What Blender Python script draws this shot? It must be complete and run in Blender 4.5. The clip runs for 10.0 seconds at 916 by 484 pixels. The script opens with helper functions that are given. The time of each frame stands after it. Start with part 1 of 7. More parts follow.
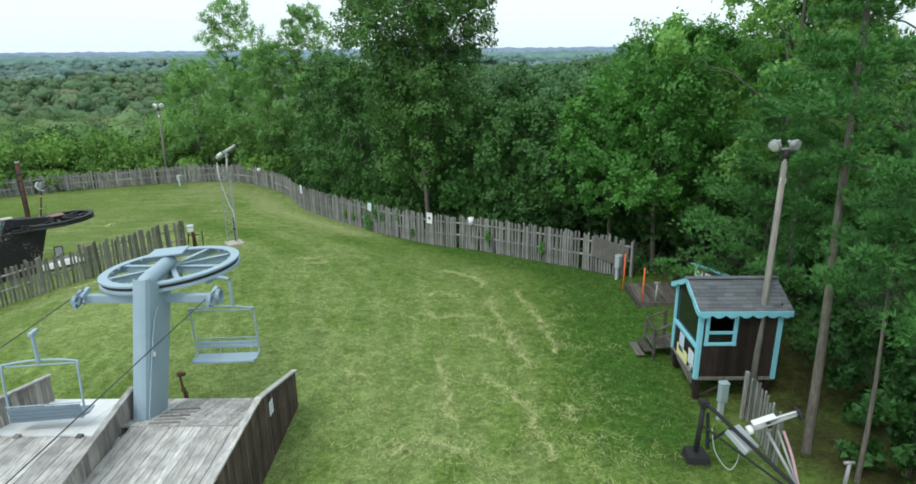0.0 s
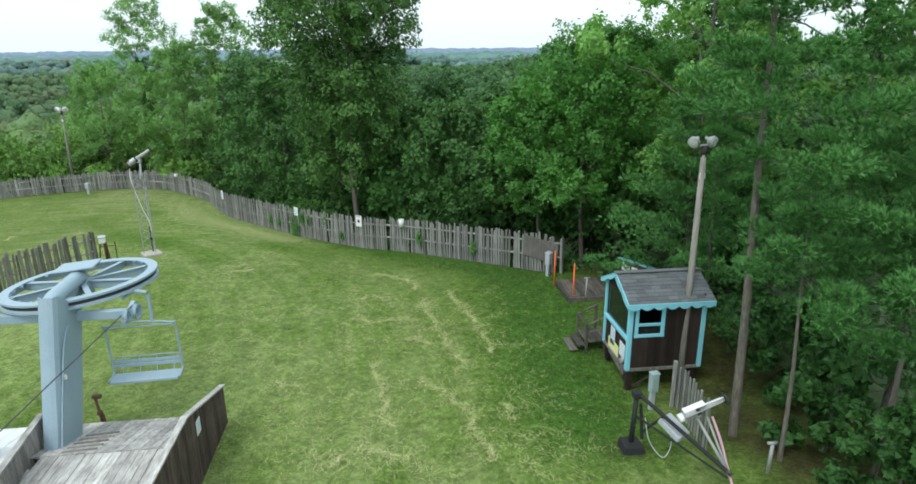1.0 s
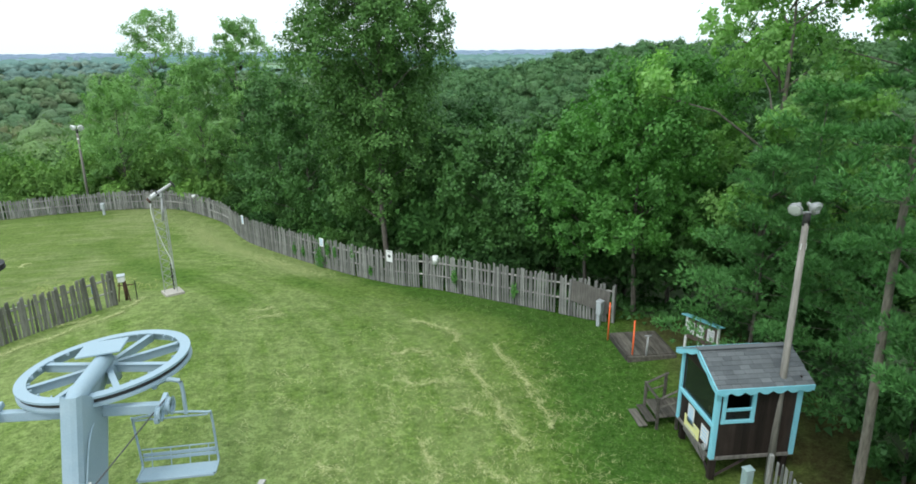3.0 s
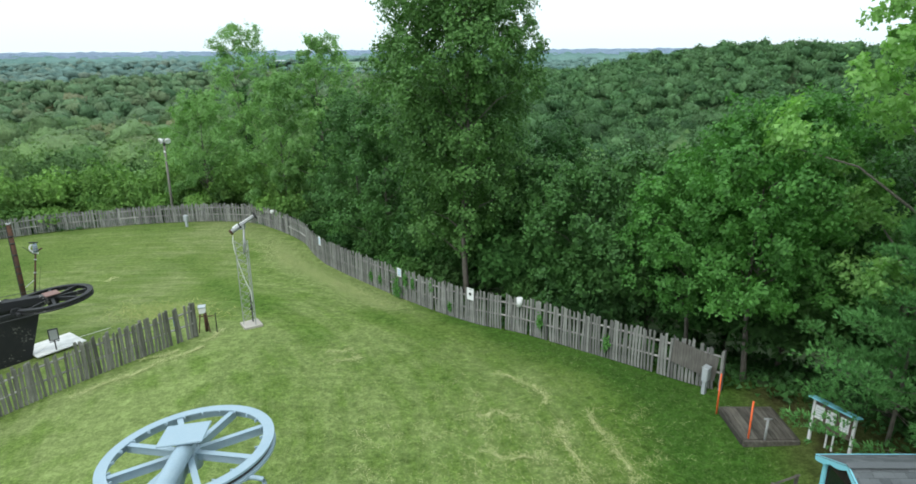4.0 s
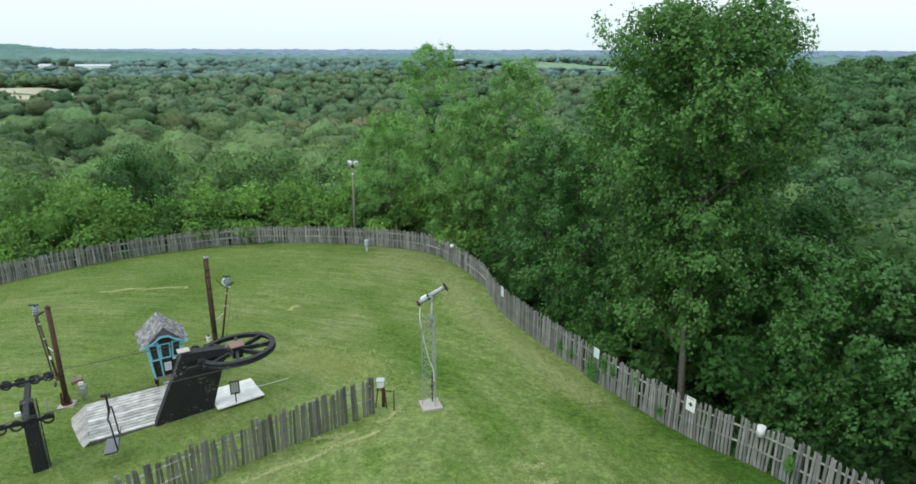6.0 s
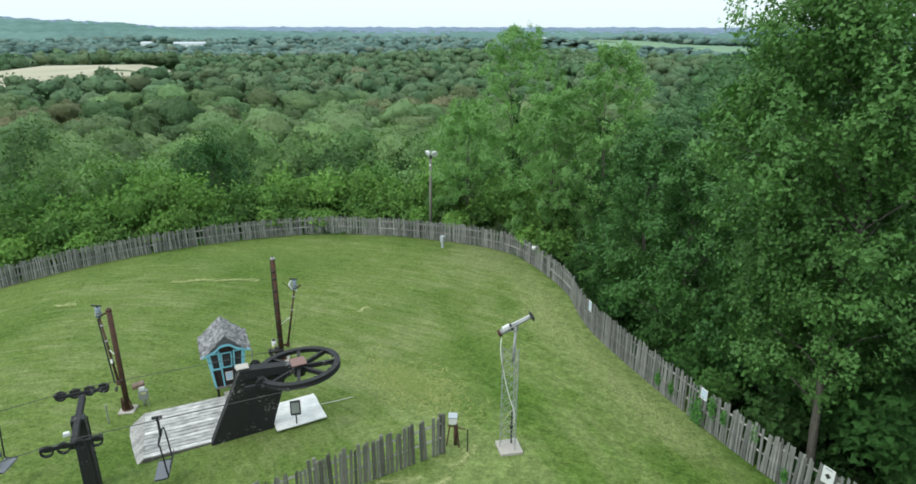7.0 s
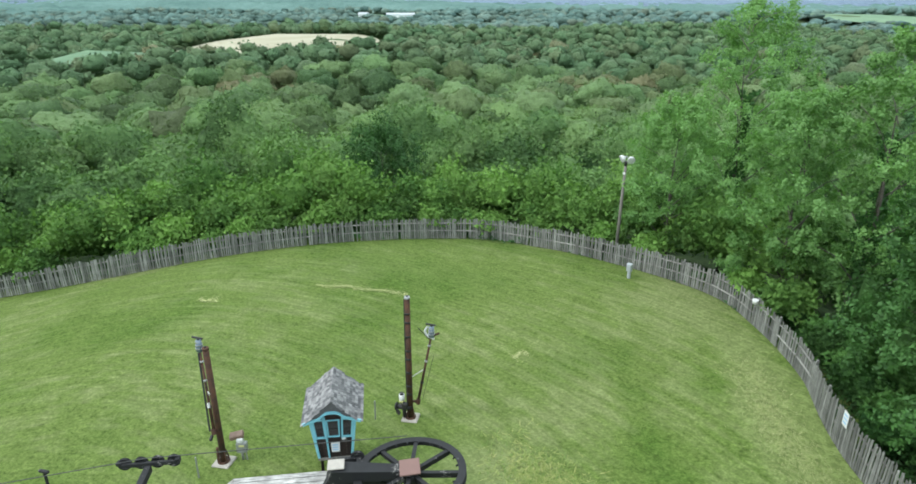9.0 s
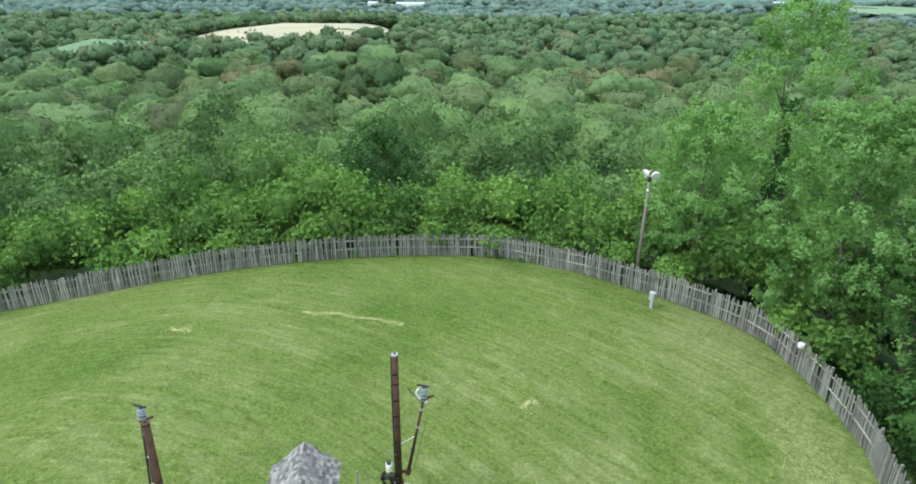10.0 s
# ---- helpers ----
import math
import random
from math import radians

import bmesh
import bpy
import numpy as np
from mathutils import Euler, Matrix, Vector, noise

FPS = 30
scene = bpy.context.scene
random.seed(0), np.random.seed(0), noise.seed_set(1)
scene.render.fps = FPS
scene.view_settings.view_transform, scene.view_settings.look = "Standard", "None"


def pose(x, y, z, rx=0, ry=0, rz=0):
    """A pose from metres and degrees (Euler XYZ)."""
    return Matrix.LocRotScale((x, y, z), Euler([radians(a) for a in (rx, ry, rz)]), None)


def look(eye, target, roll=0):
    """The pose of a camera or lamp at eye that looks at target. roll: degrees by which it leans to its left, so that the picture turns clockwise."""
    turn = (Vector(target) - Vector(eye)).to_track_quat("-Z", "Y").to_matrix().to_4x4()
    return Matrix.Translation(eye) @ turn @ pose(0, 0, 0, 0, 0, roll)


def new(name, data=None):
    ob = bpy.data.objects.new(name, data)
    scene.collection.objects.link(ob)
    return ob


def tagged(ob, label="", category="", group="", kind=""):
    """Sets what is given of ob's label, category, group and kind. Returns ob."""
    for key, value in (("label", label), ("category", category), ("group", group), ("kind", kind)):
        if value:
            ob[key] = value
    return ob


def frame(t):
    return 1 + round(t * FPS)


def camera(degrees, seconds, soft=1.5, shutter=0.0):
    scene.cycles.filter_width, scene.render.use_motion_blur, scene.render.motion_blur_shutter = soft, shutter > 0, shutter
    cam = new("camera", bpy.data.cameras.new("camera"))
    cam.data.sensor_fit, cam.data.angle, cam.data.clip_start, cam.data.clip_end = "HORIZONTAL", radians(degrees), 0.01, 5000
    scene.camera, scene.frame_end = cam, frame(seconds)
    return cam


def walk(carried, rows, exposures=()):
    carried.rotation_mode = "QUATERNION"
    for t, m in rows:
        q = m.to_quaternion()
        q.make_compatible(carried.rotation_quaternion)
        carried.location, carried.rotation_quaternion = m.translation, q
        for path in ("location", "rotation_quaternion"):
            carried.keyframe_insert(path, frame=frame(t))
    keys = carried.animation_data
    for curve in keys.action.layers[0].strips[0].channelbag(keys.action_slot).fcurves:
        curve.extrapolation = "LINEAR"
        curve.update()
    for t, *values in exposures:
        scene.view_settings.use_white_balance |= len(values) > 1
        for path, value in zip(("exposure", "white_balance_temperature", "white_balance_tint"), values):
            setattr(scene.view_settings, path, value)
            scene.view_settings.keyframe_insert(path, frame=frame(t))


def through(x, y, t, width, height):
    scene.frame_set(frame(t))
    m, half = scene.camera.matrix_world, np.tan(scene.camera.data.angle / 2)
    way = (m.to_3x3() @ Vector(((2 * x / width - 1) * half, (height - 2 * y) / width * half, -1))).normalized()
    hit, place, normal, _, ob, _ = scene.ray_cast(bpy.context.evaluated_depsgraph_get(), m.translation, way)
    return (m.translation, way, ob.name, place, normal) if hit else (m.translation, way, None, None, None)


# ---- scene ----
cam = camera(72.5, 10.0, soft=1.68)
PATH = [
    (0, (2.686, -2.826, 9.728), (2.664, -0.915, 9.135), -0.6),
    (0.5, (2.672, -2.712, 9.701), (2.811, -0.807, 9.109), -0.6),
    (1, (2.608, -2.632, 9.709), (2.811, -0.733, 9.116), -0.5),
    (1.5, (2.539, -2.387, 9.685), (2.759, -0.49, 9.092), -0.5),
    (2, (2.269, -1.891, 9.828), (2.497, 0.005, 9.234), -0.6),
    (2.2, (2.104, -1.67, 9.918), (2.332, 0.23, 9.337), -0.7),
    (3.5, (0.993, 0.928, 11.675), (1.089, 2.836, 11.084), -0.3),
    (4, (0.55, 2.004, 12.291), (0.522, 3.915, 11.701), -0.4),
    (4.5, (-0.004, 3.142, 12.915), (-0.167, 5.046, 12.324), -0.4),
    (5, (-0.601, 4.399, 13.423), (-0.856, 6.294, 12.836), -0.2),
    (5.5, (-1.321, 5.787, 13.898), (-1.7, 7.661, 13.31), -0.2),
    (5.7, (-1.706, 6.276, 14.051), (-2.166, 8.133, 13.468), -0.0),
    (6.8, (-3.444, 9.808, 14.638), (-4.091, 11.588, 13.997), 0.1),
    (7, (-3.831, 10.544, 14.623), (-4.574, 12.283, 13.97), 0.1),
    (7.5, (-4.733, 12.433, 14.525), (-5.73, 14.031, 13.851), 0.0),
    (8, (-5.728, 14.497, 14.525), (-6.864, 15.988, 13.83), -0.0),
    (8.5, (-6.747, 16.431, 14.592), (-7.932, 17.875, 13.878), 0.1),
    (9, (-7.979, 18.419, 14.669), (-9.191, 19.833, 13.94), 0.1),
    (9.5, (-9.382, 20.304, 14.732), (-10.603, 21.704, 13.99), 0.3),
    (10, (-10.764, 22.128, 14.884), (-11.988, 23.517, 14.127), 0.4),
]
walk(cam, [(t, look(eye, target, roll)) for t, eye, target, roll in PATH],
     [(0, -0.14), (2, 0.05), (3.5, 0.06), (4.5, -0.14), (5.7, -0.22), (6.8, -0.16), (7.5, -0.1), (8.5, 0.04), (10, 0.22)])

# ---- world and light: bright overcast sky, weak wide sun ----
world = bpy.data.worlds.new("sky")
scene.world = world
world.use_nodes = True
wn, wl = world.node_tree.nodes, world.node_tree.links
wn.clear()
sky = wn.new("ShaderNodeTexSky")
sky.sky_type, sky.sun_disc = "NISHITA", False
sky.sun_elevation, sky.sun_rotation = radians(52), radians(215)
sky.air_density, sky.dust_density, sky.ozone_density = 1.0, 3.0, 1.0
pale = wn.new("ShaderNodeHueSaturation")
pale.inputs["Saturation"].default_value = 0.22
# an overcast dome, brighter towards the zenith than at the horizon
way, height, dome = wn.new("ShaderNodeTexCoord"), wn.new("ShaderNodeSeparateXYZ"), wn.new("ShaderNodeMapRange")
dome.inputs["To Min"].default_value, dome.inputs["To Max"].default_value = 1.12, 1.75
veil = wn.new("ShaderNodeMix")
veil.data_type, veil.blend_type = "RGBA", "MULTIPLY"
veil.inputs[0].default_value = 1.0
veil.inputs[6].default_value = (13.6, 15.9, 16.9, 1)
cloud = wn.new("ShaderNodeMix")
cloud.data_type = "RGBA"
cloud.inputs[0].default_value = 0.6
wl.new(way.outputs["Generated"], height.inputs[0])
wl.new(height.outputs["Z"], dome.inputs["Value"])
wl.new(dome.outputs[0], veil.inputs[7])
wl.new(veil.outputs[2], cloud.inputs[7])
background = wn.new("ShaderNodeBackground")
background.inputs["Strength"].default_value = 0.1
wout = wn.new("ShaderNodeOutputWorld")
wl.new(sky.outputs[0], pale.inputs["Color"])
wl.new(pale.outputs[0], cloud.inputs[6])
wl.new(cloud.outputs[2], background.inputs["Color"])
wl.new(background.outputs[0], wout.inputs[0])
sun = new("sun", bpy.data.lights.new("sun", "SUN"))
sun.data.energy, sun.data.angle, sun.data.color = 1.2, radians(14), (1.0, 0.96, 0.9)
sun.matrix_world = look((0, 0, 0), (math.sin(radians(35)) * 0.6, math.cos(radians(35)) * 0.6, -0.79))


# ---- materials ----
def material(name, build):
    m = bpy.data.materials.new(name)
    m.use_nodes = True
    n, l = m.node_tree.nodes, m.node_tree.links
    build(n, l, n["Principled BSDF"])
    return m


def coords(n, l, scale, source="Object"):
    c, m = n.new("ShaderNodeTexCoord"), n.new("ShaderNodeMapping")
    m.inputs["Scale"].default_value = scale if hasattr(scale, "__len__") else (scale,) * 3
    l.new(c.outputs[source], m.inputs[0])
    return m.outputs[0]


def world_coords(n, l, scale, turn=0.0):
    g, m = n.new("ShaderNodeNewGeometry"), n.new("ShaderNodeMapping")
    m.inputs["Scale"].default_value = scale if hasattr(scale, "__len__") else (scale,) * 3
    m.inputs["Rotation"].default_value = (0, 0, radians(turn))
    l.new(g.outputs["Position"], m.inputs[0])
    return m.outputs[0]


def noise_tex(n, l, vec, scale, detail=4.0, rough=0.55):
    t = n.new("ShaderNodeTexNoise")
    t.inputs["Scale"].default_value, t.inputs["Detail"].default_value, t.inputs["Roughness"].default_value = scale, detail, rough
    l.new(vec, t.inputs["Vector"])
    return t.outputs["Fac"]


def ramp(n, l, fac, stops):
    r = n.new("ShaderNodeValToRGB")
    e = r.color_ramp.elements
    while len(e) < len(stops):
        e.new(0.5)
    for k, (p, c) in zip(e, stops):
        k.position, k.color = p, (*c, 1) if hasattr(c, "__len__") else (c, c, c, 1)
    l.new(fac, r.inputs[0])
    return r.outputs[0]


def mix(n, l, fac, a, b, blend="MIX"):
    m = n.new("ShaderNodeMix")
    m.data_type, m.blend_type = "RGBA", blend
    for i, v in ((0, fac), (6, a), (7, b)):
        if isinstance(v, (int, float)):
            m.inputs[i].default_value = v if i == 0 else (v, v, v, 1)
        elif isinstance(v, tuple):
            m.inputs[i].default_value = (*v, 1)
        else:
            l.new(v, m.inputs[i])
    return m.outputs[2]


def math_node(n, l, op, a, b=0.0, clamp=False):
    m = n.new("ShaderNodeMath")
    m.operation, m.use_clamp = op, clamp
    for i, v in ((0, a), (1, b)):
        if isinstance(v, (int, float)):
            m.inputs[i].default_value = v
        else:
            l.new(v, m.inputs[i])
    return m.outputs[0]


def bump(n, l, height, p, strength=0.4, distance=0.02):
    b = n.new("ShaderNodeBump")
    b.inputs["Strength"].default_value, b.inputs["Distance"].default_value = strength, distance
    l.new(height, b.inputs["Height"])
    l.new(b.outputs[0], p.inputs["Normal"])


def leaf_material(name, dark, light, shine=0.35, through=0.3, woods=False, spray=1.6):
    """Foliage: variation from leaf to leaf, clump to clump and tree to tree."""
    def build(n, l, p):
        g = n.new("ShaderNodeNewGeometry")
        wide = noise_tex(n, l, world_coords(n, l, 1.0), 0.16, 2.0)
        fine = noise_tex(n, l, world_coords(n, l, 1.0), 1.4, 5.0, 0.72)
        if woods:
            t, h = n.new("ShaderNodeAttribute"), n.new("ShaderNodeAttribute")
            t.attribute_name, h.attribute_name = "tone", "kind_of_tree"
            f = math_node(n, l, "ADD", math_node(n, l, "MULTIPLY", g.outputs["Random Per Island"], 0.16), math_node(n, l, "MULTIPLY", fine, 0.5))
            f = math_node(n, l, "ADD", f, math_node(n, l, "MULTIPLY", t.outputs["Fac"], 0.4))
            f = math_node(n, l, "ADD", f, math_node(n, l, "MULTIPLY", wide, 0.1), True)
            col = ramp(n, l, f, [(0.3, dark), (0.8, light)])
            col = mix(n, l, h.outputs["Fac"], col, (0.25, 0.23, 0.13))
            grain = noise_tex(n, l, world_coords(n, l, 1.0), spray, 6.0, 0.75)
            col = mix(n, l, 1.0, col, ramp(n, l, grain, [(0.3, 0.8), (0.7, 1.18)]), "MULTIPLY")
        else:
            f = math_node(n, l, "ADD", math_node(n, l, "MULTIPLY", g.outputs["Random Per Island"], 0.24), math_node(n, l, "MULTIPLY", fine, 0.52))
            f = math_node(n, l, "ADD", f, math_node(n, l, "MULTIPLY", wide, 0.5))
            f = math_node(n, l, "SUBTRACT", f, 0.13, True)
            col = ramp(n, l, f, [(0.15, dark), (0.85, light)])
        l.new(col, p.inputs["Base Color"])
        p.inputs["Roughness"].default_value = 0.6
        p.inputs["Specular IOR Level"].default_value = shine
        if woods:
            bump(n, l, grain, p, 1.0, 1.0 / spray)
        t, q = n.new("ShaderNodeBsdfTranslucent"), n.new("ShaderNodeMixShader")
        l.new(mix(n, l, 1.0, col, (0.95, 1.15, 0.5), "MULTIPLY"), t.inputs["Color"])
        q.inputs[0].default_value = through
        l.new(p.outputs[0], q.inputs[1]), l.new(t.outputs[0], q.inputs[2])
        l.new(q.outputs[0], n["Material Output"].inputs[0])
    return material(name, build)


LEAF_DARK = leaf_material("leaf_dark", (0.013, 0.05, 0.012), (0.064, 0.178, 0.04), 0.3, 0.15)
LEAF_POPLAR = leaf_material("leaf_poplar", (0.019, 0.064, 0.014), (0.148, 0.315, 0.08), 0.25, 0.2)
LEAF_MID = leaf_material("leaf_mid", (0.018, 0.062, 0.016), (0.09, 0.225, 0.052), 0.3, 0.15)
LEAF_BRIGHT = leaf_material("leaf_bright", (0.03, 0.112, 0.024), (0.15, 0.385, 0.08), 0.35, 0.36)
LEAF_PALE = leaf_material("leaf_pale", (0.071, 0.17, 0.05), (0.298, 0.52, 0.18), 0.3, 0.36)
LEAF_FRESH = leaf_material("leaf_fresh", (0.085, 0.21, 0.05), (0.345, 0.61, 0.19), 0.3, 0.42)
LEAF_PINE = leaf_material("leaf_pine", (0.02, 0.084, 0.024), (0.18, 0.44, 0.125), 0.2, 0.12)
LEAF_WOODS = leaf_material("leaf_woods", (0.048, 0.108, 0.044), (0.222, 0.375, 0.152), 0.08, 0.15, True, 0.8)
LEAF_SHRUB = leaf_material("leaf_shrub", (0.045, 0.13, 0.03), (0.25, 0.46, 0.11), 0.12, 0.2, True, 4.5)
LEAF_SLOPE = leaf_material("leaf_slope", (0.045, 0.112, 0.039), (0.232, 0.4, 0.145), 0.08, 0.2, True, 2.4)
# bluer than the nearer woods: a little haze put into the green
LEAF_VALLEY_HAZE = leaf_material("leaf_valley_haze", (0.038, 0.094, 0.047), (0.174, 0.3, 0.148), 0.05, 0.0, True, 0.4)
# two darkened leaf copies: shade under the trees is in their colour
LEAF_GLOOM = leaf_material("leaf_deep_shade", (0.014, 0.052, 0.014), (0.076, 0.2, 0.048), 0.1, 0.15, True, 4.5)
LEAF_SHADE = leaf_material("leaf_shrub_shaded", (0.024, 0.082, 0.022), (0.12, 0.29, 0.07), 0.12, 0.2, True, 4.5)
LEAF_HILL = leaf_material("leaf_hillside", (0.027, 0.076, 0.033), (0.135, 0.275, 0.112), 0.05, 0.1, True, 0.9)
# leaf green paled and blued to stand for haze over distance
LEAF_FAR_HAZE = leaf_material("leaf_far_haze", (0.081, 0.155, 0.14), (0.189, 0.305, 0.275), 0.0, 0.0, True, 0.3)


def bark_build(dark, light):
    def build(n, l, p):
        v = coords(n, l, (6, 6, 1.2))
        f = noise_tex(n, l, v, 3.0, 6.0, 0.65)
        l.new(ramp(n, l, f, [(0.3, dark), (0.7, light)]), p.inputs["Base Color"])
        p.inputs["Roughness"].default_value = 0.9
        bump(n, l, f, p, 0.6, 0.03)
    return build


BARK = material("bark", bark_build((0.045, 0.04, 0.032), (0.15, 0.135, 0.112)))
BARK_PALE = material("bark_pale", bark_build((0.07, 0.062, 0.05), (0.2, 0.18, 0.15)))


def grass_build(n, l, p):
    w = world_coords(n, l, 1.0)
    # mowing runs in rings round the hilltop
    g, sub, ln, sep, at = n.new("ShaderNodeNewGeometry"), n.new("ShaderNodeVectorMath"), n.new("ShaderNodeVectorMath"), n.new("ShaderNodeSeparateXYZ"), n.new("ShaderNodeCombineXYZ")
    sub.operation, ln.operation = "SUBTRACT", "LENGTH"
    sub.inputs[1].default_value = (-27, 14, 0)
    l.new(g.outputs["Position"], sub.inputs[0]), l.new(sub.outputs[0], sep.inputs[0])
    flat = n.new("ShaderNodeCombineXYZ")
    l.new(sep.outputs[0], flat.inputs[0]), l.new(sep.outputs[1], flat.inputs[1])
    l.new(flat.outputs[0], ln.inputs[0])
    l.new(math_node(n, l, "MULTIPLY", ln.outputs["Value"], 1.0), at.inputs[0])
    l.new(math_node(n, l, "MULTIPLY", math_node(n, l, "ARCTAN2", sep.outputs[1], sep.outputs[0]), 2.6), at.inputs[1])
    mow = noise_tex(n, l, at.outputs[0], 1.5, 4.0, 0.6)
    big, mid, fine = noise_tex(n, l, w, 0.12, 3.0), noise_tex(n, l, w, 0.8, 5.0, 0.62), noise_tex(n, l, w, 15.0, 5.0, 0.8)
    tuft = noise_tex(n, l, w, 6.0, 5.0, 0.7)
    f = math_node(n, l, "ADD", math_node(n, l, "MULTIPLY", fine, 0.55), math_node(n, l, "MULTIPLY", tuft, 0.45))
    green = ramp(n, l, f, [(0.36, (0.05, 0.08, 0.02)), (0.5, (0.12, 0.172, 0.046)), (0.64, (0.21, 0.275, 0.084))])
    dry = ramp(n, l, f, [(0.34, (0.106, 0.132, 0.045)), (0.64, (0.272, 0.318, 0.138))])
    a = n.new("ShaderNodeAttribute")
    a.attribute_name = "dryness"
    d = math_node(n, l, "ADD", math_node(n, l, "MULTIPLY", mow, 0.7), math_node(n, l, "MULTIPLY", mid, 0.55))
    d = math_node(n, l, "ADD", d, math_node(n, l, "MULTIPLY", big, 0.4))
    d = math_node(n, l, "ADD", d, math_node(n, l, "MULTIPLY", a.outputs["Fac"], 0.42))
    col = mix(n, l, ramp(n, l, d, [(0.8, 0.0), (1.24, 0.85)]), green, dry)
    lush = ramp(n, l, math_node(n, l, "SUBTRACT", noise_tex(n, l, w, 0.2, 4.0), math_node(n, l, "MULTIPLY", a.outputs["Fac"], 0.3)), [(0.46, 0.0), (0.64, 0.75)])
    col = mix(n, l, lush, col, mix(n, l, 1.0, col, (0.62, 0.76, 0.55), "MULTIPLY"))
    # lush belt: deeper green, with tree shade darkened into the colour
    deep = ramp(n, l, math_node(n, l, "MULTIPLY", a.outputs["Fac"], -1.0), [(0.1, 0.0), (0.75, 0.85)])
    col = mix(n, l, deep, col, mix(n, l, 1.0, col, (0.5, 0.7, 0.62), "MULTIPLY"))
    worn = noise_tex(n, l, w, 2.4, 7.0, 0.75)
    rough = mix(n, l, 1.0, mix(n, l, 1.0, col, (1.0, 1.09, 0.92), "MULTIPLY"), ramp(n, l, worn, [(0.32, 0.62), (0.68, 1.28)]), "MULTIPLY")
    arcs = noise_tex(n, l, at.outputs[0], 5.0, 3.0, 0.6)
    even = mix(n, l, 1.0, mix(n, l, 1.0, col, ramp(n, l, worn, [(0.3, 0.84), (0.7, 1.1)]), "MULTIPLY"), ramp(n, l, arcs, [(0.32, 0.84), (0.68, 1.14)]), "MULTIPLY")
    # the far lawn is mown closer than the top
    col = mix(n, l, ramp(n, l, math_node(n, l, "MULTIPLY", sep.outputs[0], 0.05), [(0.4, 0.0), (0.85, 1.0)]), even, rough)
    # fallen needles and thin soil under the pines, coloured darker for their shade
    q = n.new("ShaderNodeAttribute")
    q.attribute_name = "litter_shade"
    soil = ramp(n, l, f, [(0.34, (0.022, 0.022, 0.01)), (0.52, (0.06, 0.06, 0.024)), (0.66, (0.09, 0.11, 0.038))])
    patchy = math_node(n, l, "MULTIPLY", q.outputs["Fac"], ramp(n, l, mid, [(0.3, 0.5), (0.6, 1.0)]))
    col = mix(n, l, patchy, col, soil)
    l.new(col, p.inputs["Base Color"])
    p.inputs["Roughness"].default_value, p.inputs["Specular IOR Level"].default_value = 0.9, 0.03
    bump(n, l, f, p, 0.8, 0.07)


GRASS = material("grass", grass_build)


def forest_floor_build(n, l, p):
    f = noise_tex(n, l, world_coords(n, l, 1.0), 0.8, 6.0)
    l.new(ramp(n, l, f, [(0.3, (0.025, 0.055, 0.016)), (0.7, (0.075, 0.13, 0.036))]), p.inputs["Base Color"])
    p.inputs["Roughness"].default_value = 1.0


FLOOR_WOODS = material("woodland_floor", forest_floor_build)


def wood_build(dark, light, grain=(22, 22, 1.2), rough=0.85, stain=0.5, vary=(0.55, 1.25)):
    """Weathered boards: grain along z, stains, a shade of its own for each piece."""
    def build(n, l, p):
        o = n.new("ShaderNodeObjectInfo")
        g = n.new("ShaderNodeNewGeometry")
        f = noise_tex(n, l, coords(n, l, grain), 1.0, 6.0, 0.65)
        s = noise_tex(n, l, world_coords(n, l, 1.0), 2.2, 4.0)
        col = ramp(n, l, f, [(0.28, dark), (0.72, light)])
        r = math_node(n, l, "FRACT", math_node(n, l, "ADD", o.outputs["Random"], g.outputs["Random Per Island"]))
        col = mix(n, l, 1.0, col, ramp(n, l, r, [(0.0, vary[0]), (1.0, vary[1])]), "MULTIPLY")
        col = mix(n, l, stain, col, ramp(n, l, s, [(0.3, 0.55), (0.7, 1.15)]), "MULTIPLY")
        l.new(col, p.inputs["Base Color"])
        p.inputs["Roughness"].default_value, p.inputs["Specular IOR Level"].default_value = rough, 0.25
        bump(n, l, f, p, 0.5, 0.006)
    return build


SLAT = material("weathered_slat", wood_build((0.11, 0.112, 0.103), (0.37, 0.372, 0.352)))


# ---- mesh helpers ----
def link(name, me, mat, parent=None, label="", smooth=False):
    if mat:
        me.materials.append(mat)
    if smooth:
        count = np.zeros(len(me.polygons), np.int32)
        me.polygons.foreach_get("loop_total", count)
        me.polygons.foreach_set("use_smooth", count <= 4)
    ob = new(name, me)
    if parent:
        ob.parent = parent
    if label:
        ob["label"] = label
    return ob


def part(name, bm, mat, parent=None, label="", smooth=False):
    me = bpy.data.meshes.new(name)
    bm.to_mesh(me)
    bm.free()
    return link(name, me, mat, parent, label, smooth)


def raw(name, verts, faces, corners):
    """A mesh from numpy arrays; faces of one number of corners."""
    me = bpy.data.meshes.new(name)
    me.vertices.add(len(verts))
    me.vertices.foreach_set("co", np.ascontiguousarray(verts, dtype=np.float32).ravel())
    me.loops.add(faces.size)
    me.loops.foreach_set("vertex_index", np.ascontiguousarray(faces, dtype=np.int32).ravel())
    me.polygons.add(len(faces))
    me.polygons.foreach_set("loop_start", np.arange(0, faces.size, corners, dtype=np.int32))
    me.update(calc_edges=True)
    return me


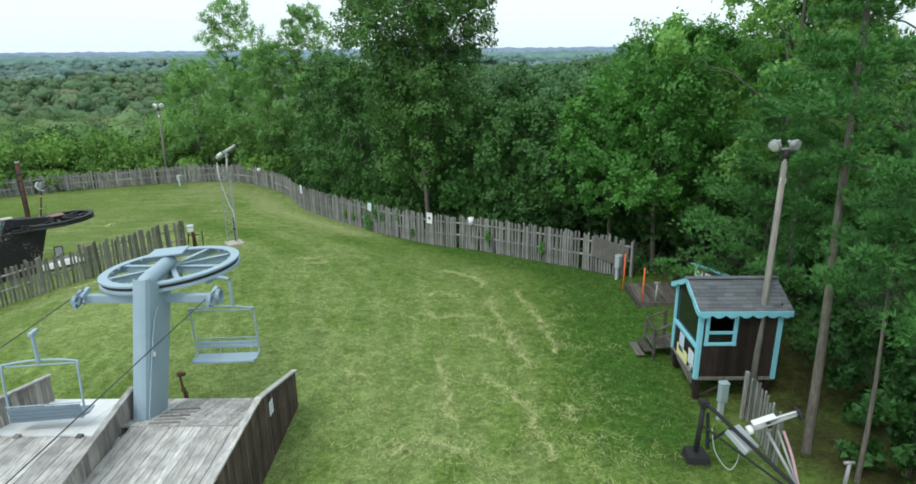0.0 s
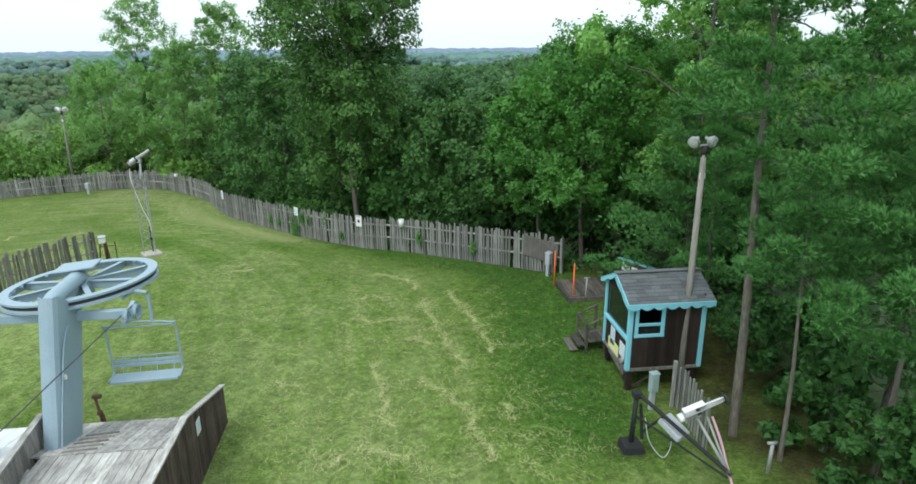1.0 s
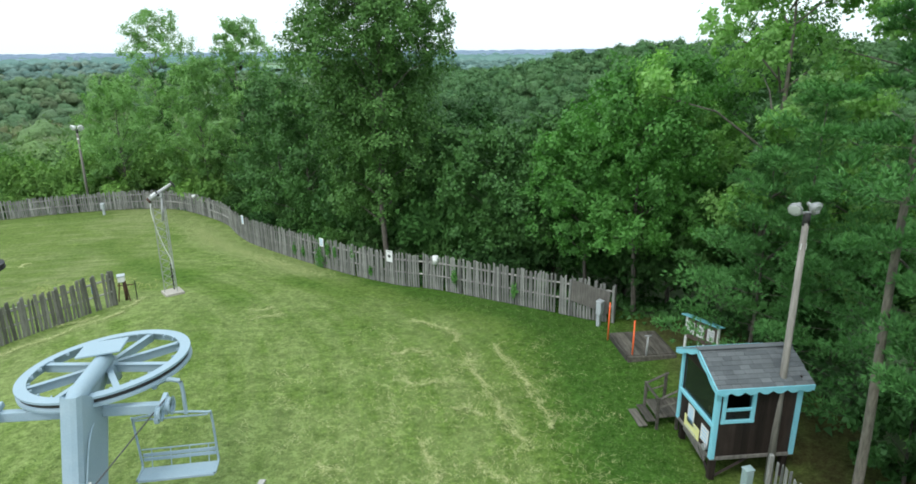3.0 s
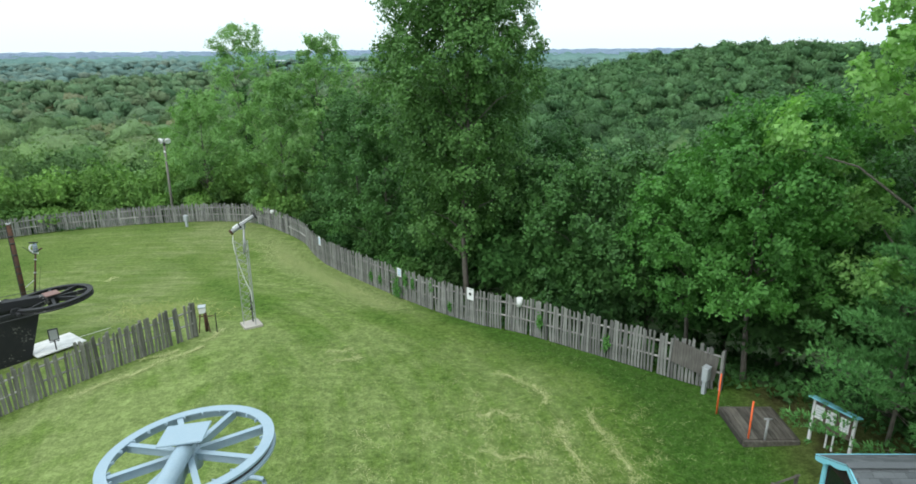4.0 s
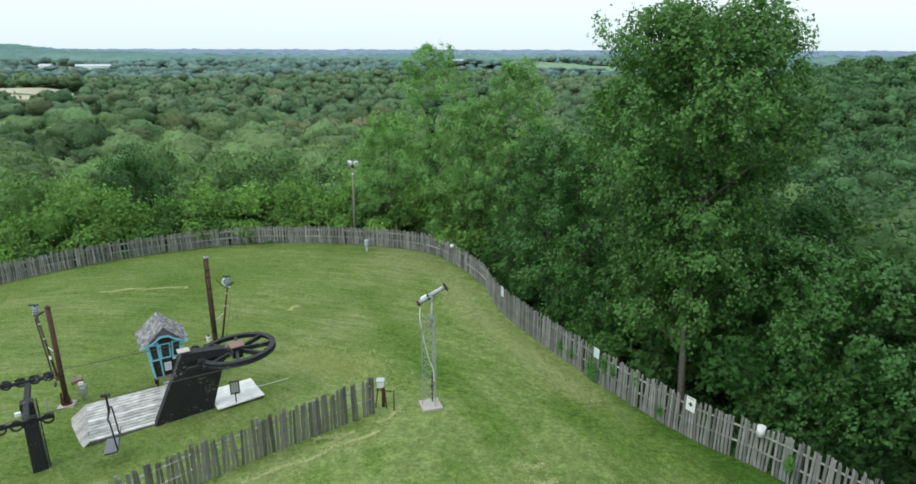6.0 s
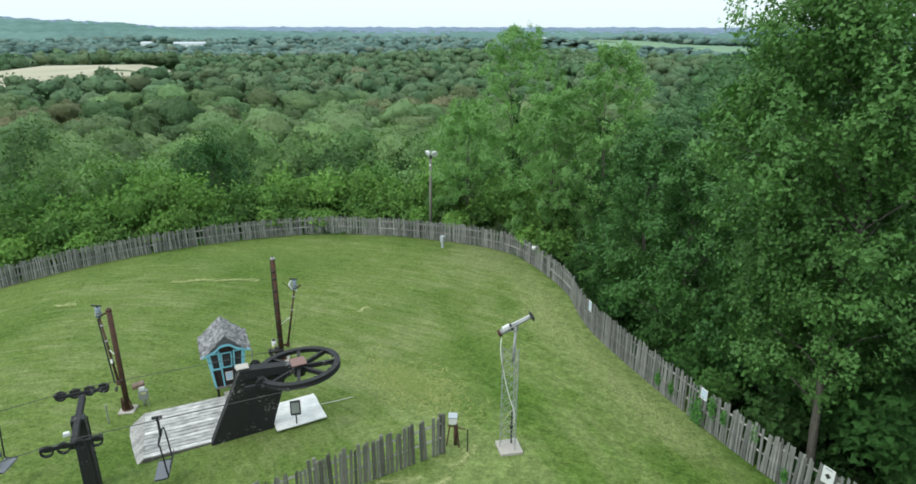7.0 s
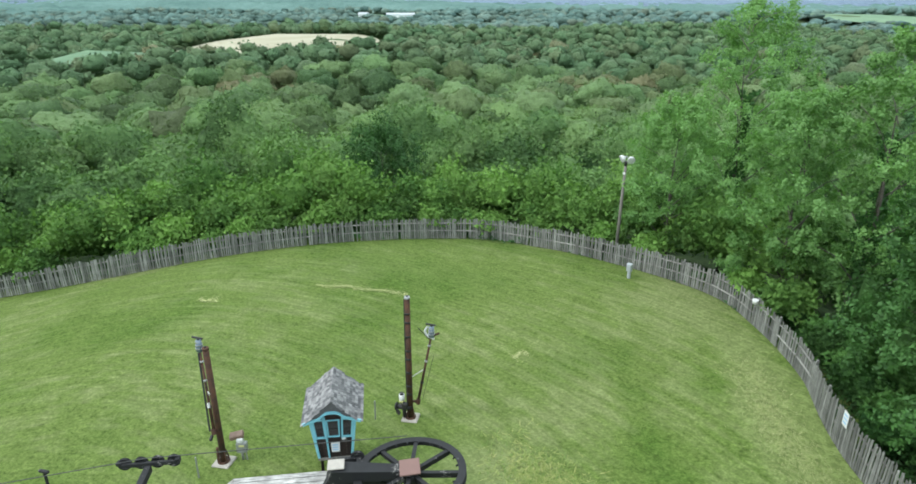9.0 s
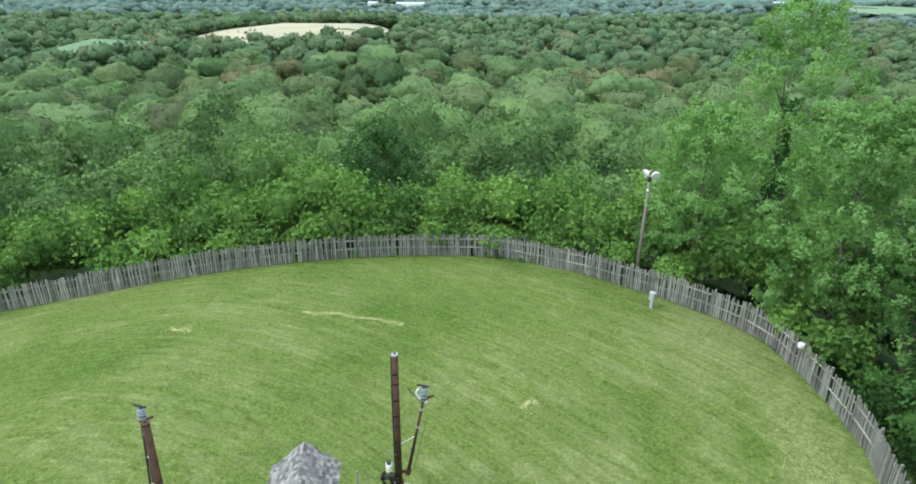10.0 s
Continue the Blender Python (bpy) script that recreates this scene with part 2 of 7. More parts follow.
def box(bm, size, at=(0, 0, 0), turn=None, bevel=0.0):
    m = Matrix.Translation(at) @ (turn if turn else Matrix()) @ Matrix.Diagonal((*size, 1))
    made = bmesh.ops.create_cube(bm, size=1, matrix=m)
    if bevel:
        edges = {e for v in made["verts"] for e in v.link_edges}
        bmesh.ops.bevel(bm, geom=list(edges), offset=bevel, segments=1, affect="EDGES")
    return bm


def rod(bm, a, b, r0, r1=None, sides=8):
    """A tapered rod from a to b."""
    a, b = Vector(a), Vector(b)
    d = b - a
    m = Matrix.Translation((a + b) / 2) @ d.to_track_quat("Z", "Y").to_matrix().to_4x4()
    bmesh.ops.create_cone(bm, cap_ends=True, segments=sides, radius1=r0, radius2=r0 if r1 is None else r1, depth=d.length, matrix=m)
    return bm


def empty(name, at=(0, 0, 0), turn=0.0):
    ob = new(name)
    ob.matrix_world = pose(*at, 0, 0, turn)
    ob.empty_display_size = 0.2
    return ob


# ---- the lie of the land ----
# the top of the hill is a gently rolling lawn; its height is a slope with soft swells on a coarse net
SWELL_X, SWELL_Y = (-47, -35, -23, -11, 1, 13), (6, 18, 30, 42, 54)
SWELL = ((-1.34, -0.46, 0.43, 0.94, 1.35), (-0.65, -0.07, 0.74, 0.05, -0.04), (0.28, -0.24, -0.43, -0.9, 1.06),
         (-0.08, 0.98, 1.0, 0.35, -0.03), (0.01, -0.24, -0.33, -0.95, 0.08), (0.11, 0.48, 0.63, 0.2, -0.01))
# the line of the perimeter fence round the hilltop
FENCE = ((9.78, 22.35), (6.1, 26.2), (3.06, 29.3), (0.78, 30.95), (-3.15, 35.1), (-9.5, 43.1), (-12.0, 47.7), (-15.2, 51.4),
         (-18.5, 53.8), (-25.0, 55.0), (-31.2, 55.2), (-37.2, 52.8), (-46.5, 41.2), (-54.7, 31.1), (-64.5, 19.5))
RIM = np.array(FENCE + ((-75, 5), (-75, -60), (20, -60), (12.9, 2), (12.7, 12), (12.9, 19.5)), dtype=float)


def fence_trough(x, y):
    """A shallow trough, 0 to 1, just inside the fence on the wooded side."""
    line = ((8.6, 23.4), (3.06, 29.1), (-3.15, 35.0), (-9.0, 42.2))
    best = 1e9
    for (ax, ay), (cx, cy) in zip(line, line[1:]):
        dx, dy = cx - ax, cy - ay
        u = np.clip(((x - ax) * dx + (y - ay) * dy) / (dx * dx + dy * dy), 0, 1)
        best = np.minimum(best, (x - ax - u * dx) ** 2 + (y - ay - u * dy) ** 2)
    return np.exp(-best / 4.0)


def lawn(x, y):
    z = 0.203 + 1.122 * x / 30 - 1.017 * y / 30 - 0.609 * (x / 30) ** 2
    for i, cx in enumerate(SWELL_X):
        for j, cy in enumerate(SWELL_Y):
            z = z + SWELL[i][j] * np.exp(-((x - cx) ** 2 + (y - cy) ** 2) / 162.0)
    # trough by the fence, hollow under the hut
    return z - 0.2 * fence_trough(x, y) - 0.55 * np.exp(-((x - 10.6) / 2.5) ** 2 - ((y - 13.2) / 3.0) ** 2)


def rim_distance(x, y):
    """Distance outside the hilltop's rim (0 inside) and the nearest place within it."""
    x, y = np.atleast_1d(np.asarray(x, float)), np.atleast_1d(np.asarray(y, float))
    best, bx, by = np.full(x.shape, 1e18), x.copy(), y.copy()
    inside = np.zeros(x.shape, bool)
    for (ax, ay), (cx, cy) in zip(RIM, np.roll(RIM, -1, axis=0)):
        dx, dy = cx - ax, cy - ay
        u = np.clip(((x - ax) * dx + (y - ay) * dy) / (dx * dx + dy * dy), 0, 1)
        px, py = ax + u * dx, ay + u * dy
        d = (x - px) ** 2 + (y - py) ** 2
        near = d < best
        best, bx, by = np.where(near, d, best), np.where(near, px, bx), np.where(near, py, by)
        cross = ((ay > y) != (cy > y)) & (x < dx * (y - ay) / (dy if dy else 1e-9) + ax)
        inside ^= cross
    return np.where(inside, 0, np.sqrt(best)), np.where(inside, x, bx), np.where(inside, y, by)


# tilled and grassy fields in the valley: centre, half length, half width, turn
FIELDS = (((-428, 300), 92, 56, 104), ((-398, 158), 34, 17, 105), ((-825, 770), 50, 42, 45), ((-255, 1100), 330, 85, -24))


def land(x, y):
    """Height of the ground anywhere."""
    d, px, py = rim_distance(x, y)
    x, y = np.atleast_1d(np.asarray(x, float)), np.atleast_1d(np.asarray(y, float))
    top = lawn(np.clip(px, -70, 20), np.clip(py, -12, 60))
    e = np.maximum(d - 1.5, 0)
    down = 1 - np.exp(-(e / 48.0) ** 1.25)
    roll = 3.5 * np.sin(x / 83 + 1.3) * np.cos(y / 67) + 2.5 * np.sin(x / 41 - y / 59)
    valley = -29 + roll
    valley = valley + 25 * np.exp(-(((x - 215) / 120) ** 2 + ((y - 450) / 110) ** 2))
    valley = valley + 24 * np.exp(-(((x - 420) / 190) ** 2 + ((y - 520) / 150) ** 2))
    valley = valley + 44 * np.exp(-(((x + 2150) / 700) ** 2 + ((y - 1230) / 420) ** 2))
    valley = valley + 13 * np.exp(-((np.hypot(x + 830, y - 770) / 90) ** 4))
    for ((cx, cy), hl, hw, turn), up in zip(FIELDS, (15.5, 13.0)):
        c, q = math.cos(radians(turn)), math.sin(radians(turn))
        p, w = (x - cx) * c + (y - cy) * q, -(x - cx) * q + (y - cy) * c
        valley = valley + (up - roll * 0.8) * np.exp(-(((p / hl) ** 2 + (w / hw) ** 2) / 1.25) ** 2)
    valley = valley + 15 * np.exp(-(((x + 250) / 420) ** 2 + ((y - 1080) / 190) ** 2) ** 2)
    far = np.hypot(x, y)
    valley = valley + 19 * np.clip((far - 900) / 3600, 0, 1)
    return top * (1 - down) + valley * down


def ground_z(x, y):
    return float(land(x, y)[0])


def axis(lo, hi, step):
    """Fine steps from lo to hi, then growing ones out to the horizon."""
    fine = np.arange(lo, hi + step / 2, step)
    out, s = [], step
    at = 0.0
    while at < 4600:
        s *= 1.2
        at += s
        out.append(at)
    out = np.array(out)
    return np.concatenate([lo - out[::-1], fine, fine[-1] + out])


def build_ground():
    gx, gy = axis(-68, 20, 0.6), axis(2, 60, 0.6)
    x, y = np.meshgrid(gx, gy, indexing="ij")
    z = land(x.ravel(), y.ravel())
    v = np.stack([x.ravel(), y.ravel(), z], 1)
    ny = len(gy)
    i, j = np.meshgrid(np.arange(len(gx) - 1), np.arange(ny - 1), indexing="ij")
    a = (i * ny + j).ravel()
    f = np.stack([a, a + ny, a + ny + 1, a + 1], 1)
    me = raw("ground", v, f, 4)
    me.materials.append(GRASS)
    me.materials.append(FLOOR_WOODS)
    mid = v[f].mean(1)
    d, _, _ = rim_distance(mid[:, 0], mid[:, 1])
    me.polygons.foreach_set("material_index", (d > 1.2).astype(np.int32))
    px, py = v[:, 0], v[:, 1]
    dry = np.zeros(len(v))

    def strip(line, width, amount):
        best = np.full(len(v), 1e9)
        for (ax, ay), (cx, cy) in zip(line, line[1:]):
            dx, dy = cx - ax, cy - ay
            u = np.clip(((px - ax) * dx + (py - ay) * dy) / (dx * dx + dy * dy), 0, 1)
            best = np.minimum(best, np.hypot(px - ax - u * dx, py - ay - u * dy))
        dry[:] += amount * np.exp(-(best / width) ** 2)

    strip(((-20, 52.3), (-16, 49.3), (-13, 45), (-10.5, 41.2), (-6, 35.2)), 2.2, 0.45)
    strip(((-10.8, 27.2), (-12.9, 24.2), (-14.9, 21.4)), 0.7, 0.55)
    strip(((-8.5, 25), (-11.5, 21), (-13, 18.5)), 0.6, 0.35)
    strip(((-9.7, 29), (-9.2, 28)), 1.6, 0.6)
    strip(((2.5, 21), (3, 15), (3.4, 6)), 2.6, 0.2)
    strip(((-4.6, 26.6), (-4.2, 27.4)), 1.4, 0.5)
    strip(((-3, 20), (-4.5, 24), (-7.5, 30), (-11, 38)), 1.4, 0.1)
    strip(((9.5, 12), (9, 8), (8.5, 4)), 2.2, 0.3)
    # negative amounts: lush grass, also darkened for shade beside the trees
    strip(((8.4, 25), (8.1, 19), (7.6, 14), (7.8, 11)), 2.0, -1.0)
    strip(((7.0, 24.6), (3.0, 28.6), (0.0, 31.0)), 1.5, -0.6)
    strip(((-18, 40), (-22, 36), (-21, 33)), 3.0, 0.25)
    strip(((-18.8, 33.8), (-17.1, 33.4), (-15.6, 32.5)), 1.3, 0.75)
    strip(((-14, 31), (-9, 26)), 1.0, 0.35)
    strip(((-12.5, 44.2), (-9.2, 39.6), (-4.5, 34)), 1.45, 0.95)
    strip(((-30, 47), (-38, 44)), 4.0, -0.25)
    strip(((-36, 34), (-28, 44), (-22, 47)), 6.0, 0.12)
    strip(((-3.5, 26), (-2.5, 18), (-1.0, 7)), 3.6, 0.24)
    strip(((-11, 21), (-7.5, 17), (-4, 14)), 3.0, 0.25)
    strip(((-14, 20), (-9, 14)), 4.0, 0.12)
    for inset, much in ((1.3, 0.3), (3.4, -0.35), (5.2, 0.1), (7.4, -0.3), (9.0, 0.05)):
        strip(((1.5 - 0.72 * inset, 30.3 - 0.7 * inset), (-3.15 - 0.78 * inset, 35.1 - 0.62 * inset), (-9.5 - 0.8 * inset, 43.1 - 0.6 * inset), (-14 - 0.8 * inset, 50 - 0.6 * inset)), 0.75, much)
    # mask for the needle ground with the pines' shade in its colour
    litter_shade = np.clip((px - 9.8 - 0.25 * np.sin(py * 1.7)) / 1.3, 0, 1) * np.clip((24 - py) / 2, 0, 1) * np.clip((py + 4) / 4, 0, 1)
    litter_shade = np.maximum(litter_shade, 0.9 * np.exp(-((px - 8.0) / 0.6) ** 2 - ((py - 9.7) / 0.5) ** 2))
    at = me.attributes.new("litter_shade", "FLOAT", "POINT")
    at.data.foreach_set("value", litter_shade.astype(np.float32))
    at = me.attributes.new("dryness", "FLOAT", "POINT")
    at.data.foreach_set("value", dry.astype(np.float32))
    ob = link("ground", me, None, smooth=True)
    tagged(ob, "mown green grass hilltop with dry straw streaks, wooded slopes below", "ground", kind="structure")


build_ground()


# ---- woods ----
rng = np.random.default_rng(7)


def leaf_quads(centres, normals, size, rng, slim=0.62, loose=0.55):
    """One four-cornered leaf at each centre, roughly facing its normal."""
    k = len(centres)
    nrm = normals / (np.linalg.norm(normals, axis=1, keepdims=True) + 1e-9) + rng.normal(0, loose, (k, 3))
    nrm /= np.linalg.norm(nrm, axis=1, keepdims=True) + 1e-9
    u = np.cross(nrm, rng.normal(0, 1, (k, 3)))
    u /= np.linalg.norm(u, axis=1, keepdims=True) + 1e-9
    w = np.cross(nrm, u)
    s = (size * rng.uniform(0.65, 1.35, k))[:, None]
    c = centres
    bend = nrm * s * 0.18
    v = np.stack([c - u * s, c - w * s * slim + bend, c + u * s, c + w * s * slim + bend], 1)
    return v.reshape(-1, 3)


def leaf_points(centres, normals, size, rng, slim=0.8, loose=0.5):
    """One three-cornered leaf spray at each centre, roughly facing its normal."""
    k = len(centres)
    nrm = normals / (np.linalg.norm(normals, axis=1, keepdims=True) + 1e-9) + rng.normal(0, loose, (k, 3))
    nrm /= np.linalg.norm(nrm, axis=1, keepdims=True) + 1e-9
    u = np.cross(nrm, rng.normal(0, 1, (k, 3)))
    u /= np.linalg.norm(u, axis=1, keepdims=True) + 1e-9
    w = np.cross(nrm, u)
    s = (size * rng.uniform(0.65, 1.35, k))[:, None]
    return np.stack([centres - u * s * 0.8 - w * s * slim, centres - u * s * 0.8 + w * s * slim, centres + u * s * 1.1], 1).reshape(-1, 3)


def triples(n):
    return np.arange(3 * n).reshape(-1, 3)


def quads(n):
    return np.arange(4 * n).reshape(-1, 4)


def ball(rng, k, low=-1.0):
    """Directions on a ball, none below a given height."""
    d = rng.normal(0, 1, (int(k * (2.4 if low > -0.9 else 1.1)) + 12, 3))
    d /= np.linalg.norm(d, axis=1, keepdims=True)
    return d[d[:, 2] > low][:k]


def ico(level):
    bm = bmesh.new()
    bmesh.ops.create_icosphere(bm, subdivisions=level, radius=1)
    v = np.array([q.co[:] for q in bm.verts])
    f = np.array([[q.index for q in t.verts] for t in bm.faces])
    bm.free()
    return v, f


def tree_attributes(me, tones, kinds):
    for name, values in (("tone", tones), ("kind_of_tree", kinds)):
        at = me.attributes.new(name, "FLOAT", "POINT")
        at.data.foreach_set("value", np.concatenate(values).astype(np.float32))


def woods(spots, lobes, leaves, size, label, seed, mat, loose=0.3, level=3, fuzz=0.05):
    """Crowns: a dome swelling into rounded lobes with creases between, and leaf sprays lying on it; spots: x, y, top, radius, depth, kind, tone."""
    rng = np.random.default_rng(seed)
    bv, bf = ico(level)
    lv, lf, lt, lk, qv, qt, qk = [], [], [], [], [], [], []
    for i, (x, y, top, r, deep, kind, tone) in enumerate(spots):
        axes = np.array((r * rng.uniform(0.88, 1.12), r * rng.uniform(0.88, 1.12), deep * 0.58))
        centre = np.array((x, y, top - deep * 0.58))
        d = ball(rng, lobes, -0.45)
        wide = 1.15 / math.sqrt(len(d)) * rng.uniform(0.8, 1.25, len(d))
        reach = rng.uniform(0.76, 1.14, len(d))

        def swell(e):
            far = np.arccos(np.clip(e @ d.T, -1, 1))
            lump = reach * (0.68 + 0.36 * np.exp(-(far / wide) ** 2))
            k = lump.argmax(1)
            return lump[np.arange(len(e)), k], k

        lump, _ = swell(bv)
        lv.append(bv * (lump * rng.uniform(0.94, 1.04, len(bv)) if level > 2 else lump * rng.uniform(0.84, 1.12, len(bv)))[:, None] * axes * (0.86 if fuzz > 0.15 else 0.95) + centre)
        lf.append(bf + i * len(bv))
        lt.append(np.full(len(bv), tone)), lk.append(np.full(len(bv), kind))
        e = ball(rng, leaves, -0.4)
        lump, k = swell(e)
        c = e * (lump * rng.normal(1.0, fuzz, len(e)))[:, None] * axes + centre
        q = leaf_points(c, e / axes * r + 1.5 * (e - d[k]) + (0, 0, 0.3), np.full(len(c), size), rng, 0.8, loose)
        # each lobe a shade of its own
        shade = np.clip(tone + rng.normal(0, 0.1, len(d)), 0, 1)[k]
        qv.append(q), qt.append(np.repeat(shade, 3)), qk.append(np.full(len(q), kind))
    me = raw("woodland", np.concatenate(lv), np.concatenate(lf), 3)
    tree_attributes(me, lt, lk)
    tagged(link("woodland", me, mat, None, "", True), label, "woods", kind="stuff")
    v = np.concatenate(qv)
    me = raw("foliage", v, triples(len(v) // 3), 3)
    tree_attributes(me, qt, qk)
    tagged(link("foliage", me, mat), "loose leaf sprays of the " + label, "woods", kind="stuff")


def scatter(near, far, spacing, rng):
    """Uneven places between two distances from the rim, in the sweep that the place opens on."""
    n = int((2 * far + 160) // spacing)
    g = np.stack(np.meshgrid(np.arange(-n, n), np.arange(-n // 3, n), indexing="ij"), -1).reshape(-1, 2) * spacing
    g = g + rng.uniform(-0.42, 0.42, g.shape) * spacing + (-20, 35)
    d, _, _ = rim_distance(g[:, 0], g[:, 1])
    az = np.degrees(np.arctan2(g[:, 0] + 2, g[:, 1] - 8))
    keep = (d > near) & (d <= far) & (az > (-96 if near < 30 else -82)) & (az < (62 if near < 30 else 52))
    return g[keep], d[keep]


def on_field(x, y, grow=1.0):
    for (cx, cy), hl, hw, turn in FIELDS:
        c, q = math.cos(radians(turn)), math.sin(radians(turn))
        p, r = (x - cx) * c + (y - cy) * q, -(x - cx) * q + (y - cy) * c
        if abs(p / hl) ** 3 + abs(r / hw) ** 3 < grow:
            return True
    return False


# standing trees in full: x, y, height, crown radius, lowest leaves, kind
TREES = (
    (0.5, 33.3, 16.7, 4.7, 2.9, "poplar"), (-20.3, 61.5, 18.2, 5.0, 3.0, "pale"), (-11.4, 53.6, 15.8, 4.2, 1.6, "pale"),
    (-23.5, 59.0, 11.5, 4.2, 1.5, "pale"), (-15.0, 55.2, 12.4, 4.0, 1.5, "pale"), (-7.2, 47.3, 11.5, 4.0, 0.5, "mid"),
    (-4.6, 42.4, 10.5, 3.8, 1.0, "mid"), (-0.9, 39.4, 9.0, 3.0, 0.8, "dark"), (4.9, 35.0, 8.6, 3.2, 0.6, "mid"),
    (6.6, 31.4, 8.2, 3.4, 0.6, "mid"), (9.0, 29.0, 8.6, 3.4, 0.8, "mid"), (9.6, 25.3, 8.4, 2.9, 3.0, "bright"),
    (11.0, 23.2, 10.0, 3.4, 3.4, "bright"), (13.6, 25.8, 11.0, 3.8, 2.4, "bright"), (14.6, 20.6, 16.5, 4.4, 4.0, "sparse"),
    (13.2, 30.5, 11.0, 4.0, 1.0, "dark"), (18.0, 26.0, 13.5, 4.4, 1.0, "mid"), (17.8, 16.5, 17.0, 4.4, 1.5, "pale"),
    (5.5, 38.5, 11.0, 4.0, 0.8, "dark"), (-0.5, 43.5, 11.5, 4.2, 0.8, "mid"), (18.6, 11.0, 17.0, 4.4, 1.0, "pale"),
    (-49.5, 56.5, 10.2, 5.2, 0.6, "dark"), (12.5, 9.0, 2.7, 1.3, 0.1, "dark"), (13.2, 11.3, 3.0, 1.5, 0.1, "dark"), (12.4, 6.6, 2.4, 1.3, 0.1, "dark"))
PINES = ((12.9, 15.9, 9.8, 3.5, 1.4), (10.82, 10.0, 16.5, 2.5, 6.7), (11.25, 8.75, 6.5, 1.6, 4.4), (14.9, 12.6, 10.5, 3.4, 1.0), (13.4, 18.6, 7.6, 2.9, 1.0),
         (14.0, 7.4, 9.5, 3.0, 1.2), (14.4, 9.6, 9.5, 3.0, 1.0), (12.75, 7.75, 8.6, 2.3, 3.4))


# stands of browning trees in the valley: x, y, radius
BROWNING = ((-128, 250, 22), (-143, 270, 14), (-222, 157, 20), (-395, 198, 20), (-335, 199, 12), (-224, 398, 26), (-230, 358, 18), (-300, 260, 14), (-60, 300, 14))


def make_spots(near, far, spacing, seed):
    rng = np.random.default_rng(seed)
    g, d = scatter(near, far, spacing, rng)
    z = land(g[:, 0], g[:, 1])
    taken = np.array([(t[0], t[1], t[3] * (2.2 if t[0] < -40 else 1.0)) for t in TREES] + [(t[0], t[1], 2.5) for t in PINES])
    out = []
    for (x, y), dd, zz in zip(g, d, z):
        if on_field(x, y):
            continue
        if dd < 40 and (np.hypot(taken[:, 0] - x, taken[:, 1] - y) < taken[:, 2] * (0.8 if dd > 9 else 0.3)).any():
            continue
        big = rng.random() ** 2
        tall = (4.3 + min(dd, 34) * 0.33) * rng.uniform(0.74, 1.08) * (1 + 0.3 * big)
        if on_field(x + (x + 5) * 0.05, y + (y - 14) * 0.05, 1.25) or on_field(x + (x + 5) * 0.1, y + (y - 14) * 0.1, 1.1):
            tall *= 0.55
        if dd < 2.4:
            tall *= 0.45
        elif dd < 9:
            tall *= rng.uniform(0.55, 1.0)
        r = spacing * ((0.47 + 0.16 * rng.random() + 0.24 * big) if dd < 250 else (0.41 + 0.12 * rng.random() + 0.18 * big))
        r = min(r * (1.35 if dd < 9 else 1.15 if dd > 34 and x > -25 else 1.0), dd * 0.72 + 0.1)
        brown = any(math.hypot(x - bx, y - by) < br for bx, by, br in BROWNING) and rng.random() < 0.75
        kind = rng.uniform(0.5, 0.9) if brown else rng.uniform(0.2, 0.4) if dd > 60 and x < -25 and rng.random() < 0.12 else rng.uniform(0, 0.2 if dd > 40 and x < -25 else 0.08)
        deep = min(tall * 0.7, r * rng.uniform(1.1, 1.75))
        if dd < 40:
            deep = max(deep, tall * (0.6 if dd < 12 else 0.55))
        out.append((x, y, zz + tall, r, deep, kind, rng.random()))
    return out


SHRUBS = make_spots(0.9, 9, 2.0, 21)
NEAR = make_spots(9, 34, 5.8, 1)
SLOPE = make_spots(34, 95, 8.2, 6)
MIDDLE = make_spots(95, 250, 11.0, 2)
FAR_SPOTS = make_spots(250, 720, 11.5, 4)
DISTANT = make_spots(720, 1500, 20, 8)
woods([q for q in SHRUBS if q[0] < -13], 18, 1000, 0.15, "dense bright green shrubs behind the fence", 10, LEAF_SHRUB, 1.0, 2, 0.26)
# groups under or behind the standing trees take the shade-darkened leaf colours
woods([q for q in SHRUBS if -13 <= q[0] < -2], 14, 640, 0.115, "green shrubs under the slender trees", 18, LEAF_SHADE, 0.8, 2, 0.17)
woods([q for q in SHRUBS if q[0] >= -2], 14, 1200, 0.15, "green shrubs with the trees' shade in their leaf colour", 17, LEAF_GLOOM, 0.9, 2, 0.24)
woods([q for q in NEAR if q[0] < -14], 26, 2300, 0.185, "dense green broadleaf woodland on the slope below the fence", 11, LEAF_SLOPE, 0.75, 3, 0.13)
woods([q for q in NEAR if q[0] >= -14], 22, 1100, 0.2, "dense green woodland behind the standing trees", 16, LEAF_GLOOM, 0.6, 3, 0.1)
woods(SLOPE, 22, 960, 0.27, "dense green broadleaf woodland on the lower slope", 12, LEAF_SLOPE, 0.5, 3, 0.07)
woods([q for q in MIDDLE if q[0] < -25], 18, 360, 0.42, "dense green broadleaf woodland in the valley", 13, LEAF_WOODS, 0.32)
HILL_NEAR = [q for q in make_spots(95, 250, 6.6, 2) if q[0] >= -25]
HILL_FAR = [q for q in make_spots(250, 720, 8, 4) if q[0] >= -25]
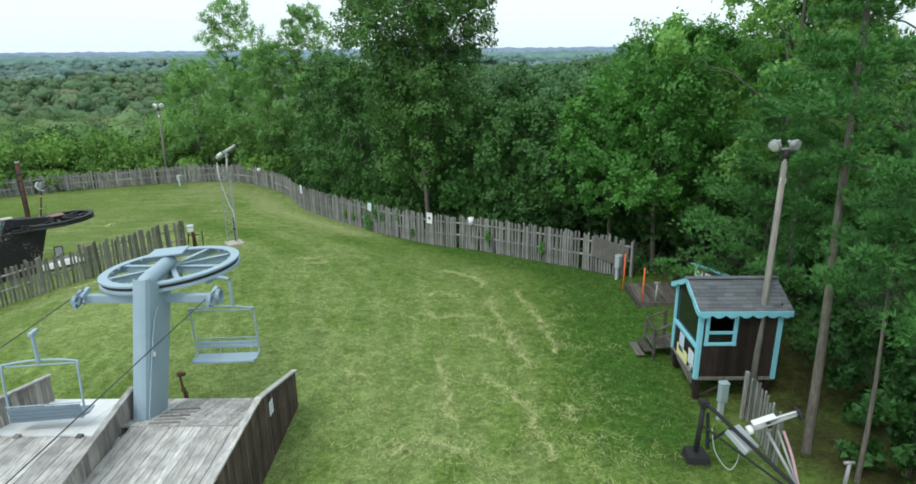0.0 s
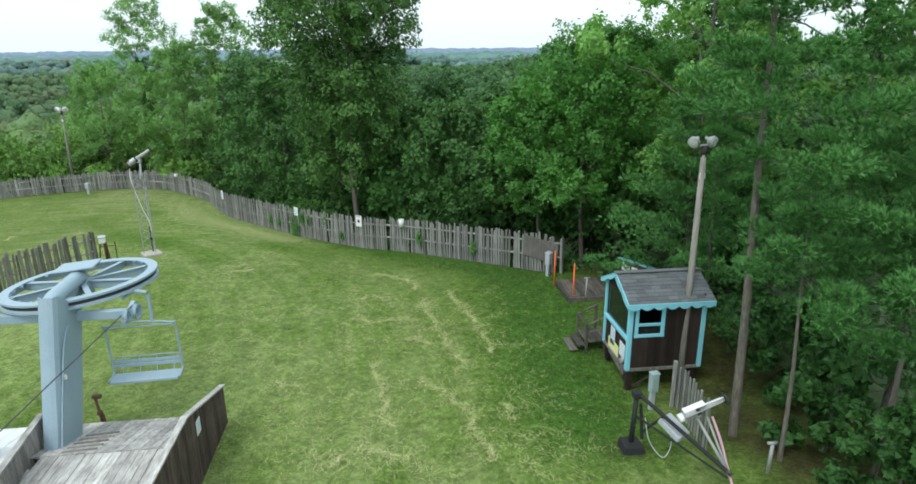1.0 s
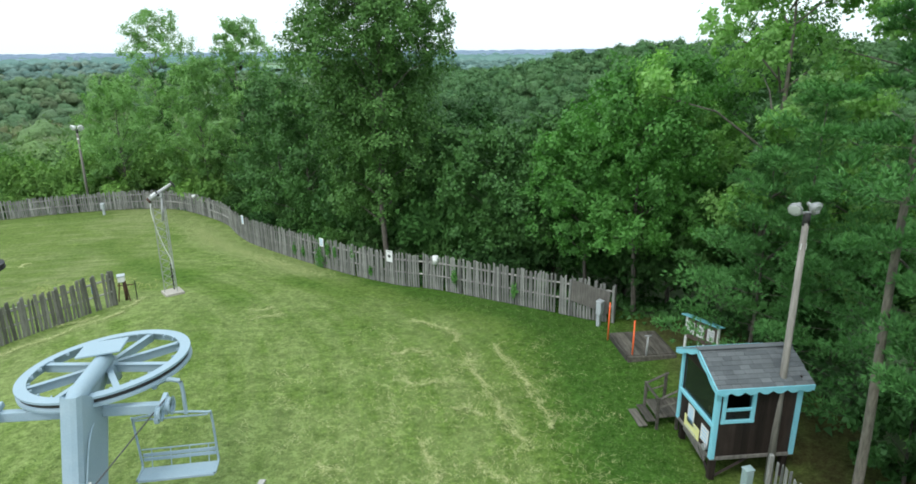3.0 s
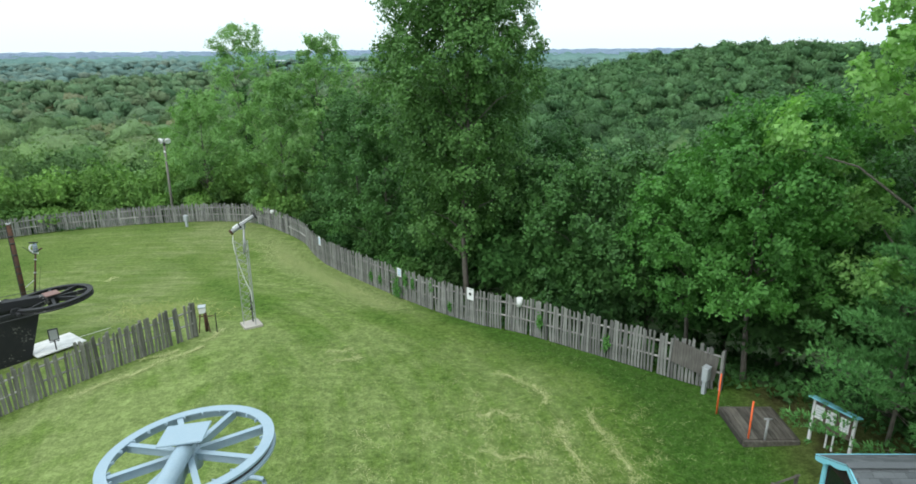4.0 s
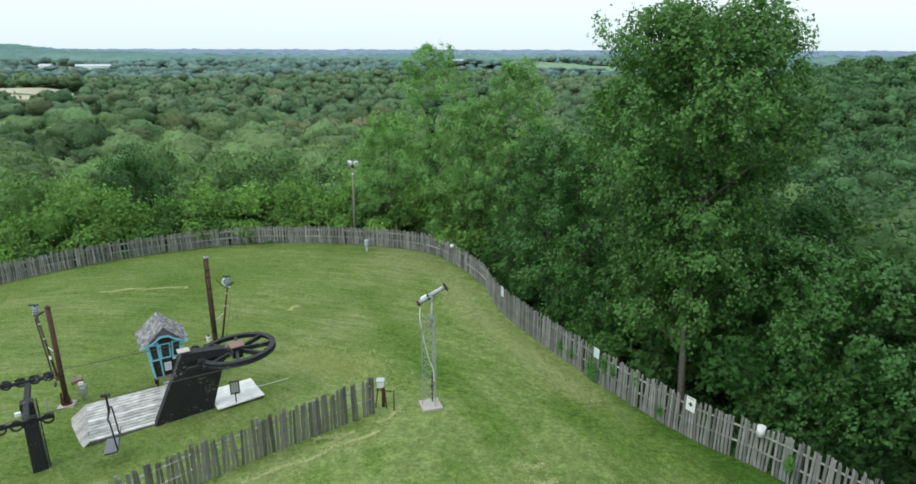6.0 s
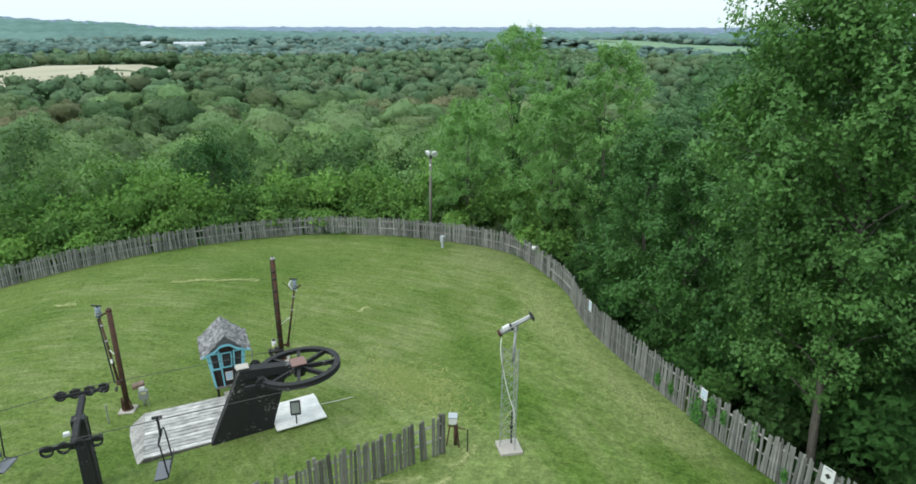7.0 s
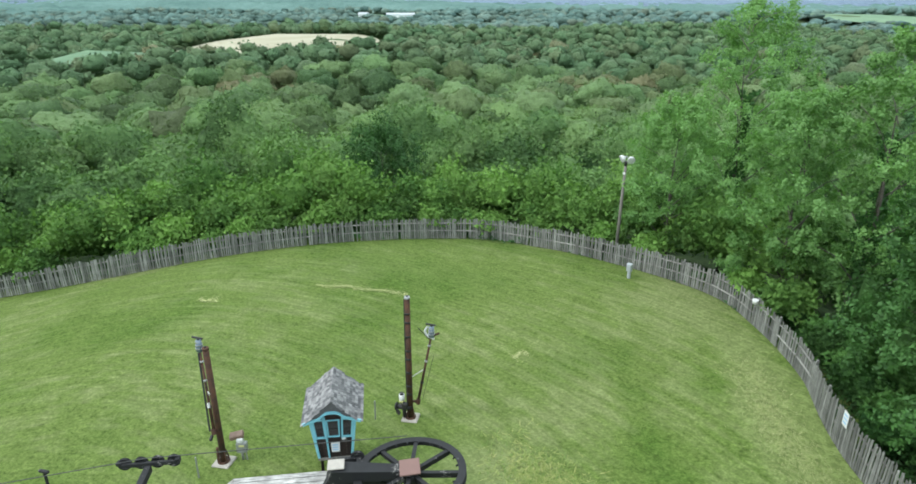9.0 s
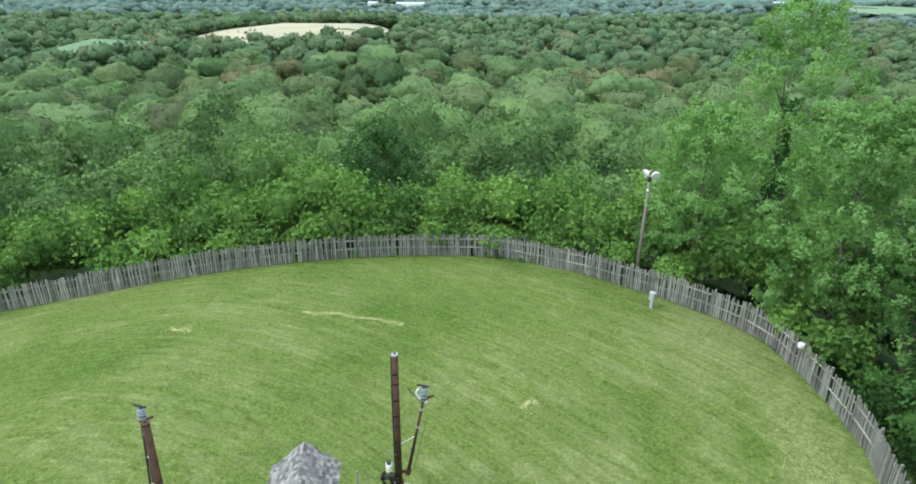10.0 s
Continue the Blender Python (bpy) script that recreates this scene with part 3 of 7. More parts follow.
woods(HILL_NEAR, 9, 230, 0.52, "dense green broadleaf woodland on the next hillside", 23, LEAF_HILL, 0.8, 2, 0.22)
woods([(*q[:6], 0.2 + 0.5 * q[6]) for q in HILL_FAR], 7, 75, 0.8, "dark green woodland up to the ridge", 24, LEAF_HILL, 0.8, 2, 0.2)
woods([(*q[:6], 0.25 + 0.45 * q[6]) for q in FAR_SPOTS if q[0] < -25], 8, 40, 0.9, "distant green woodland", 14, LEAF_VALLEY_HAZE, 0.55, 2, 0.1)
woods(DISTANT, 5, 4, 1.6, "far green woodland beyond the valley", 15, LEAF_FAR_HAZE, 0.3, 1)


def build_undergrowth():
    """Low leafy growth on the wood's floor just outside the fence."""
    rg = np.random.default_rng(19)
    p = rg.uniform((-72, 14), (22, 66), (330000, 2))
    d, _, _ = rim_distance(p[:, 0], p[:, 1])
    p = p[(d > 0.15) & (d < 6.5) & (p[:, 1] + p[:, 0] * 0.4 > 8)][:32000]
    tall = 0.1 + 0.45 * (0.5 + 0.5 * np.sin(p[:, 0] * 1.9 + 1.3 * np.sin(p[:, 1] * 1.4))) * rg.random(len(p))
    c = np.column_stack([p, land(p[:, 0], p[:, 1]) + tall])
    v = leaf_points(c, np.tile((0.0, -0.3, 1.0), (len(c), 1)), rg.uniform(0.06, 0.15, len(c)), rg, 0.7, 0.6)
    # the dark leaf colour here stands in for shade on the wood's floor
    tagged(link("undergrowth", raw("undergrowth", v, triples(len(c)), 3), LEAF_DARK), "low leafy undergrowth along the fence", "undergrowth", kind="stuff")


build_undergrowth()
# blue-grey haze painted as the colour of the farthest tree tops
HAZED_RIDGES = leaf_material("hazed_ridges", (0.2, 0.265, 0.35), (0.29, 0.378, 0.485), 0.0, 0.0, True, 0.05)


def build_far_canopy():
    """The rolling tree tops from the valley's far side to the horizon, open over the fields."""
    az = np.radians(np.arange(-90, 60, 0.4))
    rad = 1380 * np.power(4700 / 1380, np.linspace(0, 1, 110))
    a, r = np.meshgrid(az, rad, indexing="ij")
    rng = np.random.default_rng(5)
    x, y = np.sin(a) * r, np.cos(a) * r + 8
    z = land(x.ravel(), y.ravel()).reshape(x.shape)
    tall = 14 + rng.uniform(-3.5, 3.5, x.shape) + 4 * np.sin(x / 37 + y / 51) * np.sin(x / 23 - y / 31)
    open_field = np.zeros(x.shape, bool)
    for (cx, cy), hl, hw, turn in FIELDS:
        c, q = math.cos(radians(turn)), math.sin(radians(turn))
        p, w = (x - cx) * c + (y - cy) * q, -(x - cx) * q + (y - cy) * c
        open_field |= (p / hl) ** 2 + (w / hw) ** 2 < 1
    strips = np.sin(x / 310 + 1.7 * np.sin(y / 420)) * np.sin(y / 260 + 0.8) > 0.83
    z = z + np.where(open_field, -3, np.where(strips & (r > 1300), 1.0, tall)) * np.clip((r - 1380) / 120, 0, 1)
    v = np.stack([x.ravel(), y.ravel(), z.ravel()], 1)
    n = len(rad)
    i, j = np.meshgrid(np.arange(len(az) - 1), np.arange(n - 1), indexing="ij")
    b = (i * n + j).ravel()
    f = np.stack([b, b + n, b + n + 1, b + 1], 1)
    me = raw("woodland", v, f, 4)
    me.materials.append(LEAF_FAR_HAZE)
    me.materials.append(HAZED_RIDGES)
    # beyond about 2300 m the stronger haze colour takes over
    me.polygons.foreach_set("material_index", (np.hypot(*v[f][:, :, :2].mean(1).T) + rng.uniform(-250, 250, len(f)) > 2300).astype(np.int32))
    patch = (0.5 + 0.5 * np.sin(x / 90 + 2 * np.sin(y / 130)) * np.sin(y / 75 + np.sin(x / 160))) * 0.6 + rng.random(x.shape) * 0.4
    tree_attributes(me, [np.where(strips & (r > 1300), 1.0, patch).ravel()], [np.zeros(x.size)])
    ob = link("woodland", me, None)
    tagged(ob, "far rolling woodland reaching to the horizon", "woods", kind="stuff")


build_far_canopy()


def field_build(dark, light):
    def build(n, l, p):
        f = noise_tex(n, l, world_coords(n, l, (0.05, 0.008, 1), 40), 1.0, 4.0)
        l.new(ramp(n, l, f, [(0.35, dark), (0.65, light)]), p.inputs["Base Color"])
        p.inputs["Roughness"].default_value = 1.0
    return build


TILLED = material("tilled_soil", field_build((0.33, 0.31, 0.215), (0.41, 0.385, 0.28)))
MEADOW = material("meadow", field_build((0.12, 0.21, 0.125), (0.16, 0.26, 0.15)))


def build_fields():
    for k, ((cx, cy), hl, hw, turn) in enumerate(FIELDS):
        c, q = math.cos(radians(turn)), math.sin(radians(turn))
        bm = bmesh.new()
        mid = bm.verts.new((cx, cy, ground_z(cx, cy) + 3.0))
        edge = []
        for j in range(40):
            a = 2 * math.pi * j / 40
            f = 1.0 + 0.03 * math.sin(3 * a + k) + 0.02 * math.sin(7 * a)
            g = (abs(math.cos(a)) ** 3 + abs(math.sin(a)) ** 3) ** (-1 / 3)
            p, w = math.cos(a) * hl * f * g, math.sin(a) * hw * f * g
            x, y = cx + p * c - w * q, cy + p * q + w * c
            edge.append(bm.verts.new((x, y, ground_z(x, y) + 3.0)))
        for j in range(40):
            bm.faces.new((mid, edge[j], edge[(j + 1) % 40]))
        ob = part("field", bm, TILLED if k == 0 else MEADOW)
        tagged(ob, "pale tilled field among the woods" if k == 0 else "green meadow among the far woods", "field", kind="structure")


build_fields()


# ---- fences ----
def along(line, step):
    """Evenly spaced places along a plan line, with its heading."""
    pts = [Vector(p) for p in line]
    # a soft curve through the corners
    fine = []
    for k in range(len(pts) - 1):
        p0, p1, p2, p3 = pts[max(k - 1, 0)], pts[k], pts[k + 1], pts[min(k + 2, len(pts) - 1)]
        for u in np.linspace(0, 1, 24, endpoint=False):
            fine.append(0.5 * (2 * p1 + (p2 - p0) * u + (2 * p0 - 5 * p1 + 4 * p2 - p3) * u * u + (3 * p1 - p0 - 3 * p2 + p3) * u ** 3))
    fine.append(pts[-1])
    out, left = [], 0.0
    for a, b in zip(fine, fine[1:]):
        d = b - a
        while left <= d.length:
            q = a + d * (left / d.length)
            out.append((q.x, q.y, math.atan2(d.y, d.x)))
            left += step
        left -= d.length
    return out


def slat_mesh(width, height, thick, seed, mat=None):
    """One rough sawn slab with a worn, slanting top."""
    r = random.Random(seed)
    bm = bmesh.new()
    bmesh.ops.create_cube(bm, size=1)
    for v in bm.verts:
        top = v.co.z > 0
        v.co.x = v.co.x * width * (r.uniform(0.8, 1.05) if top else 1)
        v.co.y *= thick
        v.co.z = height + r.uniform(-0.05, 0.05) if top else 0.03
    me = bpy.data.meshes.new("slat")
    bm.to_mesh(me)
    bm.free()
    me.materials.append(mat or SLAT)
    return me


RAIL_PALE = material("pale_rail", wood_build((0.17, 0.168, 0.152), (0.45, 0.44, 0.41), (1.2, 22, 22)))
DARK_SLAT = material("mossy_slat", wood_build((0.085, 0.084, 0.07), (0.32, 0.312, 0.275)))
SLATS = [slat_mesh(w, h, 0.025, k) for k, (w, h) in enumerate(((0.098, 1.42), (0.112, 1.46), (0.088, 1.38), (0.106, 1.44), (0.094, 1.5), (0.126, 1.4)))]
MOSSY = [slat_mesh(w, h, 0.03, 20 + k, DARK_SLAT) for k, (w, h) in enumerate(((0.11, 1.42), (0.125, 1.48), (0.1, 1.36), (0.14, 1.45)))]


def build_fence(line, single, name_label, seed, height=1.1, gap=0.145, slats=SLATS, mat=SLAT):
    """Slab fence: posts, two rails, upright slats. The first slats are pieces of their own, the rest one mesh."""
    r = random.Random(seed)
    x0, y0 = line[0]
    fence = empty("fence", (x0, y0, ground_z(x0, y0)))
    tagged(fence, name_label, "fence")
    base = fence.matrix_world.inverted()
    spots = along(line, gap)
    z = land([s[0] for s in spots], [s[1] for s in spots])
    rest = bmesh.new()
    for k, ((x, y, h), gz) in enumerate(zip(spots, z)):
        if r.random() < 0.03:
            continue
        side = 0.035
        m = Matrix.Translation((x - math.sin(h) * side, y + math.cos(h) * side, gz)) @ Matrix.Rotation(h + r.gauss(0, 0.05), 4, "Z") @ Matrix.Rotation(r.gauss(0, 0.028), 4, "Y")
        m = m @ Matrix.Diagonal((1, 1, (height + 0.14 * float(fence_trough(x, y))) * r.uniform(0.94, 1.04), 1))
        me = r.choice(slats)
        if k < single:
            ob = new("slat", me)
            ob.parent = fence
            ob.matrix_basis = base @ m
        else:
            n0 = len(rest.verts)
            rest.from_mesh(me)
            rest.verts.ensure_lookup_table()
            bmesh.ops.transform(rest, matrix=base @ m, verts=rest.verts[n0:])
    if len(rest.verts):
        tagged(part("far_slats", rest, mat, fence), kind="stuff")
    else:
        rest.free()
    stops = spots[::14]
    for k, (x, y, h) in enumerate(stops):
        bm = bmesh.new()
        box(bm, (0.1, 0.1, 1.55 * height), (x + math.sin(h) * 0.05, y - math.cos(h) * 0.05, ground_z(x, y) + 0.72 * height), Matrix.Rotation(h, 4, "Z"), 0.01)
        bmesh.ops.transform(bm, matrix=base, verts=bm.verts)
        part("post", bm, mat, fence)
    for (xa, ya, ha), (xb, yb, hb) in zip(stops, stops[1:]):
        for up in (0.62, 1.16):
            bm = bmesh.new()
            za, zb = (ground_z(*q) + up * (height + 0.14 * float(fence_trough(*q))) for q in ((xa, ya), (xb, yb)))
            rod(bm, (xa, ya, za), (xb, yb, zb), 0.048, sides=4)
            bmesh.ops.transform(bm, matrix=base, verts=bm.verts)
            part("rail", bm, RAIL_PALE, fence, "paler split rail behind the slats")
    return fence


build_fence(FENCE, 260, "weathered grey slab fence curving round the hilltop lawn", 4)
build_fence(((-11.95, 28.0), (-13.1, 26.3), (-14.5, 24.5), (-16.3, 22.1), (-17.2, 20.7), (-19.0, 18.0)), 90, "dark weathered slab fence with gaps beside the chairlift", 5, 1.12, 0.168, MOSSY, DARK_SLAT)


# ---- paints and metals ----
def paint_build(base, worn, rough=0.5, metal=0.0, scale=3.0, amount=0.5, chips=0.0, chip=(0.1, 0.06, 0.04)):
    """Paint with dull patches, streaks and, where asked, chips."""
    def build(n, l, p):
        w = world_coords(n, l, 1.0)
        f, g = noise_tex(n, l, w, scale, 5.0), noise_tex(n, l, w, 24.0, 4.0)
        col = mix(n, l, ramp(n, l, f, [(0.35, 0.0), (0.7, amount)]), base, worn)
        col = mix(n, l, ramp(n, l, g, [(0.35, 0.25), (0.7, 0.0)]), col, mix(n, l, 1.0, col, (0.75, 0.75, 0.75), "MULTIPLY"))
        if chips:
            c = math_node(n, l, "MULTIPLY", noise_tex(n, l, w, 9.0, 6.0, 0.7), noise_tex(n, l, w, 1.1, 2.0))
            col = mix(n, l, ramp(n, l, c, [(0.36 - chips, 0.0), (0.4 - chips, 1.0)]), col, chip)
        l.new(col, p.inputs["Base Color"])
        l.new(ramp(n, l, f, [(0.3, rough), (0.7, min(1.0, rough + 0.25))]), p.inputs["Roughness"])
        p.inputs["Metallic"].default_value = metal
        bump(n, l, g, p, 0.15, 0.004)
    return build


LIFT_BLUE = material("blue_grey_paint", paint_build((0.265, 0.365, 0.435), (0.34, 0.43, 0.485), 0.45))
LIFT_BLACK = material("black_paint", paint_build((0.011, 0.012, 0.014), (0.024, 0.024, 0.026), 0.65, chips=0.005, chip=(0.2, 0.19, 0.18)))
RUST = material("rusty_steel", paint_build((0.05, 0.028, 0.02), (0.13, 0.06, 0.032), 0.85, scale=4.0, amount=0.8))
RUST_PLATE = material("red_brown_plate", paint_build((0.2, 0.115, 0.1), (0.26, 0.16, 0.14), 0.7))
TRIM = material("turquoise_trim", paint_build((0.2, 0.56, 0.68), (0.3, 0.62, 0.7), 0.6, amount=0.4))
BROWN = material("dark_brown_boards", wood_build((0.017, 0.012, 0.010), (0.042, 0.031, 0.026), (9, 9, 1.0), 0.7))
PARAPET = material("stained_boards", wood_build((0.055, 0.04, 0.033), (0.13, 0.1, 0.085), (10, 10, 1.2), 0.85))
DECK = material("worn_deck_boards", wood_build((0.24, 0.232, 0.215), (0.62, 0.605, 0.58), (18, 2.5, 18), 0.85, 0.7, (0.7, 1.18)))
DECK_WHITE = material("white_painted_deck", wood_build((0.24, 0.23, 0.21), (0.8, 0.79, 0.77), (18, 2.2, 18), 0.7, 0.9, (0.66, 1.12)))
FRESH_WHITE = material("white_painted_boards", wood_build((0.58, 0.58, 0.57), (0.86, 0.86, 0.84), (14, 3.5, 14), 0.6, 0.3, (0.92, 1.05)))
GREY_WOOD = material("grey_wood", wood_build((0.12, 0.11, 0.1), (0.3, 0.285, 0.26), (18, 18, 1.5)))
RAIL_WOOD = material("silvered_boards", wood_build((0.2, 0.185, 0.165), (0.48, 0.46, 0.43), (14, 14, 1.5)))
DAMP_WOOD = material("damp_grey_boards", wood_build((0.05, 0.046, 0.038), (0.17, 0.158, 0.135), (14, 1.5, 14)))
POLE_WOOD = material("pole_wood", wood_build((0.2, 0.185, 0.165), (0.42, 0.395, 0.36), (16, 16, 0.8), 0.85, 0.3))
STEEL = material("galvanised_steel", paint_build((0.34, 0.35, 0.35), (0.46, 0.47, 0.47), 0.5, 0.45))
# lift blue darkened: shade on one chair's seat and back, as colour
SEAT_BLUE_SHADED = material("shaded_blue_seat", paint_build((0.15, 0.21, 0.26), (0.2, 0.26, 0.3), 0.6))
SEAT_GREY = material("dark_grey_seat", paint_build((0.13, 0.14, 0.16), (0.18, 0.19, 0.21), 0.6))
WHITE = material("white_paint", paint_build((0.74, 0.75, 0.75), (0.62, 0.62, 0.6), 0.55, amount=0.3))
GREY_BOX = material("grey_enamel", paint_build((0.38, 0.42, 0.45), (0.48, 0.5, 0.51), 0.45))
GREEN_BOX = material("grey_green_enamel", paint_build((0.26, 0.36, 0.36), (0.34, 0.43, 0.42), 0.5))
CONCRETE = material("concrete", paint_build((0.4, 0.37, 0.33), (0.5, 0.47, 0.42), 0.9, scale=6.0))
ORANGE = material("orange_plastic", paint_build((0.85, 0.13, 0.03), (0.9, 0.2, 0.07), 0.5))
HEAD_BLUE = material("blue_grey_casting", paint_build((0.16, 0.22, 0.28), (0.3, 0.36, 0.42), 0.5, 0.2))
RUST_PALE = material("pale_rust", paint_build((0.2, 0.13, 0.1), (0.34, 0.25, 0.2), 0.8, scale=6.0, amount=0.6))
BLUE_MARK = material("blue_plastic", paint_build((0.03, 0.15, 0.55), (0.05, 0.2, 0.6), 0.5))
PALE_BLUE = material("pale_blue_print", paint_build((0.25, 0.5, 0.75), (0.35, 0.6, 0.8), 0.5))
YELLOW = material("yellow_notice", paint_build((0.72, 0.7, 0.3), (0.78, 0.75, 0.4), 0.7))
BLACK = material("black_plastic", paint_build((0.02, 0.02, 0.02), (0.04, 0.04, 0.04), 0.5))
CABLE = material("steel_cable", paint_build((0.07, 0.07, 0.072), (0.12, 0.12, 0.12), 0.55, 0.5))
HOSE = material("pale_hose", paint_build((0.62, 0.63, 0.6), (0.7, 0.7, 0.68), 0.6))
PINK_HOSE = material("pink_hose", paint_build((0.55, 0.32, 0.38), (0.6, 0.4, 0.45), 0.6))


def roof_build(dark, light):
    def build(n, l, p):
        g = n.new("ShaderNodeNewGeometry")
        f = noise_tex(n, l, world_coords(n, l, 1.0), 30.0, 4.0)
        st = noise_tex(n, l, world_coords(n, l, 1.0), 1.6, 4.0)
        col = ramp(n, l, math_node(n, l, "ADD", math_node(n, l, "MULTIPLY", g.outputs["Random Per Island"], 0.6), math_node(n, l, "MULTIPLY", f, 0.4)), [(0.2, dark), (0.85, light)])
        col = mix(n, l, 0.6, col, ramp(n, l, st, [(0.3, 0.6), (0.7, 1.1)]), "MULTIPLY")
        l.new(col, p.inputs["Base Color"])
        p.inputs["Roughness"].default_value = 0.95
        bump(n, l, f, p, 0.4, 0.004)
    return build


SHINGLE = material("dark_shingle", roof_build((0.095, 0.107, 0.115), (0.16, 0.175, 0.185)))
SHAKE = material("grey_shake", roof_build((0.1, 0.1, 0.105), (0.34, 0.335, 0.335)))


def glass_build(n, l, p):
    p.inputs["Base Color"].default_value = (0.02, 0.025, 0.025, 1)
    p.inputs["Roughness"].default_value = 0.06
    p.inputs["Specular IOR Level"].default_value = 0.6
    p.inputs["Transmission Weight"].default_value = 0.35


GLASS = material("window_glass", glass_build)


def lens_build(n, l, p):
    p.inputs["Base Color"].default_value = (0.85, 0.87, 0.88, 1)
    p.inputs["Roughness"].default_value = 0.08
    p.inputs["Transmission Weight"].default_value = 0.4


LENS = material("lamp_glass", lens_build)


def bx(name, mat, parent, size, at, turn=None, bevel=0.01, label=""):
    bm = bmesh.new()
    box(bm, size, at, turn, bevel)
    return part(name, bm, mat, parent, label)


def rd(name, mat, parent, a, b, r0, r1=None, sides=10, label=""):
    bm = bmesh.new()
    rod(bm, a, b, r0, r1, sides)
    return part(name, bm, mat, parent, label, True if sides > 8 else False)


def solid(bm, low, high):
    """A solid between two loops of places with the same count."""
    lo, hi = [bm.verts.new(p) for p in low], [bm.verts.new(p) for p in high]
    bm.faces.new(lo[::-1])
    bm.faces.new(hi)
    for k in range(len(lo)):
        bm.faces.new((lo[k], lo[(k + 1) % len(lo)], hi[(k + 1) % len(lo)], hi[k]))
    bmesh.ops.recalc_face_normals(bm, faces=bm.faces)
    return bm


def pipe(name, mat, parent, points, r, sides=7, label=""):
    """A tube bent through places."""
    cu = bpy.data.curves.new(name, "CURVE")
    cu.dimensions, cu.bevel_depth, cu.bevel_resolution = "3D", r, max(1, sides // 3)
    sp = cu.splines.new("POLY")
    sp.points.add(len(points) - 1)
    for q, p in zip(sp.points, points):
        q.co = (*p, 1)
    tmp = bpy.data.objects.new(name, cu)
    me = bpy.data.meshes.new_from_object(tmp)
    bpy.data.objects.remove(tmp)
    bpy.data.curves.remove(cu)
    me.name = name
    return link(name, me, mat, parent, label, True)


def arc(points, n=6):
    """A soft curve through places."""
    p = [Vector(q) for q in points]
    out = []
    for k in range(len(p) - 1):
        a, b, c, d = p[max(k - 1, 0)], p[k], p[k + 1], p[min(k + 2, len(p) - 1)]
        for u in np.linspace(0, 1, n, endpoint=False):
            out.append(0.5 * (2 * b + (c - a) * u + (2 * a - 5 * b + 4 * c - d) * u * u + (3 * b - a - 3 * c + d) * u ** 3))
    return out + [p[-1]]


# ---- chairlift parts ----
def ring(bm, profile, n=56):
    """A ring turned from a closed profile of (radius, height)."""
    rows = [[bm.verts.new((r * math.cos(2 * math.pi * k / n), r * math.sin(2 * math.pi * k / n), z)) for r, z in profile] for k in range(n)]
    m = len(profile)
    for k in range(n):
        for j in range(m):
            bm.faces.new((rows[k][j], rows[(k + 1) % n][j], rows[(k + 1) % n][(j + 1) % m], rows[k][(j + 1) % m]))
    bmesh.ops.recalc_face_normals(bm, faces=bm.faces)
    return bm


# ---- far farm buildings ----
def farm_building(x, y, length, width, wall, turn, label):
    """A long low white building with a pitched metal roof."""
    z = ground_z(x, y)
    b = empty("farm_building", (x, y, z), turn)
    tagged(b, label, "building", "far farm buildings")
    bm = bmesh.new()
    solid(bm, [(-length / 2, -width / 2, 0), (length / 2, -width / 2, 0), (length / 2, width / 2, 0), (-length / 2, width / 2, 0)],
          [(-length / 2, -width / 2, wall), (length / 2, -width / 2, wall), (length / 2, width / 2, wall), (-length / 2, width / 2, wall)])
    part("wall", bm, FARM_WHITE, b)
    bm = bmesh.new()
    h, o = wall + width * 0.22, 0.6
    solid(bm, [(-length / 2 - o, -width / 2 - o, wall), (-length / 2 - o, width / 2 + o, wall), (-length / 2 - o, 0, h)],
          [(length / 2 + o, -width / 2 - o, wall), (length / 2 + o, width / 2 + o, wall), (length / 2 + o, 0, h)])
    part("roof", bm, FARM_ROOF, b)
    for k in range(5):
        bm = bmesh.new()
        box(bm, (length * 0.09, 0.3, wall * 0.5), (length * (-0.4 + 0.2 * k), -width / 2 - 0.05, wall * 0.5))
        part("window", bm, FARM_ROOF, b)


def farm_build(colour):
    def build(n, l, p):
        f = noise_tex(n, l, world_coords(n, l, 1.0), 0.3, 3.0)
        l.new(ramp(n, l, f, [(0.3, tuple(c * 0.85 for c in colour)), (0.7, colour)]), p.inputs["Base Color"])
        p.inputs["Roughness"].default_value = 0.6
    return build


FARM_WHITE, FARM_ROOF = material("white_siding", farm_build((0.85, 0.86, 0.88))), material("pale_metal_roof", farm_build((0.5, 0.54, 0.58)))
farm_building(-800, 795, 46, 12, 8.0, 42, "long white farm building beyond the woods")
farm_building(-835, 745, 16, 10, 7.0, 20, "small white farm house beyond the woods")
farm_building(-765, 835, 14, 9, 7.0, 60, "white barn beyond the woods")
farm_building(-330, 1150, 20, 10, 8.0, 10, "white barn at the edge of a far meadow")
farm_building(-300, 1165, 12, 8, 6.0, 30, "small white house at the edge of a far meadow")


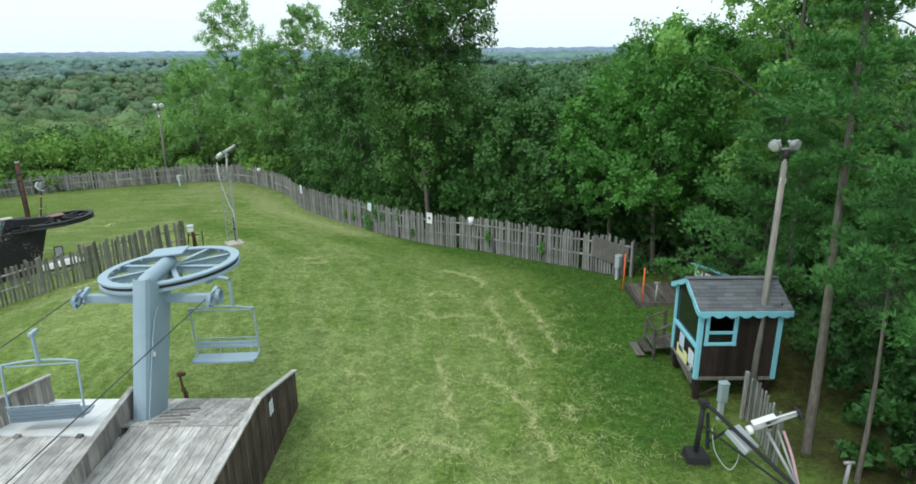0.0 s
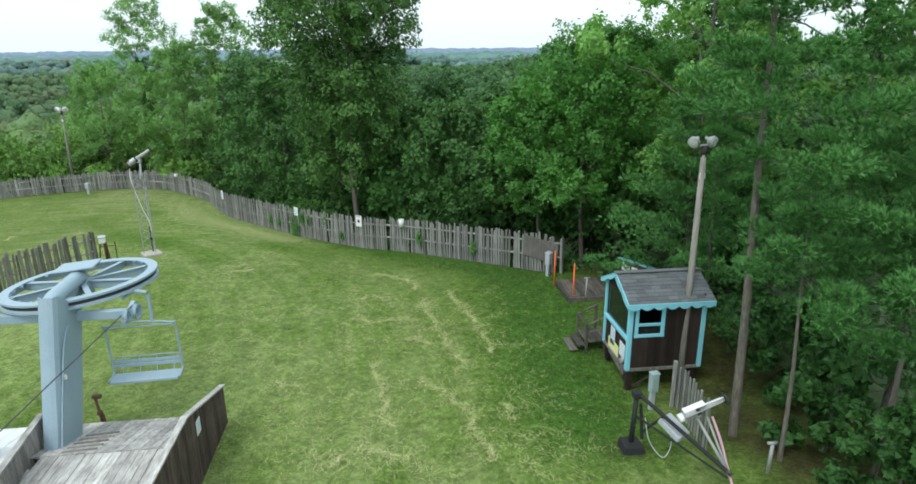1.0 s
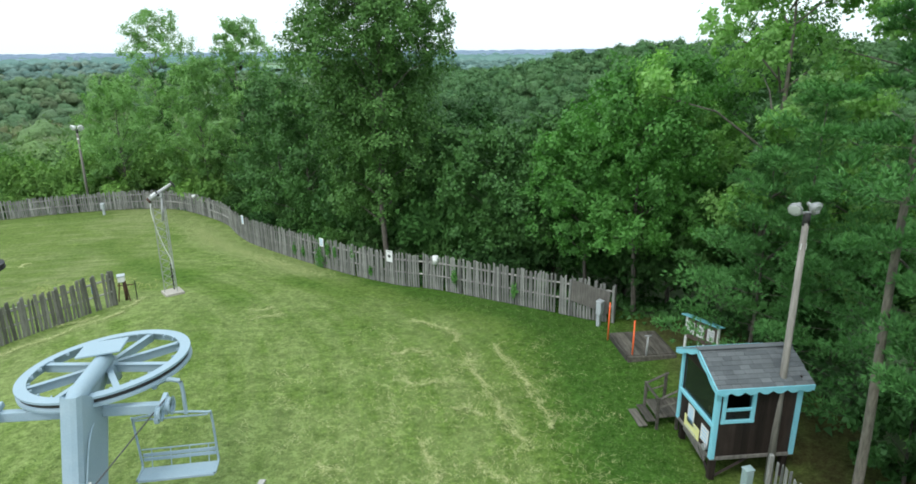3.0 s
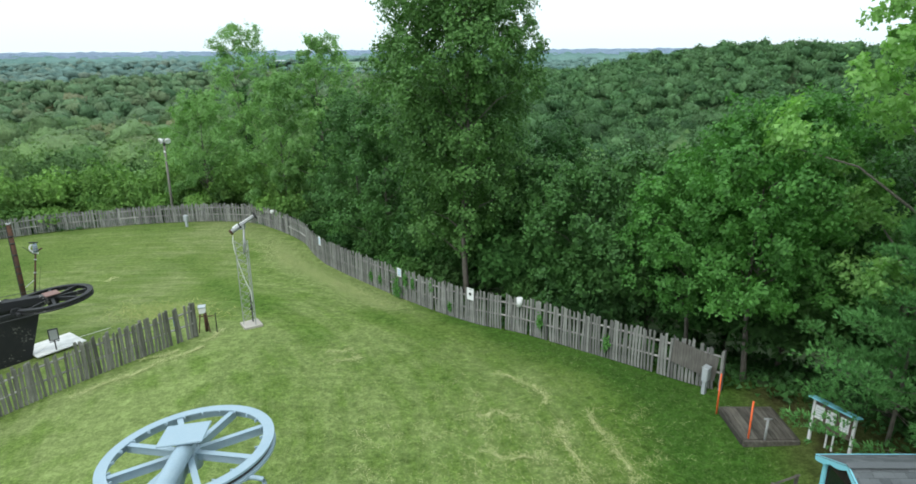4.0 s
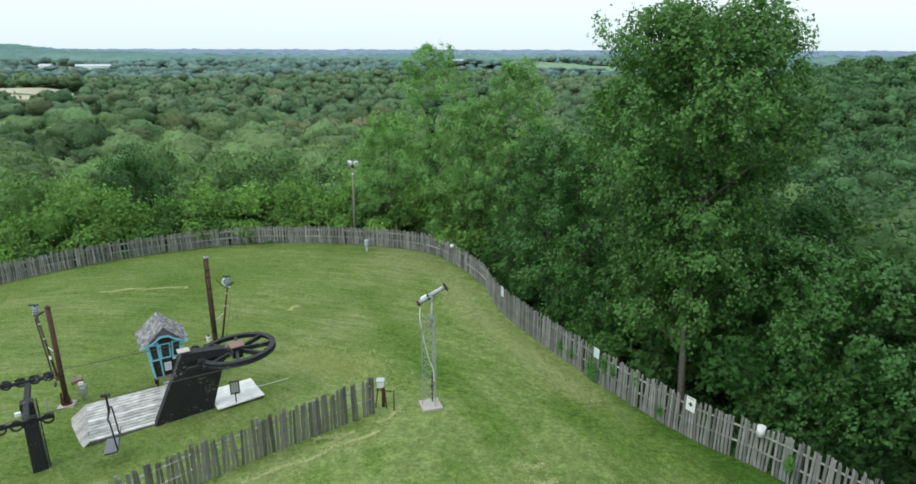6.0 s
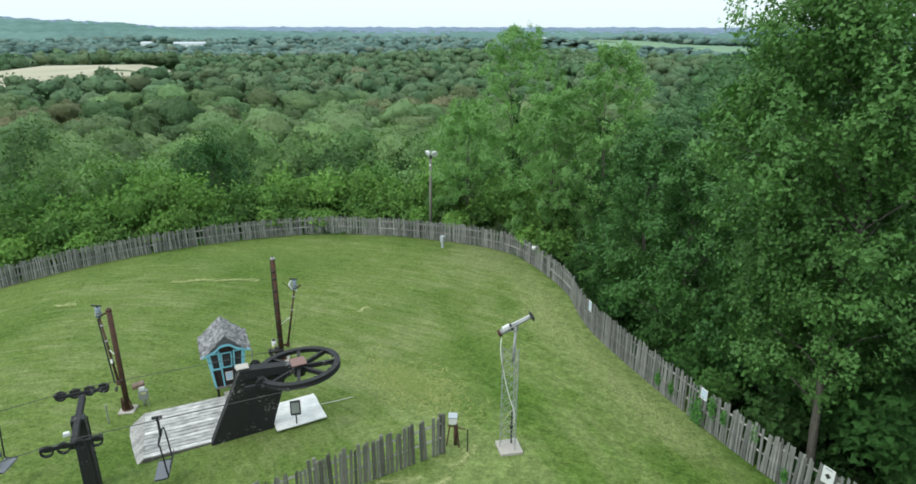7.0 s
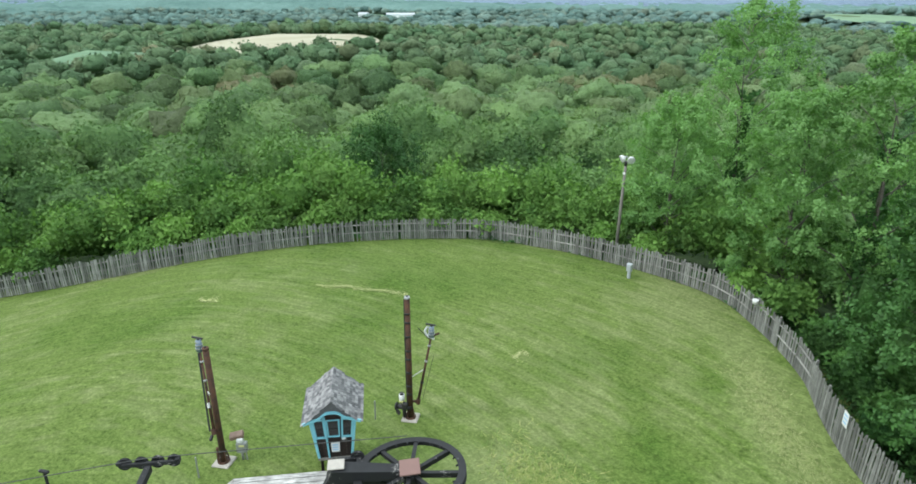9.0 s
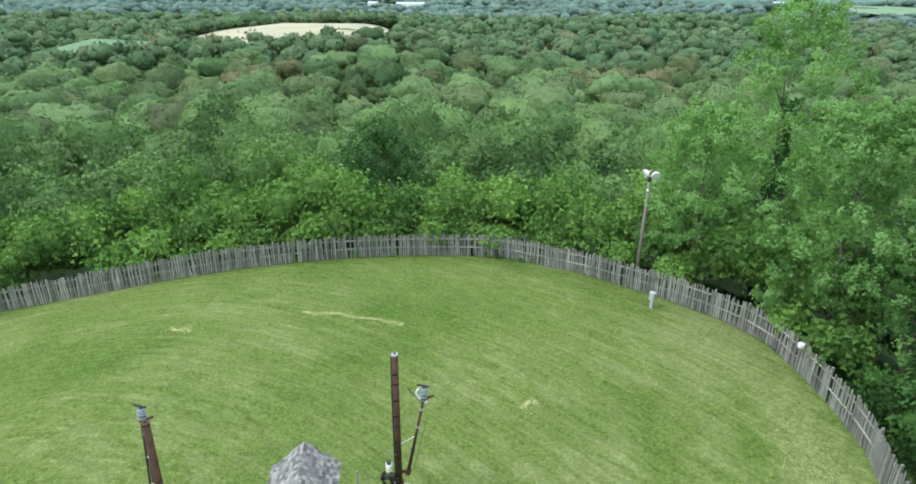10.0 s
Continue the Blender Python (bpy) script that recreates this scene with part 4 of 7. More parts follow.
def bullwheel(at, turn, radius, mat, plate_mat, plate_size, tilt=(0, 0), spokes=8, rise=0.16, plate_turn=0):
    wheel = new("bullwheel")
    wheel.matrix_world = pose(*at) @ Matrix.Rotation(tilt[0], 4, "Y") @ Matrix.Rotation(tilt[1], 4, "X") @ Matrix.Rotation(radians(turn), 4, "Z")
    r = radius
    bm = ring(bmesh.new(), [(r, 0.0), (r, -0.05), (r - 0.07, -0.075), (r - 0.07, -0.15), (r, -0.175), (r, -0.23), (r - 0.12, -0.23), (r - 0.12, -0.03), (r - 0.24, -0.03), (r - 0.24, 0.0)])
    part("rim", bm, mat, wheel)
    part("rope_groove", ring(bmesh.new(), [(r - 0.05, -0.08), (r - 0.05, -0.145), (r - 0.068, -0.145), (r - 0.068, -0.08)]), BLACK, wheel, "black rubber rope liner")
    for k in range(spokes):
        t = Matrix.Rotation(2 * math.pi * (k + 0.5) / spokes, 4, "Z")
        bm = bmesh.new()
        ln = r - 0.3
        box(bm, (ln, 0.13, 0.02), (0.16 + ln / 2, 0, -0.045))
        box(bm, (ln, 0.022, 0.2), (0.16 + ln / 2, 0, -0.15))
        bmesh.ops.transform(bm, matrix=t, verts=bm.verts)
        part("spoke", bm, mat, wheel)
    for k in range(24):
        t = Matrix.Rotation(2 * math.pi * (k + 0.25) / 24, 4, "Z")
        bm = bmesh.new()
        box(bm, (0.09, 0.025, 0.06), (r - 0.27, 0, -0.03), Matrix.Rotation(0.5, 4, "Z"))
        bmesh.ops.transform(bm, matrix=t, verts=bm.verts)
        part("lug", bm, mat, wheel)
    rd("hub", mat, wheel, (0, 0, -0.45), (0, 0, 0.06), 0.24, None, 16)
    bx("hub_plate", plate_mat, wheel, (*plate_size, 0.05), (0, 0, rise), pose(0, 0, 0, 0, 0, plate_turn), 0.012)
    return wheel


def sheave(parent, at, radius, mat, axis_dir):
    """A grooved guide roller."""
    bm = ring(bmesh.new(), [(radius, 0.05), (radius - 0.035, 0.02), (radius - 0.035, -0.02), (radius, -0.05), (radius - 0.05, -0.05), (radius - 0.05, 0.05)], 20)
    for k in range(5):
        box(bm, (radius * 0.9, 0.05, 0.03), (0, 0, 0), Matrix.Rotation(k * math.pi / 5, 4, "Z") @ Matrix.Translation((radius * 0.45, 0, 0)))
    bmesh.ops.transform(bm, matrix=Matrix.Translation(at) @ Vector(axis_dir).to_track_quat("Z", "Y").to_matrix().to_4x4(), verts=bm.verts)
    return part("guide_roller", bm, mat, parent)


def lift_chair(at, turn, width, mat, hang, label, lean=0.0, seat_mat=None, reach=0.0, shift=0.0, slats=(0.2, 0.3)):
    """A hanging chair; its origin is at the rope grip, it faces -y before turning."""
    chair = new("lift_chair")
    chair.matrix_world = pose(*at, 0, 0, turn) @ Matrix.Rotation(lean, 4, "X")
    tagged(chair, label, "lift chair", "chairs on the lift ropes")
    w = width / 2
    bx("grip", mat, chair, (0.1, 0.34, 0.09), (reach, 0, -0.03 if reach else 0), None, 0.015, "rope grip")
    if reach:
        pipe("grip_arm", mat, chair, arc([(reach, 0, -0.03), (reach * 0.5, 0.01, 0.05), (0, 0, 0.0)]), 0.05)
    top = -hang + 1.42
    pipe("hanger", mat, chair, arc([(0, 0, -0.03), (0.02, 0.02, -0.2), (0.02, 0.02, top + 0.12), (0.02, 0.0, top)]), 0.045)
    pipe("bail", mat, chair, arc([(shift - w, -0.3, -hang), (shift - w, 0.12, -hang + 0.03), (shift - w, 0.14, -hang + 0.3), (shift - w, 0.06, top - 0.12), (shift - w + 0.08, 0.0, top), (shift, 0, top + 0.07), (shift + w - 0.08, 0, top), (shift + w, 0.06, top - 0.12), (shift + w, 0.14, -hang + 0.3), (shift + w, 0.12, -hang + 0.03), (shift + w, -0.3, -hang)], 4), 0.028)
    pipe("cross_bar", mat, chair, [(shift - w + 0.05, 0, top - 0.06), (shift + w - 0.05, 0, top - 0.06)], 0.022)
    sm = seat_mat or mat
    bm = bmesh.new()
    box(bm, (width - 0.04, 0.46, 0.035), (shift, -0.08, -hang), None, 0.012)
    box(bm, (width - 0.04, 0.03, 0.07), (shift, -0.31, -hang - 0.02), None, 0.01)
    part("seat", bm, sm, chair)
    for k, zz in enumerate(slats):
        bx("back_slat", sm, chair, (width - 0.05, 0.025, 0.09), (shift, 0.2 + 0.02 * k, -hang + zz), None, 0.008)
    pipe("back_rail", mat, chair, [(shift - w, 0.25, -hang + 0.43), (shift + w, 0.25, -hang + 0.43)], 0.016)
    for k in range(4):
        xx = shift - w + width * (k + 0.5) / 4
        rd("back_rod", mat, chair, (xx, 0.14, -hang), (xx, 0.26, -hang + 0.43), 0.011, None, 6)
    return chair


def planks(parent, corner, along_v, across_v, n, thick, mat, name="plank", gap=0.012, seed=1):
    """Separate boards that fill a parallelogram; they run along along_v."""
    rr = random.Random(seed)
    c, al, ac = Vector(corner), Vector(along_v), Vector(across_v)
    up = al.cross(ac).normalized()
    up = up if up.z > 0 else -up
    for k in range(n):
        g = ac.normalized() * gap / 2
        a = c + ac * (k / n) + g
        b = c + ac * ((k + 1) / n) - g
        d = up * rr.uniform(-0.006, 0.004)
        e0, e1 = al.normalized() * rr.uniform(0, 0.03), al - al.normalized() * rr.uniform(0, 0.03)
        bm = bmesh.new()
        lo = [a + e0 - up * thick, a + e1 - up * thick, b + e1 - up * thick, b + e0 - up * thick]
        solid(bm, [p + d for p in lo], [p + up * thick + d for p in lo])
        part(name, bm, mat, parent)


# ---- blue chairlift with its unloading ramp ----
LX, LY = -5.5, 13.53
lift = empty("chairlift_terminal", (LX, LY, ground_z(LX, LY)))
tagged(lift, "pale blue-grey chairlift return station with a big horizontal bullwheel", "chairlift")
GZ = ground_z(LX, LY)


def lw(x, y, z):
    """From the world into the blue lift's own frame."""
    return Vector((x - LX, y - LY, z - GZ))


bm = bmesh.new()
# leaning slab mast with a rounded front edge
lo, hi = [], []
for x, y in ((-0.21, 0.13), (-0.15, 0.03), (-0.05, 0.0), (0.05, 0.0), (0.15, 0.03), (0.21, 0.13), (0.21, 1.08), (-0.21, 1.08)):
    lo.append(lw(-5.33 + x - 0.05, 10.38 + y, 0.55))
    hi.append(lw(-5.24 + x, 11.3 + y, 4.42 if y < 0.5 else 3.75))
part("mast", solid(bm, lo, hi), LIFT_BLUE, lift)
pipe("arm", LIFT_BLUE, lift, [lw(-5.24, 11.4, 4.16), lw(-5.3, 11.75, 4.24), lw(-5.47, 13.45, 4.2)], 0.19, 14)
bm = bmesh.new()
part("arm_web", solid(bm, [lw(-5.33, 11.9, 3.6), lw(-5.17, 11.9, 3.6), lw(-5.37, 13.2, 3.8), lw(-5.53, 13.2, 3.8)], [lw(-5.33, 11.7, 4.3), lw(-5.17, 11.7, 4.3), lw(-5.37, 13.3, 4.3), lw(-5.53, 13.3, 4.3)]), LIFT_BLUE, lift)
wheel = bullwheel((LX, LY, 4.065), 8, 1.82, LIFT_BLUE, LIFT_BLUE, (0.95, 0.8), (-0.08, -0.03), 8, 0.36)
tagged(wheel, "pale blue-grey steel bullwheel with eight spokes", "bullwheel", "bullwheels")
bx("cross_arm", LIFT_BLUE, lift, (3.5, 0.16, 0.22), lw(-5.42, 12.15, 3.62), None, 0.012)
for sx, x in ((-1, -7.12), (1, -3.76)):
    bx("roller_bracket", LIFT_BLUE, lift, (0.1, 0.75, 0.14), lw(x - 0.02, 11.95, 3.72), pose(0, 0, 0, 18, 0, 0), 0.012)
    sheave(lift, lw(x + 0.1 * sx, 12.1, 3.68), 0.2, LIFT_BLUE, (1, 0, 0))
    sheave(lift, lw(x + 0.02 * sx, 11.72, 3.72), 0.16, LIFT_BLUE, (1, 0, 0))
pipe("conduit", LIFT_BLUE, lift, arc([lw(-5.06, 11.7, 3.6), lw(-5.03, 11.3, 3.3), lw(-5.08, 10.9, 2.2), lw(-5.12, 10.5, 1.0)]), 0.018)
bx("switch_box", WHITE, lift, (0.09, 0.06, 0.12), lw(-5.06, 11.1, 2.55), None, 0.01, "small white switch")
# hauling ropes, leaving downhill
for x, dx in ((-3.72, -0.28), (-7.16, -0.3)):
    ob = pipe("haul_rope", CABLE, None, [(x, 12.1, 3.86), (x + dx * 6, 6.1, 3.86 - 1.35), (x + dx * 26, -13.9, -1.5)], 0.014)
    tagged(ob, "dark twisted steel haul rope of the blue chairlift", "cable")
lift_chair((-3.62, 12.72, 3.92), 4, 1.68, LIFT_BLUE, 2.26, "pale blue-grey three-seat lift chair hanging empty", reach=-0.5, shift=-0.3)
lift_chair((-7.42, 10.4, 3.48), 188, 1.68, LIFT_BLUE, 2.2, "blue-grey three-seat lift chair with slatted back above the ramp", seat_mat=SEAT_BLUE_SHADED, slats=(0.02, 0.13, 0.24, 0.35))

ramp_deck = empty("unloading_ramp", (-4.0, 10.0, ground_z(-4, 10)))
tagged(ramp_deck, "weathered timber unloading ramp with board parapets", "ramp")
RZ = ground_z(-4, 10)


def rw(x, y, z):
    return Vector((x + 4.0, y - 10.0, z - RZ))


planks(ramp_deck, rw(-5.35, 4.6, 1.15), (0, 5.5, 0), (3.25, 0, 0), 17, 0.05, DECK, seed=3)
planks(ramp_deck, rw(-5.6, 10.12, 1.15), (0, 2.35, -0.68), (3.5, 0, 0), 18, 0.05, DECK, seed=4)
planks(ramp_deck, rw(-9.4, 4.6, 1.0), (0, 5.3, 0), (3.9, 0, 0), 19, 0.05, DECK, seed=5)
planks(ramp_deck, rw(-9.3, 9.95, 1.0), (0, 2.3, -0.4), (3.2, 0, 0), 10, 0.05, WHITE, gap=0.006, seed=6)
for x in (-5.2, -3.8, -2.4, -6.5, -8.0, -9.2):
    for y in (6.0, 9.9, 12.2):
        top = 0.95 if y < 10.5 else 0.35
        bx("ramp_post", GREY_WOOD, ramp_deck, (0.14, 0.14, top + 0.4), rw(x, y, top / 2 - 0.1))
for y in (5.2, 7.6, 10.0):
    bx("joist", GREY_WOOD, ramp_deck, (7.2, 0.08, 0.2), rw(-5.8, y, 0.86))


def board_wall(x0, y0, x1, y1, tops, low, n, mat, cap_mat, seed):
    """Upright boards from (x0, y0) to (x1, y1); tops: height along the way."""
    rr = random.Random(seed)
    for k in range(n):
        u0, u1 = k / n, (k + 1) / n - 0.006
        xa, ya, xb, yb = x0 + (x1 - x0) * u0, y0 + (y1 - y0) * u0, x0 + (x1 - x0) * u1, y0 + (y1 - y0) * u1
        za, zb = np.interp(u0, *tops), np.interp(u1, *tops)
        nx, ny = (y1 - y0), -(x1 - x0)
        q = math.hypot(nx, ny)
        nx, ny = nx / q * 0.02, ny / q * 0.02
        j = rr.uniform(-0.2, 0.2)
        base = [(xa - nx * (1 + j), ya - ny), (xb - nx * (1 + j), yb - ny), (xb + nx, yb + ny), (xa + nx, ya + ny)]
        zs = (za, zb, zb, za)
        zl = [max(ground_z(*p) - 0.05, low) for p in base]
        bm = bmesh.new()
        part("wall_board", solid(bm, [rw(*p, z) for p, z in zip(base, zl)], [rw(*p, z) for p, z in zip(base, zs)]), mat, ramp_deck)
    us = tops[0]
    for ua, ub in zip(us, us[1:]):
        pa, pb = (x0 + (x1 - x0) * ua, y0 + (y1 - y0) * ua), (x0 + (x1 - x0) * ub, y0 + (y1 - y0) * ub)
        za, zb = np.interp(ua, *tops), np.interp(ub, *tops)
        bm = bmesh.new()
        d = 0.07
        part("cap_rail", solid(bm, [rw(pa[0] - d, pa[1], za), rw(pb[0] - d, pb[1], zb), rw(pb[0] + d, pb[1], zb), rw(pa[0] + d, pa[1], za)],
                               [rw(pa[0] - d, pa[1], za + 0.045), rw(pb[0] - d, pb[1], zb + 0.045), rw(pb[0] + d, pb[1], zb + 0.045), rw(pa[0] + d, pa[1], za + 0.045)]), cap_mat, ramp_deck)


board_wall(-2.05, 5.0, -2.05, 12.6, ([0, 0.62, 1.0], [2.05, 2.12, 1.24]), -0.1, 46, PARAPET, DECK, 8)
board_wall(-4.95, 5.4, -5.75, 11.1, ([0, 1.0], [1.75, 1.6]), 0.85, 26, RAIL_WOOD, DECK, 9)
board_wall(-9.2, 5.4, -8.6, 12.2, ([0, 0.7, 1.0], [1.75, 1.7, 1.35]), -0.1, 36, RAIL_WOOD, DECK, 10)
for zz, yy in ((1.08, 10.3), (1.0, 10.58), (0.92, 10.86), (0.84, 11.14), (0.76, 11.42)):
    bx("cleat", GREY_WOOD, ramp_deck, (0.75, 0.06, 0.04), rw(-4.65, yy, zz + 0.02), pose(0, 0, 0, 0, 0, 6))
notice = bx("notice", WHITE, None, (0.015, 0.26, 0.36), (-2.015, 10.35, 1.5), None, 0.003)
tagged(notice, "small white printed notice on the ramp's outer wall", "sign")
for k in range(4):
    bx("print_line", PALE_BLUE, notice, (0.004, 0.18, 0.02), (-2.005, 10.35, 1.6 - 0.06 * k), None, 0.0)
stand = empty("trip_gate_stand", (-5.15, 12.55, 0.1))
tagged(stand, "rusty steel stop-switch stand beside the ramp", "stand")
rd("post", RUST, stand, (0, 0, 0), (-0.1, 0.0, 1.05), 0.035)
rd("lower_post", RUST, stand, (0.06, 0, 0), (0.02, 0, 0.55), 0.03)
bx("head", RUST, stand, (0.22, 0.1, 0.1), (-0.05, 0, 1.08))
bx("bracket", RUST, stand, (0.12, 0.08, 0.12), (-0.05, 0, 0.6))

# ---- attendant's hut beside the lawn ----
HX, HY = 10.27, 13.8
HZ = ground_z(HX, HY)
hut = empty("attendant_hut", (HX, HY, HZ))
tagged(hut, "dark brown wooden hut on posts with turquoise trim", "hut", "attendants' huts")


def hw(x, y, z):
    return Vector((x - HX, y - HY, z - HZ))


X0, X1, Y0, Y1, ZB, ZE, ZR = 9.13, 11.27, 12.88, 14.78, 0.85, 2.93, 3.38
YM = (Y0 + Y1) / 2
# floor and posts
bx("floor", GREY_WOOD, hut, (X1 - X0 + 0.1, Y1 - Y0 + 0.1, 0.1), hw((X0 + X1) / 2, YM, ZB - 0.05))
for x in (X0 + 0.1, X1 - 0.1):
    for y in (Y0 + 0.1, Y1 - 0.1):
        g = ground_z(x, y)
        bx("stilt", BROWN, hut, (0.16, 0.16, ZB - g + 0.2), hw(x, y, (ZB + g) / 2 - 0.1))
rd("brace", BROWN, hut, hw(X0 + 0.1, Y0 + 0.1, 0.12), hw(X0 + 1.3, Y0 + 0.1, 0.8), 0.045, None, 4)
rd("brace", BROWN, hut, hw(X0 + 0.1, Y0 + 0.1, 0.12), hw(X0 + 0.1, Y0 + 1.0, 0.74), 0.045, None, 4)


def wall_boards(parent, to, a, b, z0, z1, openings, mat, thick=0.03, board=0.19, name="wall_board"):
    """Upright boards between two plan places, cut round openings given as (from, to, low, high) along the way."""
    d = Vector((b[0] - a[0], b[1] - a[1]))
    ln = d.length
    d /= ln
    nrm = Vector((d.y, -d.x)) * thick / 2
    cuts = sorted({0.0, ln, *[q for o in openings for q in o[:2]]})
    for c0, c1 in zip(cuts, cuts[1:]):
        m = max(1, round((c1 - c0) / board))
        for k in range(m):
            u0, u1 = c0 + (c1 - c0) * k / m, c0 + (c1 - c0) * (k + 1) / m - (0.004 if k < m - 1 else 0)
            spans = [(z0, z1)]
            for o in openings:
                if o[0] - 1e-6 <= u0 and u1 <= o[1] + 1e-6:
                    spans = [(z0, o[2]), (o[3], z1)]
            for s0, s1 in spans:
                if s1 - s0 < 0.02:
                    continue
                q = [(a[0] + d.x * u, a[1] + d.y * u) for u in (u0, u1)]
                loop = [(q[0][0] - nrm.x, q[0][1] - nrm.y), (q[1][0] - nrm.x, q[1][1] - nrm.y), (q[1][0] + nrm.x, q[1][1] + nrm.y), (q[0][0] + nrm.x, q[0][1] + nrm.y)]
                bm = bmesh.new()
                part(name, solid(bm, [to(*p, s0) for p in loop], [to(*p, s1) for p in loop]), mat, parent)


SW = (0.17, 0.96, 1.86, 2.78)
wall_boards(hut, hw, (X0, Y0), (X1, Y0), ZB, ZE, [SW], BROWN)
wall_boards(hut, hw, (X1, Y0), (X1, Y1), ZB, ZE + 0.1, [], BROWN)
wall_boards(hut, hw, (X1, Y1), (X0, Y1), ZB, ZE, [], BROWN)
GW = (0.12, Y1 - Y0 - 0.12, 1.76, 2.82)
wall_boards(hut, hw, (X0, Y1), (X0, Y0), ZB, ZE, [GW], BROWN)
# gable over the west window
bm = bmesh.new()
part("gable", solid(bm, [hw(X0 - 0.012, Y0, ZE), hw(X0 - 0.012, Y1, ZE), hw(X0 - 0.012, YM, ZR - 0.02)], [hw(X0 + 0.02, Y0, ZE), hw(X0 + 0.02, Y1, ZE), hw(X0 + 0.02, YM, ZR - 0.02)]), BROWN, hut)
bm = bmesh.new()
part("gable", solid(bm, [hw(X1 - 0.02, Y0, ZE), hw(X1 - 0.02, Y1, ZE), hw(X1 - 0.02, YM, ZR - 0.02)], [hw(X1 + 0.012, Y0, ZE), hw(X1 + 0.012, Y1, ZE), hw(X1 + 0.012, YM, ZR - 0.02)]), BROWN, hut)
# window on the south side
win = bx("window_frame", TRIM, hut, (SW[1] - SW[0] + 0.1, 0.07, 0.09), hw(X0 + (SW[0] + SW[1]) / 2, Y0 - 0.02, SW[2]))
for x in (SW[0] + 0.01, SW[1] - 0.01):
    bx("stile", TRIM, hut, (0.1, 0.07, SW[3] - SW[2] + 0.1), hw(X0 + x, Y0 - 0.022, (SW[2] + SW[3]) / 2))
bx("rail", TRIM, hut, (SW[1] - SW[0], 0.06, 0.08), hw(X0 + (SW[0] + SW[1]) / 2, Y0 - 0.02, SW[2] + 0.34))
bx("pane", GLASS, hut, (SW[1] - SW[0], 0.01, 0.3), hw(X0 + (SW[0] + SW[1]) / 2, Y0, SW[2] + 0.16), None, 0)
# west window
bx("sill", TRIM, hut, (0.09, Y1 - Y0 + 0.06, 0.11), hw(X0 - 0.03, YM, GW[2] - 0.02))
bx("pane", GLASS, hut, (0.01, GW[1] - GW[0], GW[3] - GW[2]), hw(X0, YM, (GW[2] + GW[3]) / 2), None, 0)
for y in (Y0, Y1):
    for x in (X0, X1):
        bx("corner_board", TRIM, hut, (0.13, 0.13, ZE - ZB + 0.06), hw(x, y, (ZE + ZB) / 2 - 0.03))
# roof: two slopes of overlapping shingles, wavy fascia
OX0, OX1, OY = X0 - 0.17, X1 + 0.22, 0.2
rise = (ZR - ZE) / (YM - Y0)
for side in (-1, 1):
    ye = YM + side * (YM - Y0 + OY)
    ze = ZE - OY * rise + 0.04
    bm = bmesh.new()
    part("roof_deck", solid(bm, [hw(OX0, ye, ze - 0.05), hw(OX1, ye, ze - 0.05), hw(OX1, YM, ZR - 0.01), hw(OX0, YM, ZR - 0.01)],
                            [hw(OX0, ye, ze), hw(OX1, ye, ze), hw(OX1, YM, ZR + 0.04), hw(OX0, YM, ZR + 0.04)]), BROWN, hut)
    bm = bmesh.new()
    rows, rr = 9, random.Random(31 + side)
    slope = Vector((0, YM - ye, ZR + 0.04 - ze))
    for k in range(rows):
        a0 = Vector(hw(OX0 - 0.02, ye, ze + 0.008)) + slope * (k / rows)
        x, end = rr.uniform(-0.2, 0), OX1 - OX0 + 0.04
        while x < end:
            w = rr.uniform(0.2, 0.34)
            p0, p1 = max(x, 0), min(x + w - 0.006, end)
            if p1 > p0 + 0.02:
                lift_up = Vector((0, 0, 0.016 + rr.uniform(0, 0.005)))
                e = slope * (1.12 / rows)
                q = [a0 + Vector((p0, 0, 0)), a0 + Vector((p1, 0, 0)), a0 + Vector((p1, 0, 0)) + e, a0 + Vector((p0, 0, 0)) + e]
                solid(bm, [q[0], q[1], q[2], q[3]], [q[0] + lift_up, q[1] + lift_up, q[2] + lift_up * 0.3, q[3] + lift_up * 0.3])
            x += w
    tagged(part("shingle_roof", bm, SHINGLE, hut, "dark grey asphalt shingles"), kind="stuff")
    # scalloped eave board
    n = 60
    bm = bmesh.new()
    tops, lows = [], []
    for k in range(n + 1):
        x = OX0 + (OX1 - OX0) * k / n
        dip = 0.07 + 0.085 * abs(math.sin(math.pi * 7.0 * k / n))
        tops.append((x, ze + 0.03))
        lows.append((x, ze - dip))
    outline = tops + lows[::-1]
    solid(bm, [hw(x, ye + side * 0.0, z) for x, z in outline], [hw(x, ye + side * 0.03, z) for x, z in outline])
    part("eave_board", bm, TRIM, hut)
    # barge boards, scalloped too
    for x in (OX0, OX1):
        bm = bmesh.new()
        tops, lows = [], []
        for k in range(25):
            u = k / 24
            y, z = ye + (YM - ye) * u, ze + 0.03 + (ZR + 0.04 - ze) * u
            z -= 0.045 if x == OX1 else 0.0
            tops.append((y, z))
            lows.append((y, z - 0.13 - 0.05 * abs(math.sin(math.pi * 2 * u))))
        outline = tops + lows[::-1]
        solid(bm, [hw(x - 0.015, y, z) for y, z in outline], [hw(x + 0.02, y, z) for y, z in outline])
        part("barge_board", bm, TRIM, hut)
